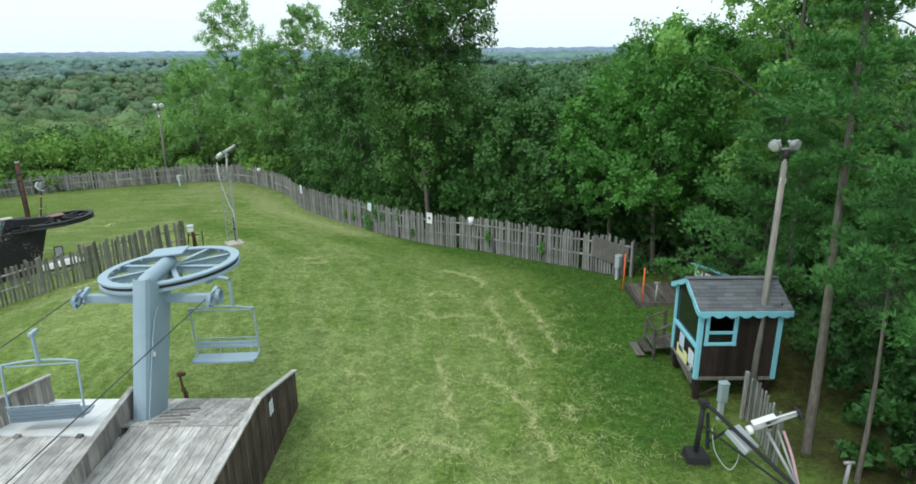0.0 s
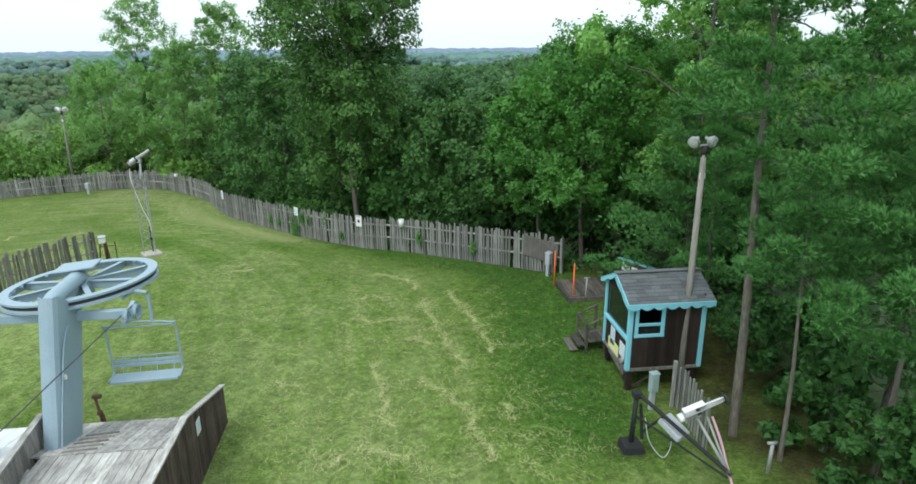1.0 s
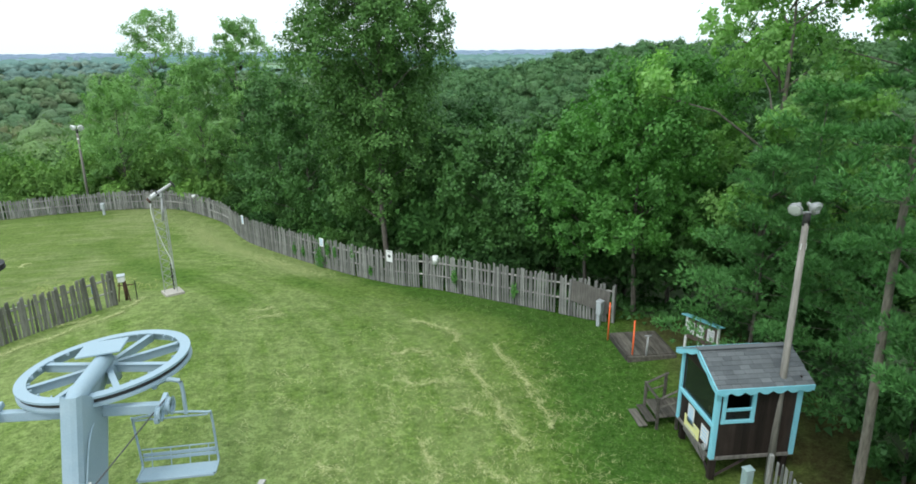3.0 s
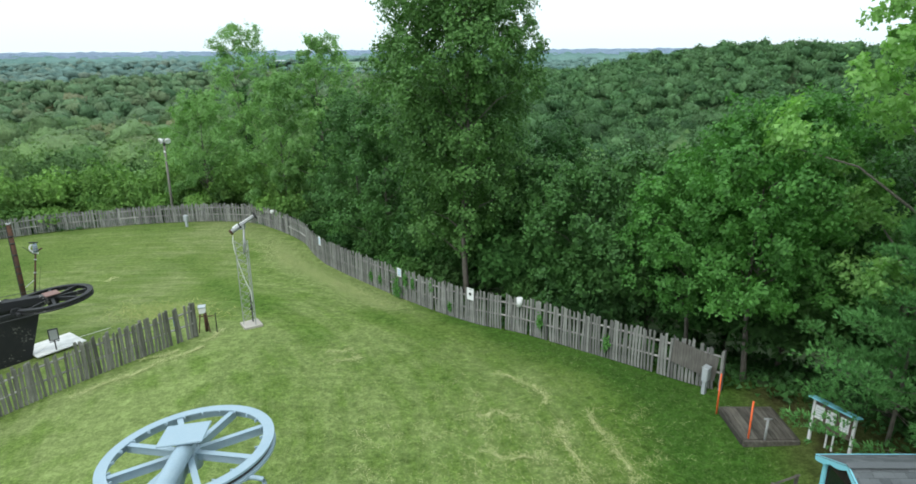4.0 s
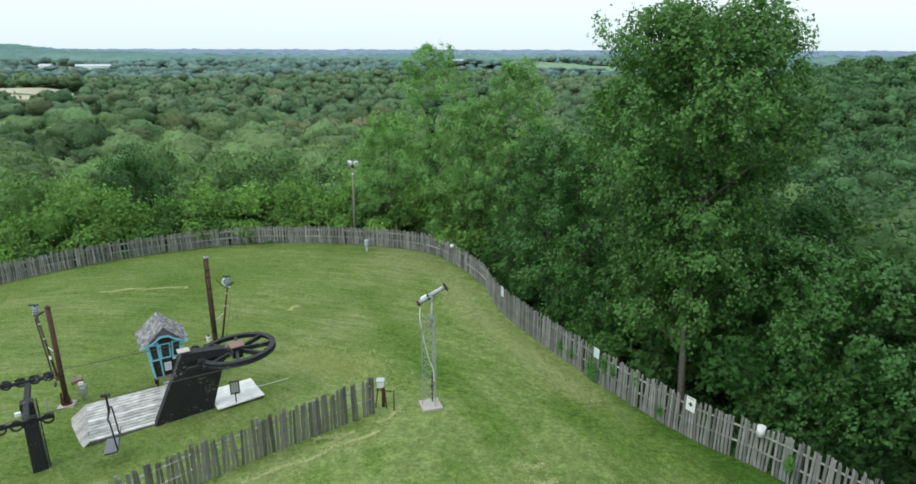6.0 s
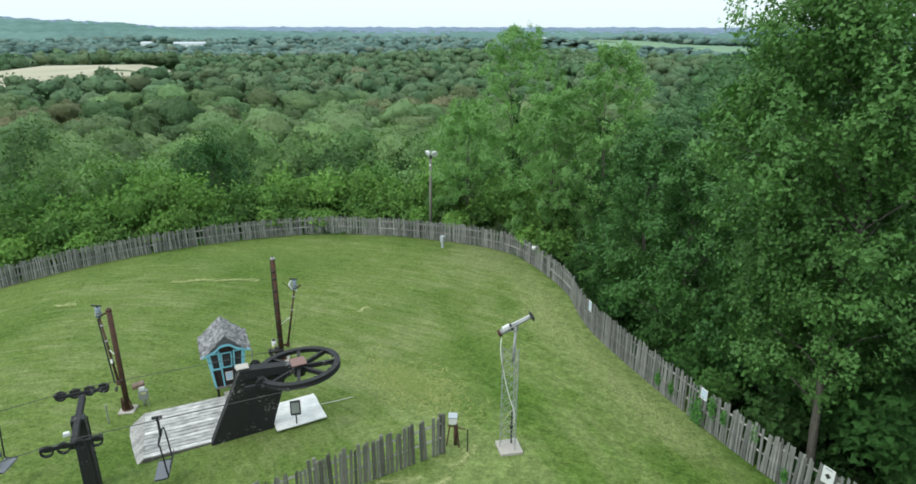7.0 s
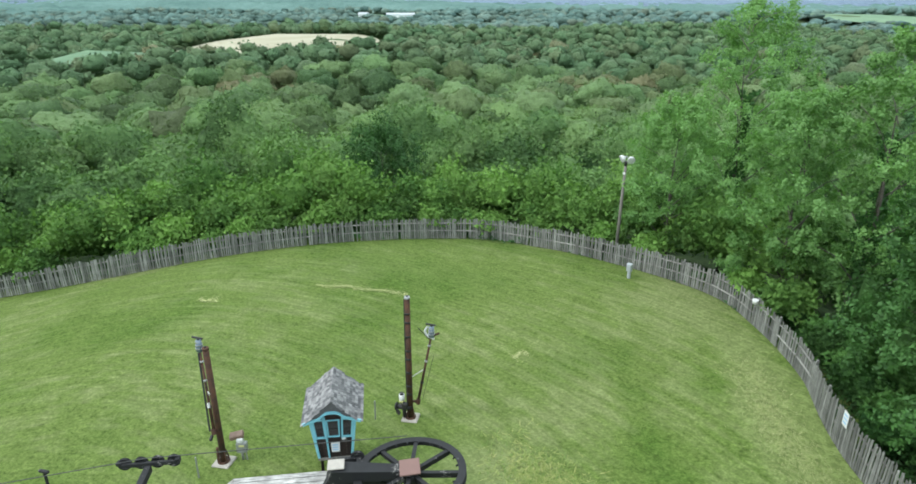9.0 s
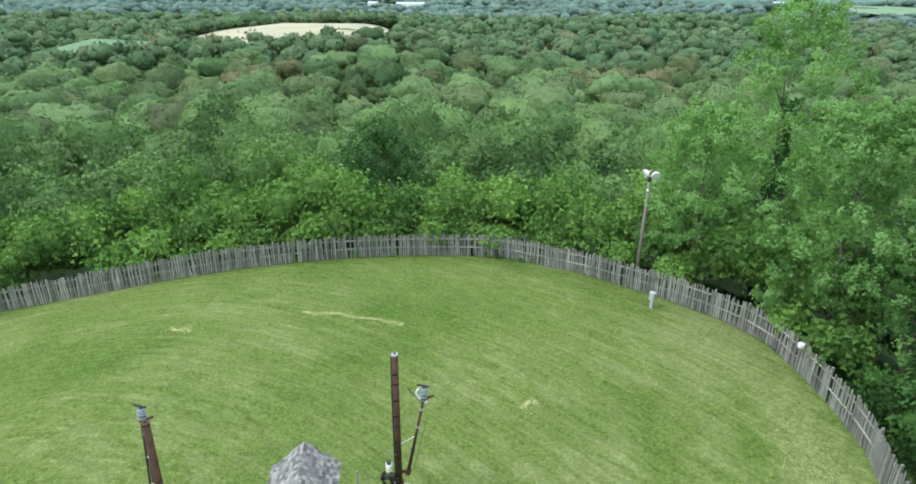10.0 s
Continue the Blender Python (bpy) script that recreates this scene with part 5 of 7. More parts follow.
bx("ridge_cap", SHINGLE, hut, (OX1 - OX0 + 0.05, 0.2, 0.03), hw((OX0 + OX1) / 2, YM, ZR + 0.075), None, 0.01)
# stair platform on the north-west
landing = empty("hut_landing", (9.17, 15.5, ground_z(9.05, 15.5) - 0.03))
tagged(landing, "small grey timber landing with handrail and steps beside the hut", "stairs")
planks(landing, (-0.55, -0.45, 0.42), (0, 1.0, 0), (1.2, 0, 0), 8, 0.04, DAMP_WOOD, seed=12)
for x, up in ((-0.55, 1.05), (0.05, 1.3)):
    for y in (-0.45, 0.5):
        bx("post", DAMP_WOOD, landing, (0.08, 0.08, up + 0.15), (x, y, up / 2 - 0.08))
for y in (-0.45, 0.5):
    rd("handrail", DAMP_WOOD, landing, (-0.58, y, 0.98), (0.12, y, 1.3), 0.04, None, 4)
    rd("mid_rail", DAMP_WOOD, landing, (-0.55, y, 0.72), (0.08, y, 0.9), 0.028, None, 4)
bx("handrail", DAMP_WOOD, landing, (0.07, 0.95, 0.06), (-0.56, 0.02, 1.0))
for k in range(2):
    bx("step", DAMP_WOOD, landing, (0.26, 0.9, 0.045), (-0.7 - 0.24 * k, 0.02, 0.28 - 0.14 * k))
rd("stringer", GREY_WOOD, landing, (0.2, -0.35, 0.45), (0.2, -1.5, 0.15), 0.07, None, 4)
bx("skid_board", GREY_WOOD, landing, (0.05, 1.5, 0.22), (0.05, -1.45, 0.32), pose(0, 0, 0, 8, 0, 0))


def paper(at, size, normal_axis, mat, label, bars, bar_mat):
    """A flat notice with bars of print."""
    dims = (0.012, size[0], size[1]) if normal_axis == "x" else (size[0], 0.012, size[1])
    ob = bx("notice", mat, None, dims, at, None, 0.002)
    tagged(ob, label, "sign")
    for k in range(bars):
        z = at[2] + size[1] * (0.34 - 0.68 * k / max(1, bars - 1))
        b = (0.004, size[0] * 0.7, size[1] * 0.06) if normal_axis == "x" else (size[0] * 0.7, 0.004, size[1] * 0.06)
        o = (at[0] - 0.008, at[1], z) if normal_axis == "x" else (at[0], at[1] - 0.008, z)
        bx("print_line", bar_mat, ob, b, o, None, 0)
    return ob


paper((X0 - 0.035, 14.05, 1.33), (0.36, 0.56), "x", WHITE, "white printed notice on the hut's front wall", 6, PALE_BLUE)
paper((X0 - 0.035, 13.95, 1.02), (0.85, 0.36), "x", YELLOW, "pale yellow notice board on the hut's front wall", 2, GREY_BOX)
paper((X0 - 0.035, 13.25, 1.25), (0.4, 0.44), "x", WHITE, "white square notice on the hut's front wall", 4, PALE_BLUE)
meter = rd("meter", STEEL, None, (X0 - 0.03, 13.12, 0.98), (X0 - 0.11, 13.12, 0.98), 0.09, None, 14)
tagged(meter, "round grey meter on the hut's front wall", "meter")


# ---- lamp poles ----
def flood_lamp(parent, at, aim, size, mat_glass):
    """A bowl floodlight."""
    d = Vector(aim).normalized()
    m = Matrix.Translation(at) @ d.to_track_quat("Z", "Y").to_matrix().to_4x4()
    bm = ring(bmesh.new(), [(size, 0.0), (size * 0.93, -size * 0.55), (size * 0.5, -size * 1.05), (size * 0.25, -size * 1.15), (size * 0.22, -size * 1.0), (size * 0.85, -size * 0.5), (size * 0.94, 0.0)], 20)
    bmesh.ops.transform(bm, matrix=m, verts=bm.verts)
    bowl = part("lamp_bowl", bm, WHITE if size > 0.2 else STEEL, parent, smooth=True)
    bm = bmesh.new()
    bmesh.ops.create_uvsphere(bm, u_segments=16, v_segments=8, radius=size * 0.9, matrix=m @ Matrix.Diagonal((1, 1, 0.15, 1)))
    part("lamp_glass", bm, mat_glass, bowl, smooth=True)
    bm = bmesh.new()
    rod(bm, m @ Vector((0, 0, -size * 1.7)), m @ Vector((0, 0, -size)), size * 0.28, size * 0.3, 10)
    part("ballast", bm, STEEL, bowl)


def lamp_pole(x, y, top, r, label, lean, lamps, glass, size):
    z = ground_z(x, y)
    pole = empty("floodlight_pole", (x, y, z))
    tagged(pole, label, "lamp pole")
    h = top - z
    rd("pole", POLE_WOOD, pole, (0, 0, -0.2), (lean[0], lean[1], h), r, r * 0.72, 12)
    rd("collar", BLACK, pole, (lean[0], lean[1], h - 0.25), (lean[0], lean[1], h + 0.06), r * 0.85, None, 12)
    bx("crossbar", STEEL, pole, (0.6, 0.06, 0.06), (lean[0], lean[1], h + 0.06))
    bx("pole_tag", WHITE, pole, (0.16, 0.02, 0.16), (lean[0] * 0.9, lean[1] - r * 0.82, h - 0.75))
    for dx, aim in lamps:
        flood_lamp(pole, (lean[0] + dx, lean[1], h + 0.13), aim, size, glass)
    return pole


lamp_pole(10.72, 12.77, 7.12, 0.1, "tall weathered wooden pole with two floodlights", (0.21, 0.43), ((-0.33, (-0.6, -0.45, -0.35)), (0.25, (0.35, -0.75, -0.3))), LENS, 0.165)
lamp_pole(-25.6, 55.6, 4.75, 0.12, "wooden pole with two pale floodlights outside the fence", (0.1, 0.0), ((-0.36, (-0.5, -0.6, -0.3)), (0.36, (0.5, -0.6, -0.3))), LENS, 0.25)


# ---- orange marker poles, pipe, small platform, notice kiosk ----
for x0, y0 in ((9.05, 20.75), (9.3, 18.9)):
    z0 = ground_z(x0, y0)
    ob = rd("marker_pole", ORANGE, None, (x0, y0, z0 - 0.1), (x0 + 0.02, y0 + 0.05, z0 + 1.5), 0.03, 0.027)
    tagged(ob, "bright orange marker pole standing in the grass", "marker pole", "orange marker poles")
ob = empty("standpipe", (9.78, 18.85, ground_z(9.78, 18.85)))
tagged(ob, "grey steel standpipe with a small tap", "standpipe")
rd("pipe", STEEL, ob, (0, 0, -0.1), (0.02, 0, 0.9), 0.035)
rd("tap", STEEL, ob, (-0.1, 0, 0.92), (0.14, 0, 0.92), 0.03)
ob = empty("standpipe", (10.72, 8.4, ground_z(10.72, 8.4)))
tagged(ob, "thin grey standpipe with a cap under the pines", "standpipe")
rd("pipe", STEEL, ob, (0, 0, -0.1), (0.02, 0, 0.75), 0.04)
rd("cap", STEEL, ob, (-0.1, 0, 0.78), (0.12, 0, 0.78), 0.035)
low_deck = empty("low_platform", (9.98, 19.75, ground_z(9.98, 19.75)))
tagged(low_deck, "low weathered plank platform with a raised edge", "platform")
for k in range(4):
    bx("edge_beam", DAMP_WOOD, low_deck, *(((1.75, 0.1, 0.2), (0, -0.95, 0.08)), ((1.75, 0.1, 0.2), (0, 0.95, 0.08)), ((0.1, 1.8, 0.2), (-0.85, 0, 0.08)), ((0.1, 1.8, 0.2), (0.85, 0, 0.08)))[k])
planks(low_deck, (-0.8, -0.9, 0.2), (0, 1.8, 0), (1.6, 0, 0), 11, 0.04, DAMP_WOOD, seed=14)
kiosk = empty("notice_kiosk", (11.55, 18.5, ground_z(11.55, 18.5) - 0.25), -62)
tagged(kiosk, "timber notice kiosk with turquoise roof edge and papers", "notice board")
bx("backboard", PARAPET, kiosk, (1.25, 0.05, 0.75), (0, 0, 1.25))
for x in (-0.62, 0.62):
    bx("post", WHITE, kiosk, (0.08, 0.08, 1.75), (x, 0, 0.8))
for x in (-0.1, 0.1):
    bx("leg", WHITE, kiosk, (0.05, 0.05, 0.9), (x, 0, 0.4))
bx("roof_board", TRIM, kiosk, (1.5, 0.34, 0.04), (0, -0.03, 1.72), pose(0, 0, 0, -12, 0, 0))
for k, x in enumerate((-0.42, -0.05, 0.36)):
    o = bx("paper", WHITE, kiosk, (0.28, 0.015, 0.45), (x, -0.035, 1.3))
    for j in range(4):
        bx("print_line", GREY_BOX, o, (0.2, 0.004, 0.025), (x, -0.045, 1.42 - 0.08 * j), None, 0)

# plywood sheet on the fence end
ob = bx("plywood_sheet", GREY_WOOD, None, (1.75, 0.02, 0.95), (9.0, 23.02, ground_z(9, 23) + 1.08), pose(0, 0, 0, 0, 5, -46))
tagged(ob, "large weathered grey plywood sheet on the fence end", "plywood sheet")


def service_box(x, y, turn, label, h=1.25, w=0.3, body_mat=None, lid_mat=None):
    """An electrical box on a post."""
    b = empty("electrical_box", (x, y, ground_z(x, y)), turn)
    tagged(b, label, "electrical box", "electrical boxes")
    bx("pedestal", GREY_BOX, b, (w * 0.62, w * 0.45, h * 0.62), (0, 0.02, h * 0.3), None, 0.015)
    body = bx("cabinet", body_mat or GREY_BOX, b, (w, w * 0.7, h * 0.5), (0, 0, h * 0.76), None, 0.02)
    bx("door", body_mat or GREY_BOX, body, (w * 0.82, 0.02, h * 0.4), (0, -w * 0.36, h * 0.77), None, 0.008)
    bx("warning_label", BLUE_MARK, body, (w * 0.4, 0.006, h * 0.06), (0, -w * 0.375, h * 0.72), None, 0)
    bx("lid", lid_mat or GREY_BOX, b, (w * 1.08, w * 0.8, 0.04), (0, 0, h * 1.02), pose(0, 0, 0, 8, 0, 0), 0.01)
    return b


service_box(9.2, 22.3, 45, "grey electrical box on a pedestal by the fence end", 1.05)
service_box(9.45, 11.75, 10, "slim grey-green electrical box on a pedestal before the hut", 1.1, 0.24, GREEN_BOX, GREEN_BOX)
service_box(-23.45, 53.3, -10, "small grey electrical box by the far fence", 0.95, 0.32)
tap = empty("electrical_box", (-27.12, 27.88, ground_z(-27.12, 27.88)), 42)
tagged(tap, "pale grey electrical box with a tilted rusty cover beside the pole", "electrical box", "electrical boxes")
rd("post", STEEL, tap, (0, 0.02, -0.05), (0, 0.02, 0.5), 0.055, None, 10)
cab = bx("cabinet", STEEL, tap, (0.4, 0.22, 0.46), (0.02, 0, 0.6), None, 0.03)
bx("warning_label", YELLOW, cab, (0.2, 0.01, 0.08), (0.04, -0.116, 0.72), None, 0)
bx("upper_case", WHITE, tap, (0.24, 0.2, 0.2), (0.0, -0.04, 0.95), None, 0.03)
bx("rusty_cover", RUST_PALE, tap, (0.52, 0.3, 0.2), (-0.14, 0.06, 1.1), pose(0, 0, 0, 12, -10, 8), 0.03)
rd("conduit", STEEL, tap, (0.14, 0, 0.4), (0.16, 0, -0.05), 0.03, None, 8)

build_fence(((10.15, 11.9), (10.02, 11.2), (9.86, 10.3), (9.68, 9.3)), 30, "short run of loose grey slats beside the lamp pole", 17, 0.95, 0.22)


# ---- snow guns ----
def air_gun(parent, a, b, r, tail):
    """A long silver barrel with fins, a bonnet and a fan-shaped tip."""
    a, b = Vector(a), Vector(b)
    d = (b - a).normalized()
    bm = bmesh.new()
    rod(bm, a, a.lerp(b, 0.42), r, r * 0.95, 14)
    rod(bm, a.lerp(b, 0.42), b, r * 0.62, r * 0.5, 14)
    body = part("barrel", bm, STEEL, parent, smooth=True)
    rd("burner_ring", tail, body, a - d * 0.05, a + d * 0.06, r * 1.1, None, 14)
    rd("nozzle_head", BLACK, body, b - d * 0.02, b + d * 0.05, r * 1.0, r * 1.3, 12)
    up = Vector((0, 0, 1))
    s = d.cross(up).normalized()
    for k in (-1, 1):
        rd("side_pipe", STEEL, body, a.lerp(b, 0.1) + s * r * k * 1.1 + up * r * 0.4, a.lerp(b, 0.93) + s * r * k * 0.8 + up * r * 0.3, r * 0.16, None, 6)
    rd("top_pipe", WHITE, body, a.lerp(b, 0.12) + up * r * 1.15, a.lerp(b, 0.95) + up * r * 0.75, r * 0.18, None, 6)
    for k in range(3):
        w = Matrix.Rotation(k * math.pi / 3, 4, d)
        f = w @ s
        rd("head_vane", BLACK, body, b + f * r * 1.7, b - f * r * 1.7, r * 0.28, None, 5)
    bx("pump_housing", WHITE, body, (r * 1.2, r * 2.4, r * 0.9), a.lerp(b, 0.2) + up * r * 1.0, d.to_track_quat("Y", "Z").to_matrix().to_4x4(), 0.008)
    rd("clamp", BLACK, body, a.lerp(b, 0.38) - d * 0.04, a.lerp(b, 0.38) + d * 0.04, r * 1.15, None, 14)
    bx("valve_block", STEEL, body, (r * 1.3, r * 1.3, r * 1.2), a.lerp(b, 0.4) - up * r * 0.9, None, 0.01)
    return body


tower = empty("snow_gun_tower", (-9.75, 29.0, ground_z(-9.75, 29.0)))
tagged(tower, "galvanised lattice snow gun tower on a concrete pad", "snow gun")
bx("concrete_pad", CONCRETE, tower, (0.85, 0.85, 0.14), (0.02, 0.22, 0.05), pose(0, 0, 0, 0, 0, 35), 0.02)
TW = [(-0.28, 0.04), (0.29, 0.07), (0.02, 0.52)]
for x, y in TW:
    rd("leg", STEEL, tower, (x, y, 0.1), (x, y + 0.06, 4.28), 0.02, None, 7)
for k in range(10):
    for j in range(3):
        (xa, ya), (xb, yb) = TW[j], TW[(j + 1) % 3]
        z0, z1 = 0.3 + 0.395 * k, 0.3 + 0.395 * (k + 1)
        f = 1.0
        rd("lattice_rod", STEEL, tower, (xa * f, ya * f, z0), (xb * f, yb * f, z1), 0.009, None, 5)
        rd("lattice_rod", STEEL, tower, (xb * f, yb * f, z0), (xa * f, ya * f, z1), 0.008, None, 5)
rd("swivel_post", STEEL, tower, (0.02, 0.3, 3.6), (0.0, 0.62, 4.7), 0.045)
bx("swivel_yoke", STEEL, tower, (0.16, 0.2, 0.2), (-0.02, 0.64, 4.78))
air_gun(tower, (-0.54, 0.45, 4.57), (0.48, 0.87, 5.24), 0.115, RUST)
pipe("hose", HOSE, tower, arc([(-0.45, 0.4, 4.42), (-0.4, 0.2, 4.0), (-0.22, 0.1, 3.2), (0.0, 0.05, 2.4), (0.21, 0.05, 1.8), (0.24, 0.05, 1.3)]), 0.018)
rd("control_rod", BLACK, tower, (0.03, 0.42, 0.1), (0.0, 0.5, 1.45), 0.03, None, 8)
bx("valve", BLACK, tower, (0.1, 0.1, 0.16), (0.02, 0.44, 0.8))

# mobile snow gun beside the hut
mobile = empty("snow_gun", (8.05, 9.75, ground_z(8.05, 9.75)))
tagged(mobile, "silver snow gun on a black boom with a weighted base", "snow gun")
bm = bmesh.new()
solid(bm, [(-0.22, -0.22, 0.0), (0.3, -0.25, 0.0), (0.27, 0.22, 0.0), (-0.22, 0.25, 0.0)], [(-0.2, -0.2, 0.2), (0.27, -0.22, 0.18), (0.24, 0.2, 0.22), (-0.19, 0.22, 0.23)])
part("base_weight", bm, LIFT_BLACK, mobile)
rd("mast", LIFT_BLACK, mobile, (0.02, 0.02, 0.25), (0.12, 0.12, 1.42), 0.065, 0.055, 10)
rd("mast_ram", LIFT_BLACK, mobile, (0.28, 0.0, 0.3), (0.22, 0.08, 1.2), 0.04, None, 8)
bx("mast_head", LIFT_BLACK, mobile, (0.2, 0.2, 0.16), (0.12, 0.12, 1.44))
rd("boom", LIFT_BLACK, mobile, (0.1, 0.15, 1.5), (1.5, -1.85, 0.55), 0.045, None, 8)
rd("boom_stay", LIFT_BLACK, mobile, (0.15, 0.1, 0.85), (1.45, -1.8, 0.45), 0.026, None, 8)
rd("boom_strut", LIFT_BLACK, mobile, (0.3, 0.0, 0.5), (0.6, -0.35, 1.1), 0.03, None, 8)
bx("control_cabinet", GREY_BOX, mobile, (0.42, 0.62, 0.16), (0.82, -0.45, 0.86), pose(0, 0, 0, 24, 0, 30), 0.02)
pipe("loose_hose", GREY_BOX, mobile, arc([(0.3, -0.05, 0.9), (0.35, -0.25, 0.4), (0.6, -0.5, 0.1), (0.85, -0.35, 0.3), (0.8, -0.3, 0.7)]), 0.011)
rd("gun_post", STEEL, mobile, (1.5, -1.75, 0.5), (1.05, -1.0, 1.45), 0.035)
rd("gun_post", STEEL, mobile, (1.5, -1.75, 0.5), (1.25, -1.05, 1.5), 0.025)
air_gun(mobile, (0.68, -0.98, 1.46), (1.66, -0.98, 1.86), 0.09, WHITE)
bx("gun_cover", WHITE, mobile, (0.5, 0.18, 0.025), (0.95, -0.98, 1.72), pose(0, 0, 0, 0, -22, 0), 0.008, "cream metal cover")
pipe("pink_hose", PINK_HOSE, mobile, arc([(1.4, -1.0, 1.45), (1.5, -1.3, 1.0), (1.52, -1.7, 0.5), (1.5, -2.3, 0.05)]), 0.03)

# ---- hydrant box and post at the inner fence's end ----
hyd = empty("hydrant", (-11.75, 28.75, ground_z(-11.75, 28.75)))
tagged(hyd, "snowmaking hydrant with white box on a steel frame", "hydrant")
bx("box", WHITE, hyd, (0.3, 0.26, 0.28), (-0.05, 0, 1.08), pose(0, 0, 0, 0, 0, 20), 0.02)
bx("box_cap", GREY_BOX, hyd, (0.34, 0.3, 0.06), (-0.05, 0, 1.25), pose(0, 0, 0, 6, 0, 20), 0.01)
for x, y in ((-0.2, -0.15), (0.22, -0.12), (0.0, 0.2)):
    rd("leg", RUST, hyd, (x * 1.2, y * 1.2, 0), (x * 0.6, y * 0.6, 1.0), 0.03, None, 8)
rd("valve_pipe", RUST, hyd, (0.05, 0, 0), (0.05, 0, 0.95), 0.07)
rd("frame_bar", RUST, hyd, (-0.3, 0.05, 0.72), (0.45, 0.02, 0.78), 0.025, None, 8)
rd("marker", BLACK, hyd, (0.68, -0.35, 0.0), (0.7, -0.38, 1.1), 0.025, None, 8)
ob = bx("end_post", GREY_WOOD, None, (0.17, 0.15, 1.7), (-11.93, 28.1, ground_z(-11.93, 28.1) + 0.78), None, 0.02)
tagged(ob, "stout grey post at the inner fence's end", "fence post")
ob = bx("blue_tag", BLUE_MARK, None, (0.12, 0.03, 0.42), (-12.45, 27.35, ground_z(-12.45, 27.35) + 1.05), pose(0, 0, 0, 0, 0, 55), 0.005)
tagged(ob, "bright blue plastic strip on the inner fence", "tag")


# ---- signs on the perimeter fence ----
def fence_sign(x, y, z, turn, size, label, symbol):
    ob = bx("sign", WHITE, None, (size[0], 0.02, size[1]), (0, 0, 0), None, 0.005)
    ob.matrix_world = pose(x, y, z, 0, 0, turn)
    tagged(ob, label, "sign", "signs on the fence")
    if symbol == "diamond":
        bm = bmesh.new()
        box(bm, (size[0] * 0.36, 0.006, size[0] * 0.36), (0, -0.014, 0), Matrix.Rotation(radians(45), 4, "Y"))
        part("black_diamond", bm, BLACK, ob)
        bx("frame_line", BLACK, ob, (size[0] * 0.6, 0.005, 0.02), (0, -0.013, size[1] * 0.4), None, 0)
    else:
        for k in range(3):
            bx("print_line", PALE_BLUE, ob, (size[0] * 0.7, 0.005, size[1] * 0.11), (0, -0.013, size[1] * (0.28 - 0.26 * k)), None, 0)


fence_sign(0.72, 30.83, 0.69, -40, (0.42, 0.62), "white trail sign with a black diamond", "diamond")
fence_sign(-3.25, 35.0, 0.32, -46, (0.36, 0.5), "white and blue printed sign on the fence", "bars")
fence_sign(-9.58, 42.98, -0.26, -55, (0.36, 0.62), "white sign with a blue mark on the fence", "bars")
for x, y, z, h in ((3.02, 29.2, 1.08, 0.34), (-15.3, 51.1, -0.2, 0.16)):
    ob = rd("bucket", WHITE, None, (x, y, z - h), (x, y, z + 0.06), 0.14, 0.15, 14)
    tagged(ob, "white plastic cap on a fence post", "post cap", "caps on fence posts")

# ---- black chairlift with its station, turned along its rope ----
BX, BY, BT = -18.82, 28.87, -42.0
BZ = ground_z(BX, BY)
FRAME = pose(BX, BY, BZ, 0, 0, BT)
black = empty("chairlift_terminal", (BX, BY, BZ), BT)
tagged(black, "black chairlift return station with slanting slab mast", "chairlift")


def zl(z):
    return z - BZ


bm = bmesh.new()
# slab mast: leans towards the wheel
solid(bm, [(-0.5, -3.98, zl(-2.1)), (-0.08, -3.98, zl(-2.1)), (-0.08, -1.5, zl(-2.1)), (-0.5, -1.5, zl(-2.1))],
      [(-0.4, -2.35, zl(1.5)), (0.02, -2.35, zl(1.5)), (0.02, -0.55, zl(1.0)), (-0.4, -0.55, zl(1.0))])
part("mast", bm, LIFT_BLACK, black)
bm = bmesh.new()
solid(bm, [(-0.36, -2.5, zl(1.3)), (0.14, -2.5, zl(1.3)), (0.16, 0.1, zl(1.2)), (-0.16, 0.1, zl(1.2))], [(-0.36, -2.3, zl(1.72)), (0.14, -2.3, zl(1.72)), (0.16, 0.1, zl(1.5)), (-0.16, 0.1, zl(1.5))])
part("arm", bm, LIFT_BLACK, black)
bx("weathered_cap", CONCRETE, black, (0.44, 0.5, 0.05), (-0.14, -2.18, zl(1.76)), None, 0.02, "pale peeling paint on the mast head")
for v in (-0.98, 0.62):
    bx("side_arm", LIFT_BLACK, black, (1.0, 0.14, 0.14), (v * 0.75, -1.55, zl(1.22)), None, 0.01)
    sheave(black, (v, -1.6, zl(1.25)), 0.22, LIFT_BLACK, (1, 0, 0.1))
    bx("roller_arm", LIFT_BLACK, black, (0.12, 0.9, 0.14), (v, -1.75, zl(1.2)), None, 0.01)
wheel = bullwheel((BX, BY, 1.4), 12 + BT, 1.7, LIFT_BLACK, RUST_PLATE, (0.74, 0.62), (-0.085, -0.01), 8, 0.14, -12)
tagged(wheel, "black steel bullwheel with a red-brown hub plate", "bullwheel", "bullwheels")
deck2 = empty("station_deck", (BX, BY, BZ), BT)
tagged(deck2, "weathered white plank deck with a short ramp", "deck")
planks(deck2, (-3.66, -6.2, zl(-1.45)), (0, 4.9, 0), (3.35, 0, 0), 13, 0.05, DECK_WHITE, gap=0.04, seed=21)
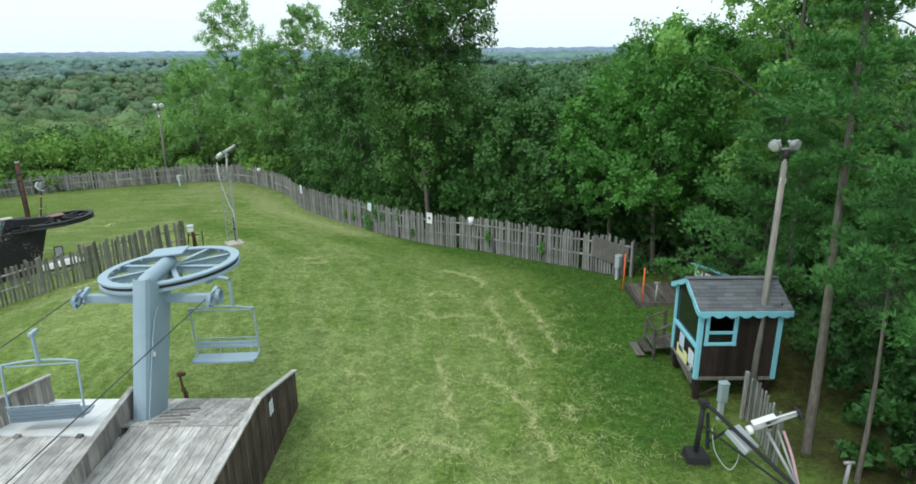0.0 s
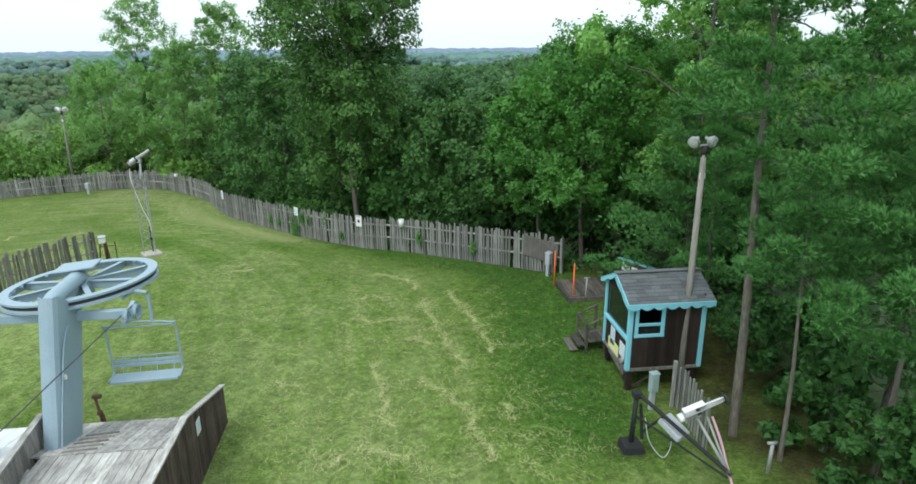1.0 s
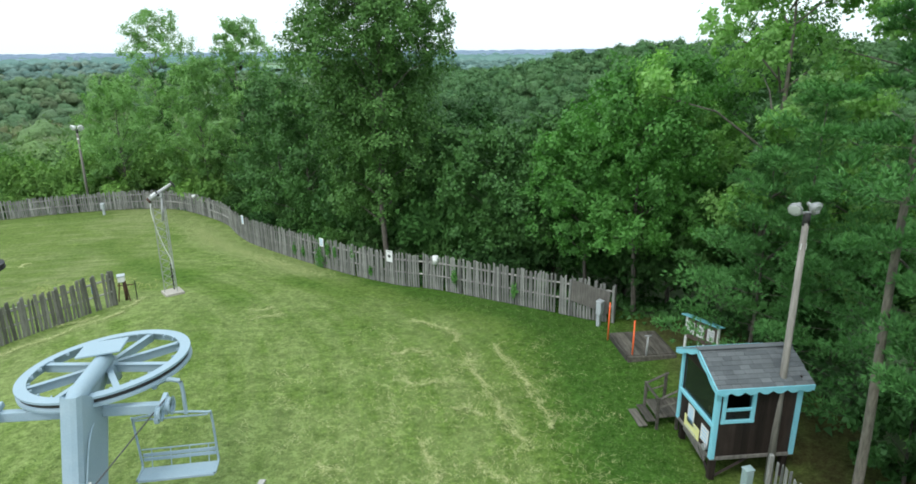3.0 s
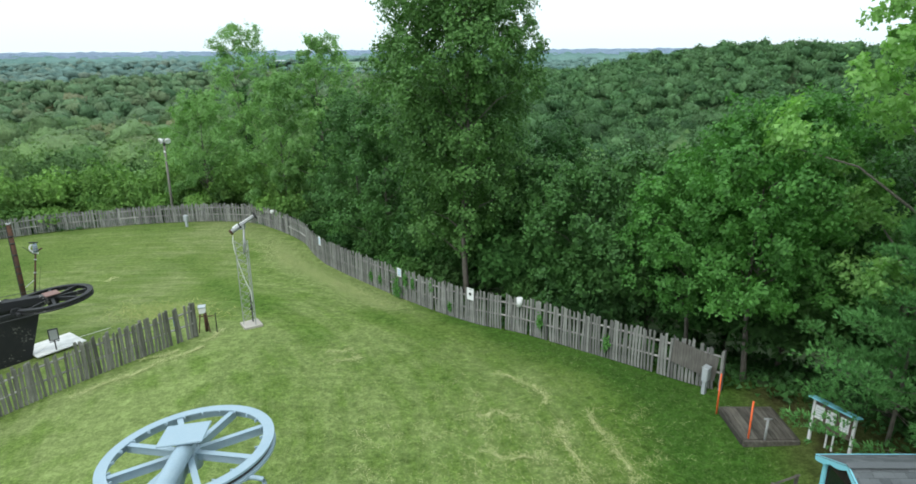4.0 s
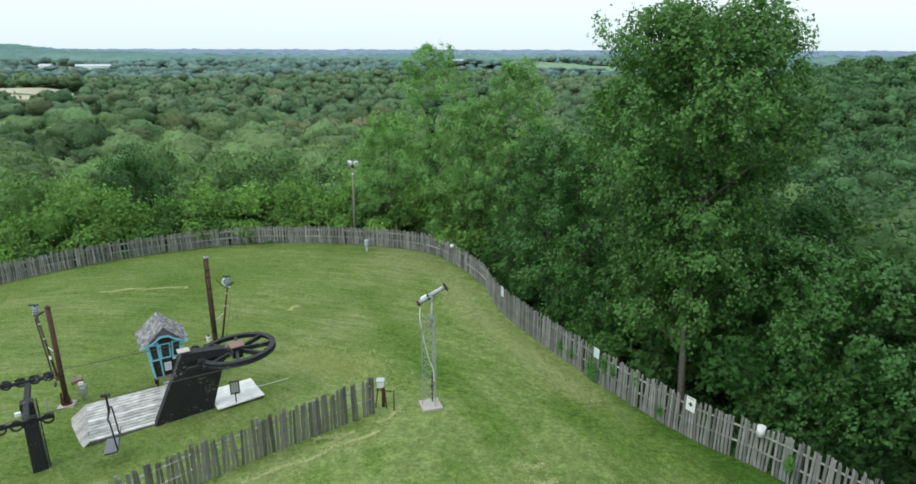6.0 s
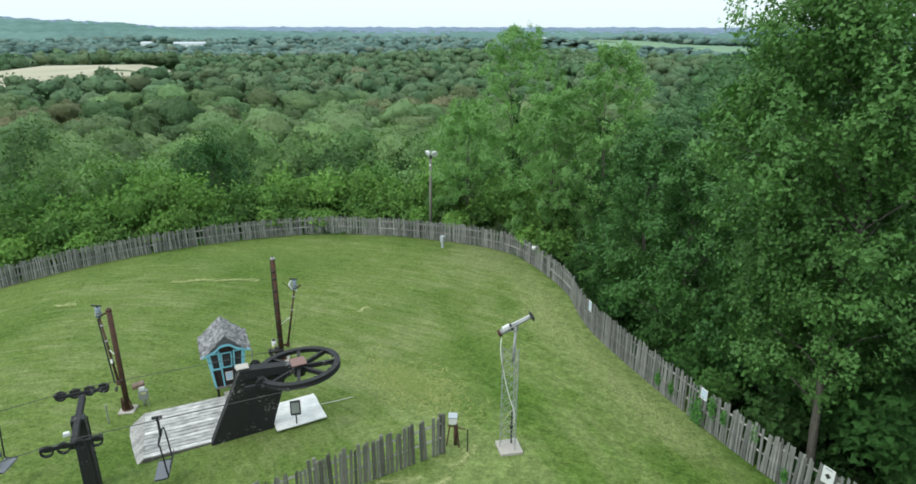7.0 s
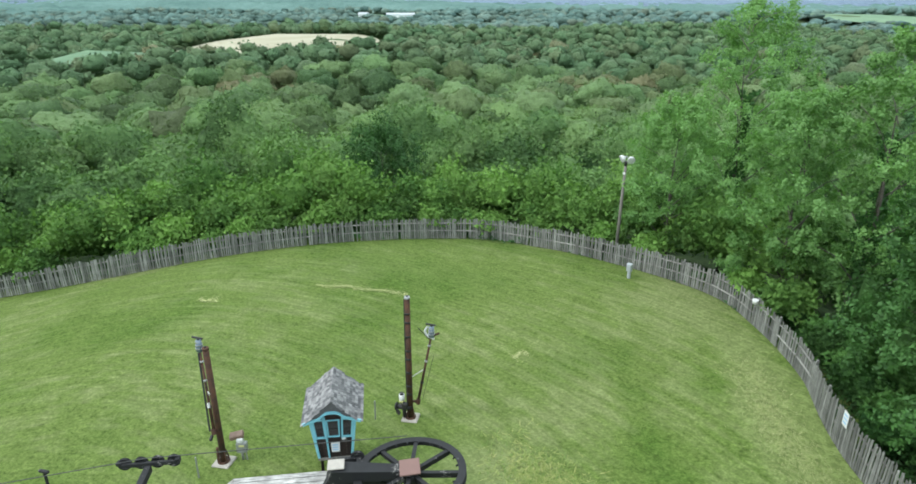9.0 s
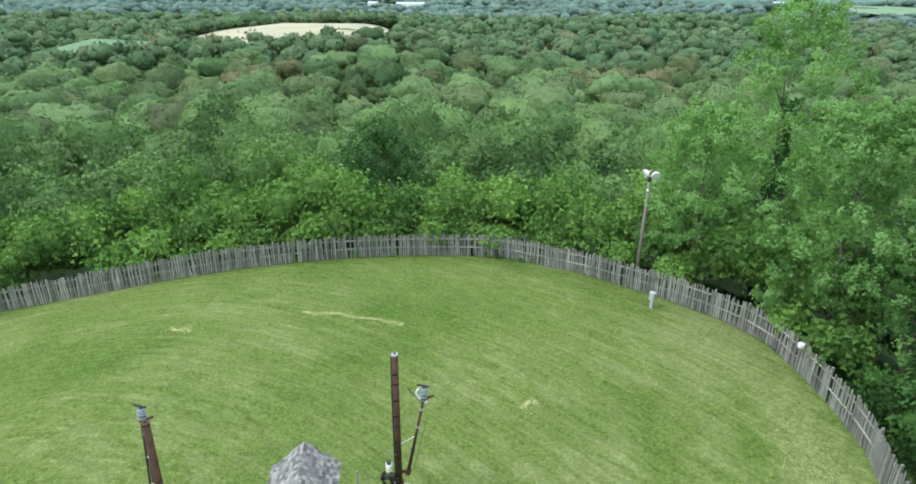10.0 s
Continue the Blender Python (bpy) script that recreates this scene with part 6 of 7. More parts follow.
planks(deck2, (-3.66, -6.85, zl(-1.98)), (0, 0.66, 0.52), (3.35, 0, 0), 11, 0.05, DECK, seed=22)
planks(deck2, (-2.04, -1.2, zl(-1.5)), (0, 2.1, 0.1), (2.6, 0, 0.4), 12, 0.05, FRESH_WHITE, gap=0.008, seed=23)
bx("fascia", GREY_WOOD, deck2, (0.06, 4.9, 0.24), (-0.3, -3.76, zl(-1.6)))
for v in (-3.5, -2.0, -0.45):
    for u in (-6.0, -3.8, -1.6, 0.6):
        if v > -2.2 or u < -1:
            bx("deck_post", GREY_WOOD, deck2, (0.12, 0.12, 0.7), (v + (0.1 if u > 0 else 0), u, zl(-1.85)))

# work lamp on a stand
ob = empty("work_lamp", (FRAME @ Vector((0.42, -0.35, zl(-1.6))))[:], 36)
tagged(ob, "black framed square work light on a stand", "work light")
rd("stand", BLACK, ob, (0, 0, 0.1), (0, 0, 1.0), 0.03, None, 8)
bx("housing", BLACK, ob, (0.42, 0.1, 0.56), (0, 0, 1.3), pose(0, 0, 0, -10, 0, 0), 0.015)
bx("face", STEEL, ob, (0.32, 0.02, 0.46), (0, -0.055, 1.3), pose(0, 0, 0, -10, 0, 0), 0.005)
rd("bar", BLACK, ob, (-0.2, 0, 0.95), (0.2, 0, 0.95), 0.025, None, 8)
ob = pipe("ground_hose", HOSE, None, arc([(x, y, ground_z(x, y) + 0.04) for x, y in ((-18.95, 30.3), (-18.4, 30.75), (-17.85, 31.3))]), 0.014)
tagged(ob, "pale hose lying in the grass", "hose")

# ---- second hut, gabled with a bell-shaped front ----
hut2 = empty("attendant_hut", (FRAME @ Vector((-4.7, -2.57, 0)))[:], BT)
hut2.location.z = ground_z(hut2.location.x, hut2.location.y)
H2 = hut2.location.z
tagged(hut2, "small brown hut with turquoise trim and grey shake roof", "hut", "attendants' huts")


def hz(z):
    return z - H2


def h2(x, y, z):
    return Vector((x, y, z))


HV0, HV1, HU0, HU1 = -0.85, 0.88, -0.8, 0.8
B0, E0, R0 = hz(-1.1), hz(0.78), hz(1.42)
bx("floor", GREY_WOOD, hut2, (1.85, 1.7, 0.12), (0, 0, B0 - 0.05))
for x in (-0.75, 0.75):
    for y in (-0.7, 0.7):
        bx("stilt", BROWN, hut2, (0.14, 0.14, B0 + 0.4), (x, y, B0 / 2 - 0.15))
wall_boards(hut2, h2, (HV1, HU0), (HV1, HU1), B0, E0, [(0.08, 0.46, B0 + 0.95, E0 - 0.12), (0.54, 1.06, B0 + 0.02, E0 - 0.1), (1.14, 1.52, B0 + 0.95, E0 - 0.12)], BROWN)
wall_boards(hut2, h2, (HV0, HU0), (HV1, HU0), B0, E0, [], BROWN)
wall_boards(hut2, h2, (HV1, HU1), (HV0, HU1), B0, E0, [], BROWN)
wall_boards(hut2, h2, (HV0, HU1), (HV0, HU0), B0, E0, [], BROWN)
for y in (HU0, HU1):
    for x in (HV0, HV1):
        bx("corner_board", TRIM, hut2, (0.12, 0.12, E0 - B0), (x, y, (E0 + B0) / 2))
for c in (HU0 + 0.27, HU0 + 1.33):
    for dy in (-0.19, 0.19):
        bx("window_stile", TRIM, hut2, (0.07, 0.07, E0 - B0 - 0.95), (HV1 + 0.03, c + dy, (B0 + 0.95 + E0 - 0.1) / 2))
    for z in (B0 + 0.95, E0 - 0.12):
        bx("window_rail", TRIM, hut2, (0.07, 0.44, 0.07), (HV1 + 0.03, c, z))
    bx("pane", GLASS, hut2, (0.01, 0.36, E0 - B0 - 1.05), (HV1, c, (B0 + 0.95 + E0 - 0.12) / 2), None, 0)
door = bx("door", BROWN, hut2, (0.05, 0.5, 0.95), (HV1 + 0.0, HU0 + 0.8, B0 + 0.5))
for dy in (-0.22, 0.22):
    bx("door_stile", TRIM, hut2, (0.06, 0.06, 0.78), (HV1 + 0.025, HU0 + 0.8 + dy, B0 + 1.35))
for z in (B0 + 0.98, B0 + 1.72):
    bx("door_rail", TRIM, hut2, (0.06, 0.5, 0.06), (HV1 + 0.027, HU0 + 0.8, z))
bx("door_pane", GLASS, hut2, (0.01, 0.4, 0.7), (HV1 + 0.01, HU0 + 0.8, B0 + 1.35), None, 0)
bx("jamb", TRIM, hut2, (0.07, 0.08, E0 - B0), (HV1 + 0.03, HU0 + 0.5, (E0 + B0) / 2))
sgn = bx("door_notice", WHITE, hut2, (0.012, 0.38, 0.46), (HV1 + 0.05, HU0 + 0.83, B0 + 0.5), None, 0.003, "white notice with blue print")
for k in range(3):
    bx("print_line", PALE_BLUE, sgn, (0.005, 0.26, 0.05), (HV1 + 0.06, HU0 + 0.83, B0 + 0.6 - 0.11 * k), None, 0)
bx("bell", WHITE, hut2, (0.05, 0.16, 0.09), (HV1 + 0.04, HU0 + 1.2, B0 + 0.86), None, 0.01)


for ob in hut2.children_recursive:
    if ob.type == "MESH":
        for v in ob.data.vertices:
            f = 0.74 + 0.26 * min(1.0, max(0.0, (v.co.z - B0) / (E0 - B0)))
            v.co.x, v.co.y = v.co.x * (0.5 + 0.5 * f), v.co.y * f


def bell(u):
    """Height of the flared roof over its half width, u from -1 to 1."""
    a = abs(u)
    return E0 - 0.1 + (R0 + 0.16 - E0 + 0.1) * (1 - a) ** 1.12


half = 1.03
def arch(u):
    """Lower edge of the eyebrow arch over the front."""
    return E0 - 0.15 + 0.24 * max(0.0, math.cos(u * math.pi / 2)) + 0.19 * math.exp(-(u / 0.36) ** 4)


n = 28
us = [2 * k / n - 1 for k in range(n + 1)]
bm = bmesh.new()
outline = [(half * u, arch(u) + 0.1) for u in us] + [(half * u * 0.98, arch(u)) for u in us[::-1]]
solid(bm, [(HV1 + 0.235, y, z) for y, z in outline], [(HV1 + 0.28, y, z) for y, z in outline])
part("barge_board", bm, TRIM, hut2)
# grey boards between the arch and the roof edge
bm = bmesh.new()
outline = [(half * u * 0.99, max(bell(abs(u)) - 0.01, arch(u) + 0.07)) for u in us] + [(half * u * 0.99, arch(u) + 0.04) for u in us[::-1]]
solid(bm, [(HV1 + 0.2, y, z) for y, z in outline], [(HV1 + 0.23, y, z) for y, z in outline])
part("front_shake", bm, SHAKE, hut2)
bm = bmesh.new()
loop = [(half * 0.93 * (2 * k / 20 - 1), bell(2 * k / 20 - 1) - 0.05) for k in range(21)] + [(half * 0.8, E0 - 0.12), (-half * 0.8, E0 - 0.12)]
solid(bm, [(HV1 + 0.0, y, z) for y, z in loop], [(HV1 + 0.04, y, z) for y, z in loop])
part("gable", bm, BROWN, hut2)
bm = bmesh.new()
rr = random.Random(51)
for side in (-1, 1):
    rows = 11
    for k in range(rows):
        u0, u1 = 1.06 - k / rows * 1.06, max(0.0, 1.06 - (k + 1.25) / rows * 1.06)
        y0, z0, y1, z1 = side * half * u0, bell(min(u0, 1.0)) - (0.03 if u0 > 1 else 0), side * half * u1, bell(u1)
        x = HV0 - 0.22 + rr.uniform(-0.1, 0)
        while x < HV1 + 0.24:
            w = rr.uniform(0.1, 0.2)
            t = 0.02 + rr.uniform(0, 0.02)
            q = [(x, y0, z0), (x + w - 0.008, y0, z0 + rr.uniform(-0.01, 0.01)), (x + w - 0.008, y1, z1), (x, y1, z1)]
            solid(bm, q, [(a, b, c + t) for a, b, c in q[:2]] + [(a, b, c + 0.006) for a, b, c in q[2:]])
            x += w
tagged(part("shake_roof", bm, SHAKE, hut2, "grey wooden shakes"), kind="stuff")
bm = bmesh.new()
loop = [(half * (2 * k / 20 - 1), bell(2 * k / 20 - 1) - 0.005) for k in range(21)]
loop = loop + [(y, z - 0.04) for y, z in loop[::-1]]
solid(bm, [(HV0 - 0.2, y, z) for y, z in loop], [(HV1 + 0.2, y, z) for y, z in loop])
part("roof_deck", bm, BROWN, hut2)
walkway = empty("walkway", (FRAME @ Vector((-3.25, -2.45, zl(-1.42))))[:], BT)
tagged(walkway, "short pale plank walkway between hut and deck", "walkway")
planks(walkway, (-0.6, -0.42, 0.06), (0.85, 0, 0), (0, 0.85, 0), 6, 0.05, DECK, seed=25)
for y in (-0.35, 0.35):
    bx("bearer", GREY_WOOD, walkway, (0.85, 0.09, 0.5), (-0.18, y, -0.25))

# ---- rusty steel poles with lance snow guns ----
def lance_gun(x, y, top, lance_foot, lance_top, label, valves):
    z = ground_z(x, y)
    p = empty("lance_pole", (x, y, z))
    tagged(p, label, "snow lance", "snow lances")
    h = top - z
    bx("concrete_pad", CONCRETE, p, (0.7, 0.7, 0.12), (0, 0, 0.02), pose(0, 0, 0, 0, 0, 30), 0.03)
    rd("pole", RUST, p, (0, 0, 0.06), (0, 0, h), 0.12, 0.115, 16)
    cap = rd("cap", STEEL if valves else RUST, p, (0, 0, h - 0.07), (0, 0, h + 0.015), 0.123, 0.117, 16)
    rd("cap_bolt", BLACK, cap, (0, 0, h), (0, 0, h + 0.07), 0.035, None, 8)
    rd("foot_flange", RUST, p, (0, 0, 0.05), (0, 0, 0.11), 0.24, None, 16)
    for k in range(4):
        a = k * math.pi / 2
        rd("gusset", RUST, p, (math.cos(a) * 0.22, math.sin(a) * 0.22, 0.1), (math.cos(a) * 0.13, math.sin(a) * 0.13, 0.55), 0.03, None, 4)
    a, b = Vector(lance_foot) - p.location, Vector(lance_top) - p.location
    d = (b - a).normalized()
    rd("lance", RUST, p, a, b, 0.06, 0.045, 10)
    rd("pivot", RUST, p, (0, 0, a.z), a, 0.06, None, 8)
    rd("pivot_plate", RUST, p, a - d * 0.12, a + d * 0.1, 0.1, None, 8)
    for u, r in ((0.3, 0.075), (0.62, 0.07), (0.85, 0.07)):
        rd("lance_clamp", STEEL if r == 0.07 else BLACK, p, a.lerp(b, u) - d * 0.04, a.lerp(b, u) + d * 0.04, r, None, 10)
    pipe("stay", HOSE, p, [(0.05, 0.05, a.z + (b.z - a.z) * 0.38), a.lerp(b, 0.5)[:]], 0.02)
    # snow head: blue-grey body, hose bent round it, nozzle arm on top
    body = rd("head_body", HEAD_BLUE, p, b - Vector((0, 0, 0.05)), b + Vector((0.02, 0, 0.42)), 0.13, 0.1, 12, "blue-grey snow head")
    for k in range(3):
        rd("head_ring", STEEL, body, b + Vector((0, 0, 0.06 + 0.13 * k)), b + Vector((0, 0, 0.1 + 0.13 * k)), 0.145 - 0.012 * k, None, 12)
    rd("nozzle_arm", BLACK, p, b + Vector((-0.2, -0.12, 0.52)), b + Vector((0.16, 0.1, 0.48)), 0.04, None, 8)
    rd("nozzle_neck", BLACK, p, b + Vector((0.02, 0, 0.4)), b + Vector((0.0, 0, 0.5)), 0.04, None, 8)
    rd("side_nozzle", RUST, p, b + Vector((0.08, 0.05, 0.0)), b + Vector((0.27, 0.2, 0.12)), 0.045, None, 8)
    if valves:
        pipe("head_hose", WHITE, p, arc([b + Vector((0.12, 0.04, -0.14)), b + Vector((-0.1, -0.1, -0.02)), b + Vector((-0.19, -0.17, 0.2)), b + Vector((-0.1, -0.1, 0.42))]), 0.045)
        rd("whisker", BLACK, p, b + Vector((-0.05, -0.05, -0.2)), b + Vector((-0.42, -0.36, 0.36)), 0.018, None, 6)
        pipe("pole_hose", BLACK, p, arc([(-0.09, -0.08, 0.45), (-0.1, -0.09, h * 0.35), (-0.1, -0.09, h * 0.7), (-0.09, -0.08, h - 0.12)]), 0.03)
        for k in range(9):
            zb = h * (0.1 + 0.098 * k) + 0.1 * math.sin(k * 2.1)
            rd("hose_band", BLACK, p, (-0.012, -0.012, zb), (-0.012, -0.012, zb + 0.09), 0.132, None, 14)
        bottle = rd("valve_bottle", WHITE, p, (-0.3, -0.2, 0.78), (-0.3, -0.2, 1.2), 0.12, 0.12, 14, "white filter bottle with a yellow band")
        rd("band", YELLOW, bottle, (-0.3, -0.2, 0.84), (-0.3, -0.2, 0.94), 0.123, None, 14)
        rd("bottle_cap", BLACK, bottle, (-0.3, -0.2, 1.2), (-0.3, -0.2, 1.28), 0.09, None, 12)
        rd("valve_body", BLACK, p, (-0.52, -0.3, 0.55), (0.05, -0.05, 0.6), 0.11, None, 12)
        rd("valve_flange", BLACK, p, (-0.56, -0.32, 0.54), (-0.49, -0.29, 0.55), 0.17, None, 12)
        rd("valve_drop", BLACK, p, (-0.22, -0.17, 0.6), (-0.2, -0.15, 0.0), 0.085, None, 12)
        bx("actuator", BLACK, p, (0.24, 0.2, 0.3), (-0.1, -0.22, 0.72), pose(0, 0, 0, 0, 0, 25), 0.03)
        rd("hand_wheel", BLACK, p, (-0.3, -0.42, 0.42), (-0.3, -0.46, 0.42), 0.13, None, 12)
        pipe("stay_cable", BLACK, p, [a + Vector((0.15, 0.12, 0.1)), b.lerp(a, 0.3) + Vector((0.2, 0.17, 0))], 0.008)
    else:
        rd("air_line", BLACK, p, a + Vector((-0.12, -0.1, 0)), b + Vector((-0.05, -0.05, -0.15)), 0.035, None, 8)
        rd("feed_pipe", RUST, p, (-0.16, -0.14, 0.0), (-0.14, -0.12, 0.7), 0.05, None, 10)
        bx("latch", BLACK, p, (0.1, 0.22, 0.12), a - Vector((0.1, 0.1, 0.3)), pose(0, 0, 0, 25, 0, 40), 0.02)
        rd("label_clip", WHITE, p, a.lerp(b, 0.3) + Vector((0.04, -0.05, 0)), a.lerp(b, 0.36) + Vector((0.04, -0.05, 0)), 0.05, None, 8)
    return p


lance_gun(-24.2, 34.2, 3.47, (-23.95, 34.44, -1.52), (-23.52, 34.87, 1.68), "rusty brown steel pole with a raised snow lance", True)
lance_gun(-27.52, 27.3, 2.96, (-27.55, 27.12, -0.6), (-28.7, 27.62, 2.28), "rusty brown steel pole with a snow lance alongside", False)
for x, y in ((-25.3, 33.14), (-27.44, 26.22)):
    z = ground_z(x, y)
    ob = rd("marker_stake", STEEL, None, (x, y, z - 0.05), (x + 0.02, y, z + 0.95), 0.03, None, 8)
    tagged(ob, "thin grey stake standing in the grass", "stake", "stakes in the lawn")

# ---- black lift tower with sheave trains, ropes and chairs ----
TX, TY = -23.85, 22.75
tower2 = empty("lift_tower", (TX, TY, ground_z(TX, TY)), BT)
tagged(tower2, "black lift tower with two roller trains", "lift tower")
TZ = ground_z(TX, TY)
bm = bmesh.new()
solid(bm, [(-0.24, -0.26, 0), (0.24, -0.26, 0), (0.24, 0.26, 0), (-0.24, 0.26, 0)], [(-0.2, -0.22, 1.35 - TZ), (0.2, -0.22, 1.35 - TZ), (0.2, 0.22, 1.35 - TZ), (-0.2, 0.22, 1.35 - TZ)])
part("shaft", bm, LIFT_BLACK, tower2)
bx("cross_arm", LIFT_BLACK, tower2, (3.3, 0.2, 0.24), (0, 0, 1.25 - TZ), None, 0.015)
for x in (0.3, 0.36):
    rd("ladder_rail", LIFT_BLACK, tower2, (x, 0.34 - (x - 0.3) * 3, 0.2), (x, 0.34 - (x - 0.3) * 3, 1.5 - TZ), 0.025, None, 8)
bx("white_fitting", WHITE, tower2, (0.12, 0.2, 0.16), (1.2, -0.2, 1.5 - TZ), None, 0.02)
for sx in (-1, 1):
    x = sx * 1.7
    bx("train_beam", LIFT_BLACK, tower2, (0.1, 1.7, 0.14), (x, 0, 1.38 - TZ), None, 0.015)
    for k in range(4):
        sheave(tower2, (x + 0.1 * sx, -0.72 + 0.48 * k, 1.36 - TZ), 0.2, LIFT_BLACK, (1, 0, 0))
    for k in (-0.85, 0.85):
        bx("catcher", LIFT_BLACK, tower2, (0.2, 0.14, 0.1), (x + 0.05 * sx, k, 1.45 - TZ), None, 0.01)
back = Matrix.Rotation(radians(BT), 4, "Z")
for v in (-1.72, 1.72):
    a = Vector((BX, BY, 1.33)) + back @ Vector((v, 0, 0))
    b = Vector((TX, TY, 1.58)) + back @ Vector((v, 0, 0))
    c = b + (b - a).normalized() * 14 + Vector((0, 0, -1.6))
    d = c + (c - b).normalized() * 16 + Vector((0, 0, -2.0))
    ob = pipe("haul_rope", CABLE, None, [a, b, c, d], 0.014)
    tagged(ob, "dark twisted steel haul rope of the black chairlift", "cable")
lift_chair((-27.25, 21.7, 1.32), BT + 158, 0.9, LIFT_BLACK, 2.35, "black two-seat lift chair with grey seat", 0.0, SEAT_GREY)
lift_chair((-20.9, 23.6, 1.62), BT - 8, 1.1, LIFT_BLACK, 2.2, "black two-seat lift chair over the deck's edge", 0.0, SEAT_GREY)


# ---- standing trees ----
def bent_rod(bm, points, radii, sides=7):
    """One tapering tube through the points."""
    rings = []
    for k, (p, r) in enumerate(zip(points, radii)):
        d = (Vector(points[min(k + 1, len(points) - 1)]) - Vector(points[max(k - 1, 0)])).normalized()
        u = d.orthogonal().normalized() if k == 0 else (u - d * u.dot(d)).normalized()
        w = d.cross(u)
        rings.append([bm.verts.new(Vector(p) + (u * math.cos(6.28318 * j / sides) + w * math.sin(6.28318 * j / sides)) * r) for j in range(sides)])
    for lo, hi in zip(rings, rings[1:]):
        for j in range(sides):
            bm.faces.new((lo[j], lo[(j + 1) % sides], hi[(j + 1) % sides], hi[j]))


def tree_meshes(height, r, low, kind, seed):
    """Trunk with limbs, and a crown of leaf clumps round the limb ends."""
    rg = np.random.default_rng(seed)
    bm = bmesh.new()
    lean = rg.normal(0, 0.025, 2) * (0.0 if kind == "poplar" else 1.0)
    limbs = []
    hs = np.linspace(0, height * 0.8, 7)
    spine = [Vector((lean[0] * h + 0.15 * math.sin(h * 0.5 + seed), lean[1] * h + 0.12 * math.cos(h * 0.45 + seed) - 0.12, h)) for h in hs]
    base_r = 0.0085 * height + 0.03
    bent_rod(bm, spine, [base_r * (1 - 0.88 * k / 6) for k in range(7)], 9)
    lobes = int(16 if height < 4 else 140 if kind == "poplar" else 52 if kind != "sparse" else 44)
    centres, sizes = [], []
    for k in range(lobes):
        u = (k + 0.5) / lobes
        h = low + (height - low) * (u ** (0.74 if kind == "poplar" else 0.85))
        q = (h - low) / (height - low)
        env = r * math.sin(math.pi * min(0.97, 0.22 + 0.74 * q)) ** 0.75
        if kind == "poplar":
            env = r * (0.46 + 0.66 * q if q < 0.72 else 0.94 - 1.25 * (q - 0.72))
        az = k * 2.399 + rg.uniform(-0.5, 0.5)
        back = 1.3 if kind == "poplar" else 1.5 if kind == "pale" and height > 14 else 0.0
        out = env * math.sqrt(rg.uniform(0.04, 0.85))
        c = Vector((lean[0] * h + math.cos(az) * out - (0.4 if kind == "poplar" else 0), lean[1] * h + math.sin(az) * out + back, h))
        centres.append(c)
        sizes.append(r * rg.uniform(0.17, 0.33) * (0.8 if kind == "pale" else 0.75 if kind in ("pale", "sparse") else 1.0))
        if k % 2 == 0:
            root = max(0.8, h - out * rg.uniform(0.5, 0.9))
            s0 = Vector((lean[0] * root, lean[1] * root, root))
            mid = s0.lerp(c, 0.5) + Vector((0, 0, 0.12 * out))
            lb = bmesh.new()
            bent_rod(lb, [s0, mid, c], [base_r * 0.38 * (1 - 0.6 * q), base_r * 0.24 * (1 - 0.5 * q), 0.012], 5)
            limbs.append(lb)
    crown_v = []
    n_leaf = {"poplar": 100000, "dark": 27000, "mid": 26000, "pale": 29000, "bright": 38000, "sparse": 32000}[kind] * (0.3 if height < 4 else 1.0)
    per = int(n_leaf / lobes)
    for c, s in zip(centres, sizes):
        # sprays within the clump, then leaves on the sprays
        sp = ball(rg, 16) * rg.uniform(0.55, 1.1, (16, 1)) * (s, s, s * 0.72)
        k = per // len(sp)
        lv = np.repeat(sp, k, 0)
        dirs = lv / (np.linalg.norm(lv, axis=1, keepdims=True) + 1e-6)
        lv = lv + rg.normal(0, s * 0.15, lv.shape)
        size = {"poplar": 0.078, "dark": 0.086, "pale": 0.078, "bright": 0.068, "sparse": 0.078}.get(kind, 0.084)
        crown_v.append(leaf_points(lv + np.array(c), dirs + (0, 0, 0.4), np.full(len(lv), size), rg, 0.75))
    v = np.concatenate(crown_v)
    return bm, limbs, raw("crown", v, triples(len(v) // 3), 3)


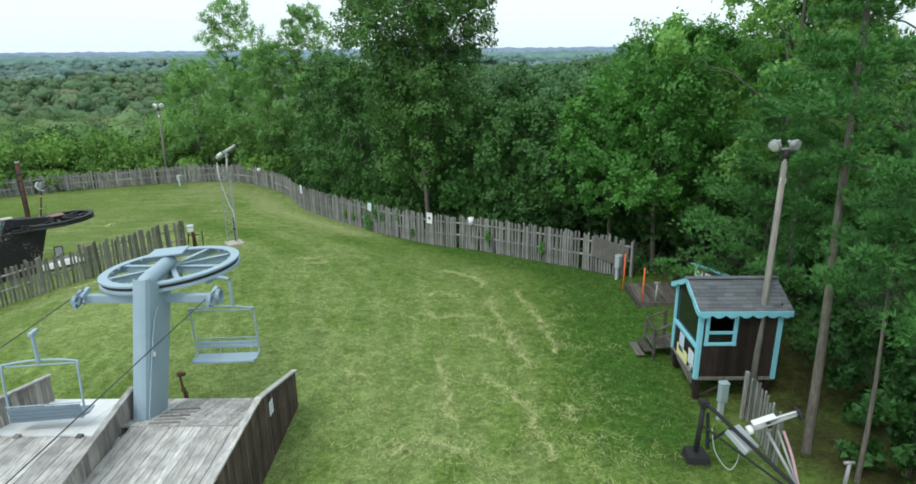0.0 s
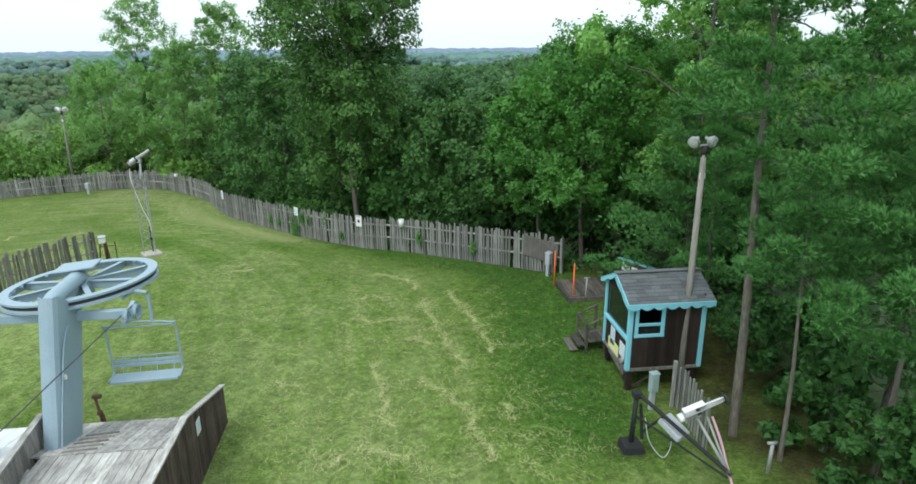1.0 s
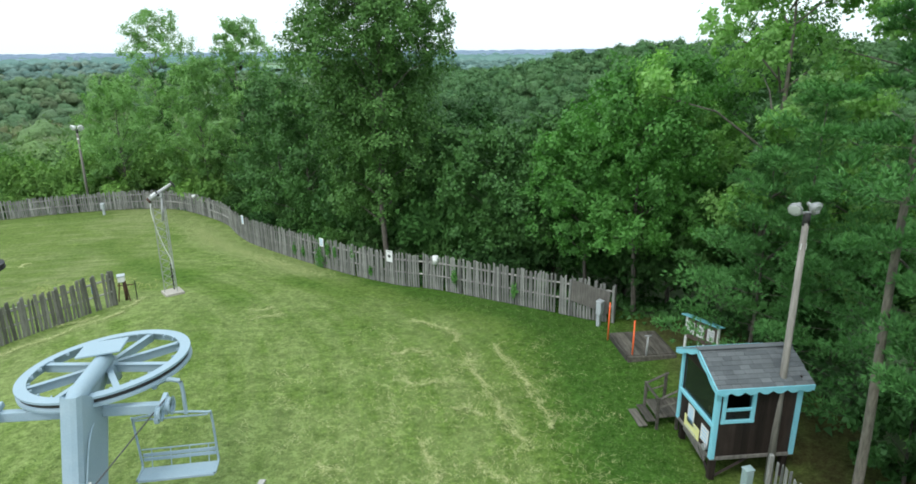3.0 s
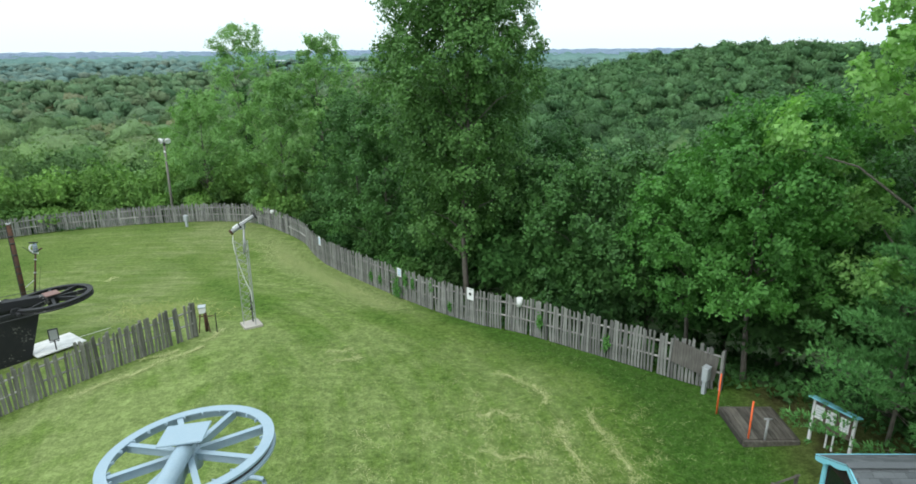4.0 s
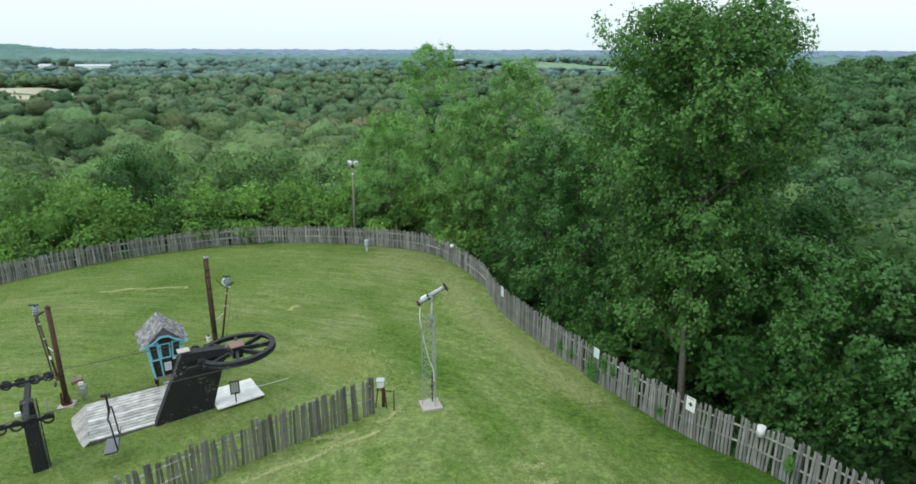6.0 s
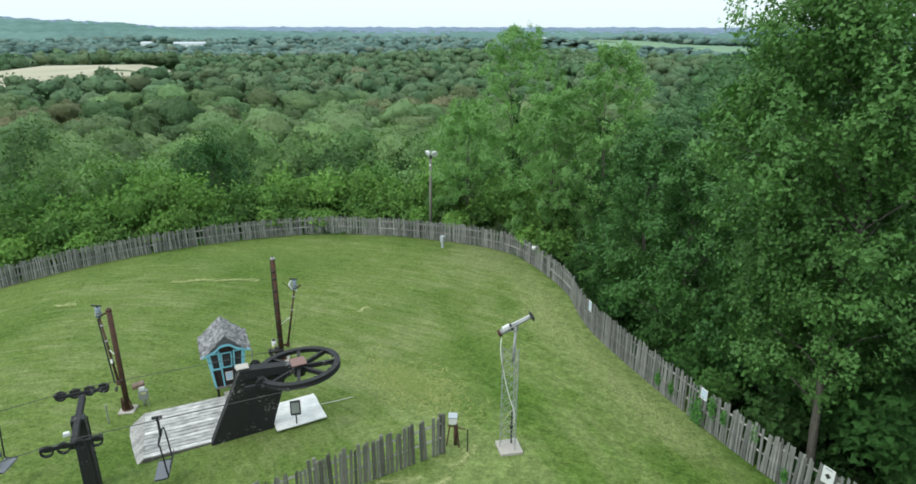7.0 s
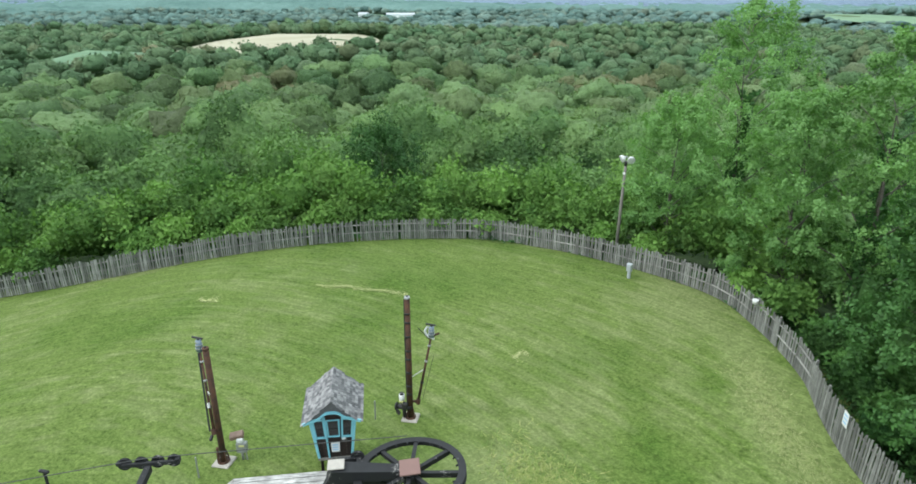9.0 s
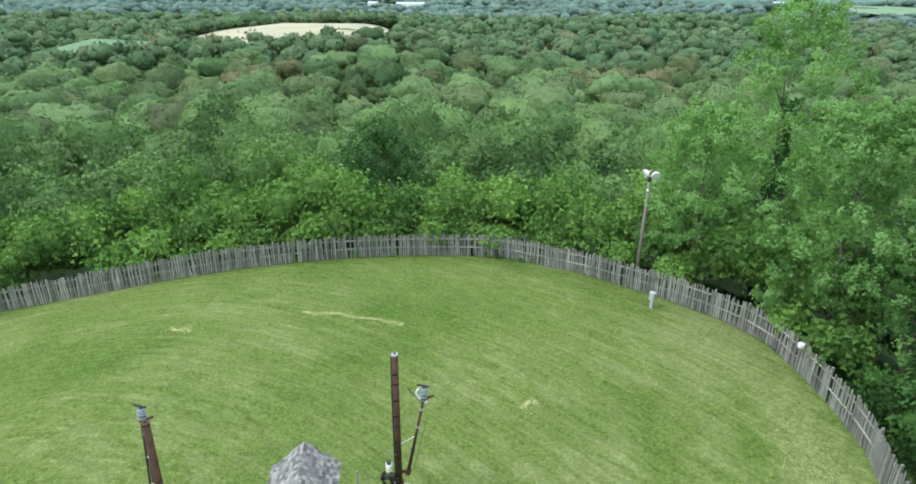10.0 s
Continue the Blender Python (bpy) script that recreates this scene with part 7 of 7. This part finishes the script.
def broadleaf(x, y, height, r, low, kind, seed):
    look_of = {"poplar": (LEAF_POPLAR, "very tall green poplar towering behind the fence"), "dark": (LEAF_DARK, "dark green broadleaf tree behind the fence"), "mid": (LEAF_MID, "green broadleaf tree behind the fence"),
               "pale": (LEAF_PALE, "pale green slender tree with vine-grown trunk"), "bright": (LEAF_BRIGHT, "bright fresh green maple tree at the lawn edge"),
               "sparse": (LEAF_FRESH, "thinly leaved pale tree with bare limbs")}
    mat, label = look_of[kind]
    if height < 4:
        label = "dark green leafy bush under the pines"
    tree = empty("tree", (x, y, ground_z(x, y) - 0.05), 0 if kind == "poplar" or (kind == "pale" and height > 14) else seed * 47)
    tagged(tree, label, "tree", "trees round the hilltop")
    bm, limbs, crown = tree_meshes(height, r, low, kind, seed)
    part("trunk", bm, BARK_PALE if kind == "sparse" else BARK, tree, smooth=True)
    for lb in limbs:
        part("limb", lb, BARK_PALE if kind == "sparse" else BARK, tree, smooth=True)
    if kind == "pale" and height > 14:
        rg = np.random.default_rng(seed)
        h = rg.uniform(3.0, height * 0.72, 1500)
        a = rg.uniform(0, 6.283, 1500)
        q = np.stack([np.cos(a), np.sin(a), np.zeros(1500)], 1)
        thick = 0.25 + 0.4 * np.abs(np.sin(h * 0.55 + seed)) ** 2
        c = q * (thick * rg.uniform(0.6, 1.2, 1500))[:, None] + np.stack([0 * h, 0 * h, h], 1)
        me = raw("vine", leaf_quads(c, q, np.full(1500, 0.12), rg), quads(1500), 4)
        link("vine", me, LEAF_DARK, tree, "dark climbing vine round the trunk")
    link("crown", crown, mat, tree)
    return tree


def pine(x, y, height, r, low, seed, bare=None):
    """White pine: straight trunk, tiers of boughs, needle tufts."""
    rg = np.random.default_rng(seed)
    tree = empty("pine_tree", (x, y, ground_z(x, y) - 0.05))
    tagged(tree, "tall white pine with bare lower trunk and soft needles", "pine tree", "pines beside the hut")
    bm = bmesh.new()
    base_r = 0.0055 * height + 0.025
    lean = -0.04 if low > 4 else 0.0
    bent_rod(bm, [Vector((lean * h + 0.03 * math.sin(h), 0.03 * math.cos(h), h)) for h in np.linspace(0, height * 0.97, 6)], [base_r * (1 - 0.85 * k / 5) for k in range(6)], 10)
    tufts, dirs = [], []
    tiers = max(3, int((height - low) / 0.9))
    for k in range(tiers):
        h = low + (height - low) * (k + 0.2) / tiers
        q = (h - low) / (height - low)
        reach = r * (1 - q) ** 0.62 * rg.uniform(0.85, 1.12) + 0.25
        for b in range(4):
            az = b * 1.571 + k * 0.83 + rg.uniform(-0.3, 0.3)
            ln = reach * rg.uniform(0.6, 1.1)
            if bare is not None and q < 0.5 and math.cos(az - bare) > 0.1:
                ln *= 0.35
            flat, side = np.array((math.cos(az), math.sin(az), 0.0)), np.array((-math.sin(az), math.cos(az), 0.0))
            start = np.array((lean * h, 0.0, h + rg.uniform(-0.12, 0.12)))
            sag, lift = rg.uniform(-0.05, 0.1), rg.uniform(0.1, 0.3)

            def bough(u):
                return start + flat * ln * u + np.array((0, 0, 1.0)) * ln * (sag * u + lift * u * u)

            bent_rod(bm, [bough(0), bough(0.5), bough(1.0)], [0.006 * (1 - q) + 0.006, 0.006, 0.003], 4)
            # needle tufts gathered in flat pads on the bough's outer part, all pointing outwards
            pads = 4 if ln > 1.2 else 2
            for j in range(pads):
                u = 1.0 - 0.62 * j / pads * rg.uniform(0.85, 1.1)
                pr = (0.27 + 0.1 * ln) * rg.uniform(0.75, 1.2)
                mid = bough(u) + side * rg.uniform(-1, 1) * ln * 0.5 * (1.12 - u)
                e = ball(rg, 38, -0.25)
                tufts.append(mid + e * rg.uniform(0.35, 1.0, (len(e), 1)) * (pr, pr, pr * 0.55))
                dirs.append(e + flat * 0.5 + (0, 0, 0.35))
        # short inner shoots close round the trunk
        for b in range(9):
            az = rg.uniform(0, 6.283)
            e = ball(rg, 18, -0.5)
            mid = np.array((lean * h + math.cos(az) * 0.32, math.sin(az) * 0.32, h + rg.uniform(0, 0.9)))
            tufts.append(mid + e * rg.uniform(0.3, 1.0, (len(e), 1)) * (0.3, 0.3, 0.24))
            dirs.append(e + (math.cos(az) * 0.5, math.sin(az) * 0.5, 0.35))
    tp, td = np.concatenate(tufts), np.concatenate(dirs)
    td /= np.linalg.norm(td, axis=1, keepdims=True)
    per = 9
    c, d = np.repeat(tp, per, 0), np.repeat(td, per, 0) + rg.normal(0, 0.4, (len(tp) * per, 3))
    d /= np.linalg.norm(d, axis=1, keepdims=True)
    w = np.cross(d, rg.normal(0, 0.45, d.shape) + (0, 0, 1.0))
    w /= np.linalg.norm(w, axis=1, keepdims=True)
    ln = rg.uniform(0.11, 0.19, (len(c), 1))
    v = np.stack([c - w * 0.016, c + w * 0.016, c + d * ln], 1).reshape(-1, 3)
    part("trunk", bm, BARK_PALE, tree, smooth=True)
    link("crown", raw("crown", v, np.arange(len(v)).reshape(-1, 3), 3), LEAF_PINE, tree)
    return tree


for k, spec in enumerate(TREES):
    broadleaf(*spec, 40 + k)
for k, spec in enumerate(PINES):
    # the pine beside the lamp pole keeps short boughs on that side
    pine(*spec, 80 + k, 1.9 if k == 1 else None)


# ---- cut straw and grass tufts on the lawn ----
def straw_build(n, l, p):
    g = n.new("ShaderNodeNewGeometry")
    l.new(ramp(n, l, g.outputs["Random Per Island"], [(0.0, (0.3, 0.34, 0.11)), (1.0, (0.62, 0.62, 0.32))]), p.inputs["Base Color"])
    p.inputs["Roughness"].default_value = 0.8


def blade_build(n, l, p):
    g = n.new("ShaderNodeNewGeometry")
    l.new(ramp(n, l, g.outputs["Random Per Island"], [(0.0, (0.04, 0.09, 0.015)), (0.7, (0.115, 0.19, 0.042)), (0.93, (0.2, 0.27, 0.08)), (1.0, (0.38, 0.4, 0.18))]), p.inputs["Base Color"])
    p.inputs["Roughness"].default_value = 0.8


def long_blade_build(n, l, p):
    g = n.new("ShaderNodeNewGeometry")
    l.new(ramp(n, l, g.outputs["Random Per Island"], [(0.0, (0.11, 0.2, 0.035)), (0.6, (0.22, 0.28, 0.065)), (1.0, (0.42, 0.41, 0.15))]), p.inputs["Base Color"])
    p.inputs["Roughness"].default_value = 0.8


STRAW, BLADE, LONG_BLADE = material("straw", straw_build), material("grass_blade", blade_build), material("long_grass_blade", long_blade_build)
STREAKS = (((1.81, 15.4), (2.1, 13.2), (2.31, 11.6)), ((3.62, 20.7), (3.94, 17.8), (4.37, 15.8), (4.67, 14.3)), ((4.77, 21.4), (5.2, 18.6), (5.57, 16.7), (5.65, 15.3)),
           ((3.14, 14.1), (3.85, 13.1), (4.41, 12.2), (4.54, 10.8), (4.81, 9.8)), ((0.88, 21.0), (1.7, 21.4), (2.3, 20.8)), ((0.98, 19.1), (1.96, 18.5), (3.04, 18.8)),
           ((2.8, 17.0), (3.74, 16.4)), ((1.62, 24.4), (3.18, 23.2), (3.5, 21.8)), ((-1.13, 14.5), (-0.4, 14.1)), ((0.96, 10.9), (1.05, 10.2)), ((1.3, 10.9), (2.75, 10.2)),
           ((5.4, 12.3), (5.55, 11.4)), ((-5.4, 25.9), (-4.4, 26.4)), ((-5.1, 24.9), (-3.9, 25.6)), ((-38.2, 39.8), (-36.4, 41.3), (-33.3, 43.1)), ((-24.0, 41.4), (-23.7, 42.3)),
           ((-42.0, 34.0), (-40.7, 34.5)), ((-14.5, 22.6), (-12.8, 24.2), (-11.0, 26.7)), ((-13.3, 25.5), (-11.9, 26.3)), ((-11.2, 27.2), (-10.9, 28.9)))
rg = np.random.default_rng(77)
vs = []
for line in STREAKS:
    for (xa, ya), (xb, yb) in zip(line, line[1:]):
        ln = math.hypot(xb - xa, yb - ya)
        n = int((150 if xa > -20 else 260) * ln)
        u = rg.random(n) ** 0.9
        off = rg.standard_t(2.2, n).clip(-6, 6) * (0.03 + 0.11 * np.sin(u * 4 + xa) ** 2) + 0.09 * np.sin(u * 7 + ya)
        px, py = xa + (xb - xa) * u - (yb - ya) / ln * off, ya + (yb - ya) * u + (xb - xa) / ln * off
        vs.append(np.stack([px, py], 1))
# loose wisps raked off the rows
for k in range(150):
    x0, y0 = rg.uniform((0.2, 7.0), (6.6, 21.5)) if k < 110 else rg.uniform((-3.5, 8.0), (1.5, 24.0))
    a, ln = rg.choice((-1.3, -0.35, 0.4)) + rg.normal(0, 0.25), rg.uniform(0.5, 2.0)
    n = int(22 * ln)
    u = rg.random(n)
    turn = a + (u - 0.5) * rg.normal(0, 0.5)
    vs.append(np.stack([x0 + np.cos(turn) * u * ln, y0 + np.sin(turn) * u * ln], 1) + rg.normal(0, 0.12, (n, 2)))
vs.append(rg.uniform((-1.0, 7.5), (6.5, 21.0), (1300, 2)))
# dry clippings along the fence
u = rg.random((6200, 1)) ** 0.8
vs.append(np.where(u < 0.5, np.array((-14.6, 47.6)) + (np.array((-10.9, 41.6)) - (-14.6, 47.6)) * u * 2, np.array((-10.9, 41.6)) + (np.array((-3.4, 32.6)) - (-10.9, 41.6)) * (u * 2 - 1)) + rg.normal(0, 0.6, (6200, 2)))
p = np.concatenate(vs)
z = land(p[:, 0], p[:, 1]) + rg.uniform(0.03, 0.09, len(p))
c = np.column_stack([p, z])
az = rg.normal(-1.25, 1.0, len(p))
d = np.stack([np.cos(az), np.sin(az), rg.normal(0, 0.12, len(p))], 1) * rg.uniform(0.03, 0.12, (len(p), 1))
w = np.stack([-np.sin(az), np.cos(az), np.zeros(len(p))], 1) * 0.0026
v = np.stack([c - d - w, c + d - w, c + d + w, c - d + w], 1).reshape(-1, 3)
tagged(link("cut_straw", raw("cut_straw", v, quads(len(p)), 4), STRAW), "pale dry straw left in streaks on the mown lawn", "straw", kind="stuff")
p = rg.uniform((-9.5, 5.0), (9.8, 28.0), (72000, 2))
z = land(p[:, 0], p[:, 1])
c = np.column_stack([p, z])
az = rg.uniform(0, 6.283, len(p))
w = np.stack([np.cos(az), np.sin(az), np.zeros(len(p))], 1) * rg.uniform(0.004, 0.009, (len(p), 1))
tip = np.column_stack([rg.normal(0, 0.085, (len(p), 2)), rg.uniform(0.02, 0.09, len(p))])
v = np.stack([c - w, c + w, c + tip], 1).reshape(-1, 3)
tagged(link("grass_tufts", raw("grass_tufts", v, np.arange(len(v)).reshape(-1, 3), 3), BLADE), "short green grass tufts on the lawn", "grass", kind="stuff")
p = rg.normal(0, 1, (6000, 2)) * (2.0, 0.75) @ np.array(((0.85, -0.5), (0.5, 0.85))) + (-16.0, 33.2)
c = np.column_stack([p, land(p[:, 0], p[:, 1])])
az = rg.uniform(0, 6.283, len(p))
w = np.stack([np.cos(az), np.sin(az), np.zeros(len(p))], 1) * 0.018
tip = np.column_stack([rg.normal(0, 0.22, (len(p), 2)), rg.uniform(0.04, 0.1, len(p))])
v = np.stack([c - w, c + w, c + tip], 1).reshape(-1, 3)
tagged(link("long_grass", raw("long_grass", v, np.arange(len(v)).reshape(-1, 3), 3), LONG_BLADE), "longer yellowish grass left unmown in patches", "grass", kind="stuff")

# ---- creepers on the fence ----
for k, (x, y, up, spread) in enumerate(((-3.4, 35.3, 0.5, 0.5), (-2.85, 34.7, 1.25, 0.28), (-2.4, 34.25, 1.15, 0.2), (-1.35, 33.2, 1.3, 0.24), (-5.2, 37.6, 0.7, 0.2), (-4.55, 36.8, 0.7, 0.2), (-0.3, 32.0, 0.6, 0.16), (3.9, 28.35, 0.9, 0.22), (6.4, 25.85, 0.7, 0.2))):
    spread *= 0.75
    n = int(900 * spread)
    o = rg.normal(0, 1, (n, 3)) * (spread * 0.55, 0.03, spread)
    h = math.atan2(-1.27, 1.0)
    c = np.stack([o[:, 0] * math.cos(h) - o[:, 1] * math.sin(h), o[:, 0] * math.sin(h) + o[:, 1] * math.cos(h), o[:, 2] + up], 1) + (0.04 - 0.09, -0.09, 0)
    me = raw("creeper", leaf_quads(c, np.tile((-0.6, -0.6, 0.4), (n, 1)), np.full(n, 0.055), rg), quads(n), 4)
    ob = link("creeper", me, LEAF_BRIGHT)
    ob.location = (x, y, ground_z(x, y))
    tagged(ob, "bright green creeper climbing over the fence slats", "creeper", "creepers on the fence")
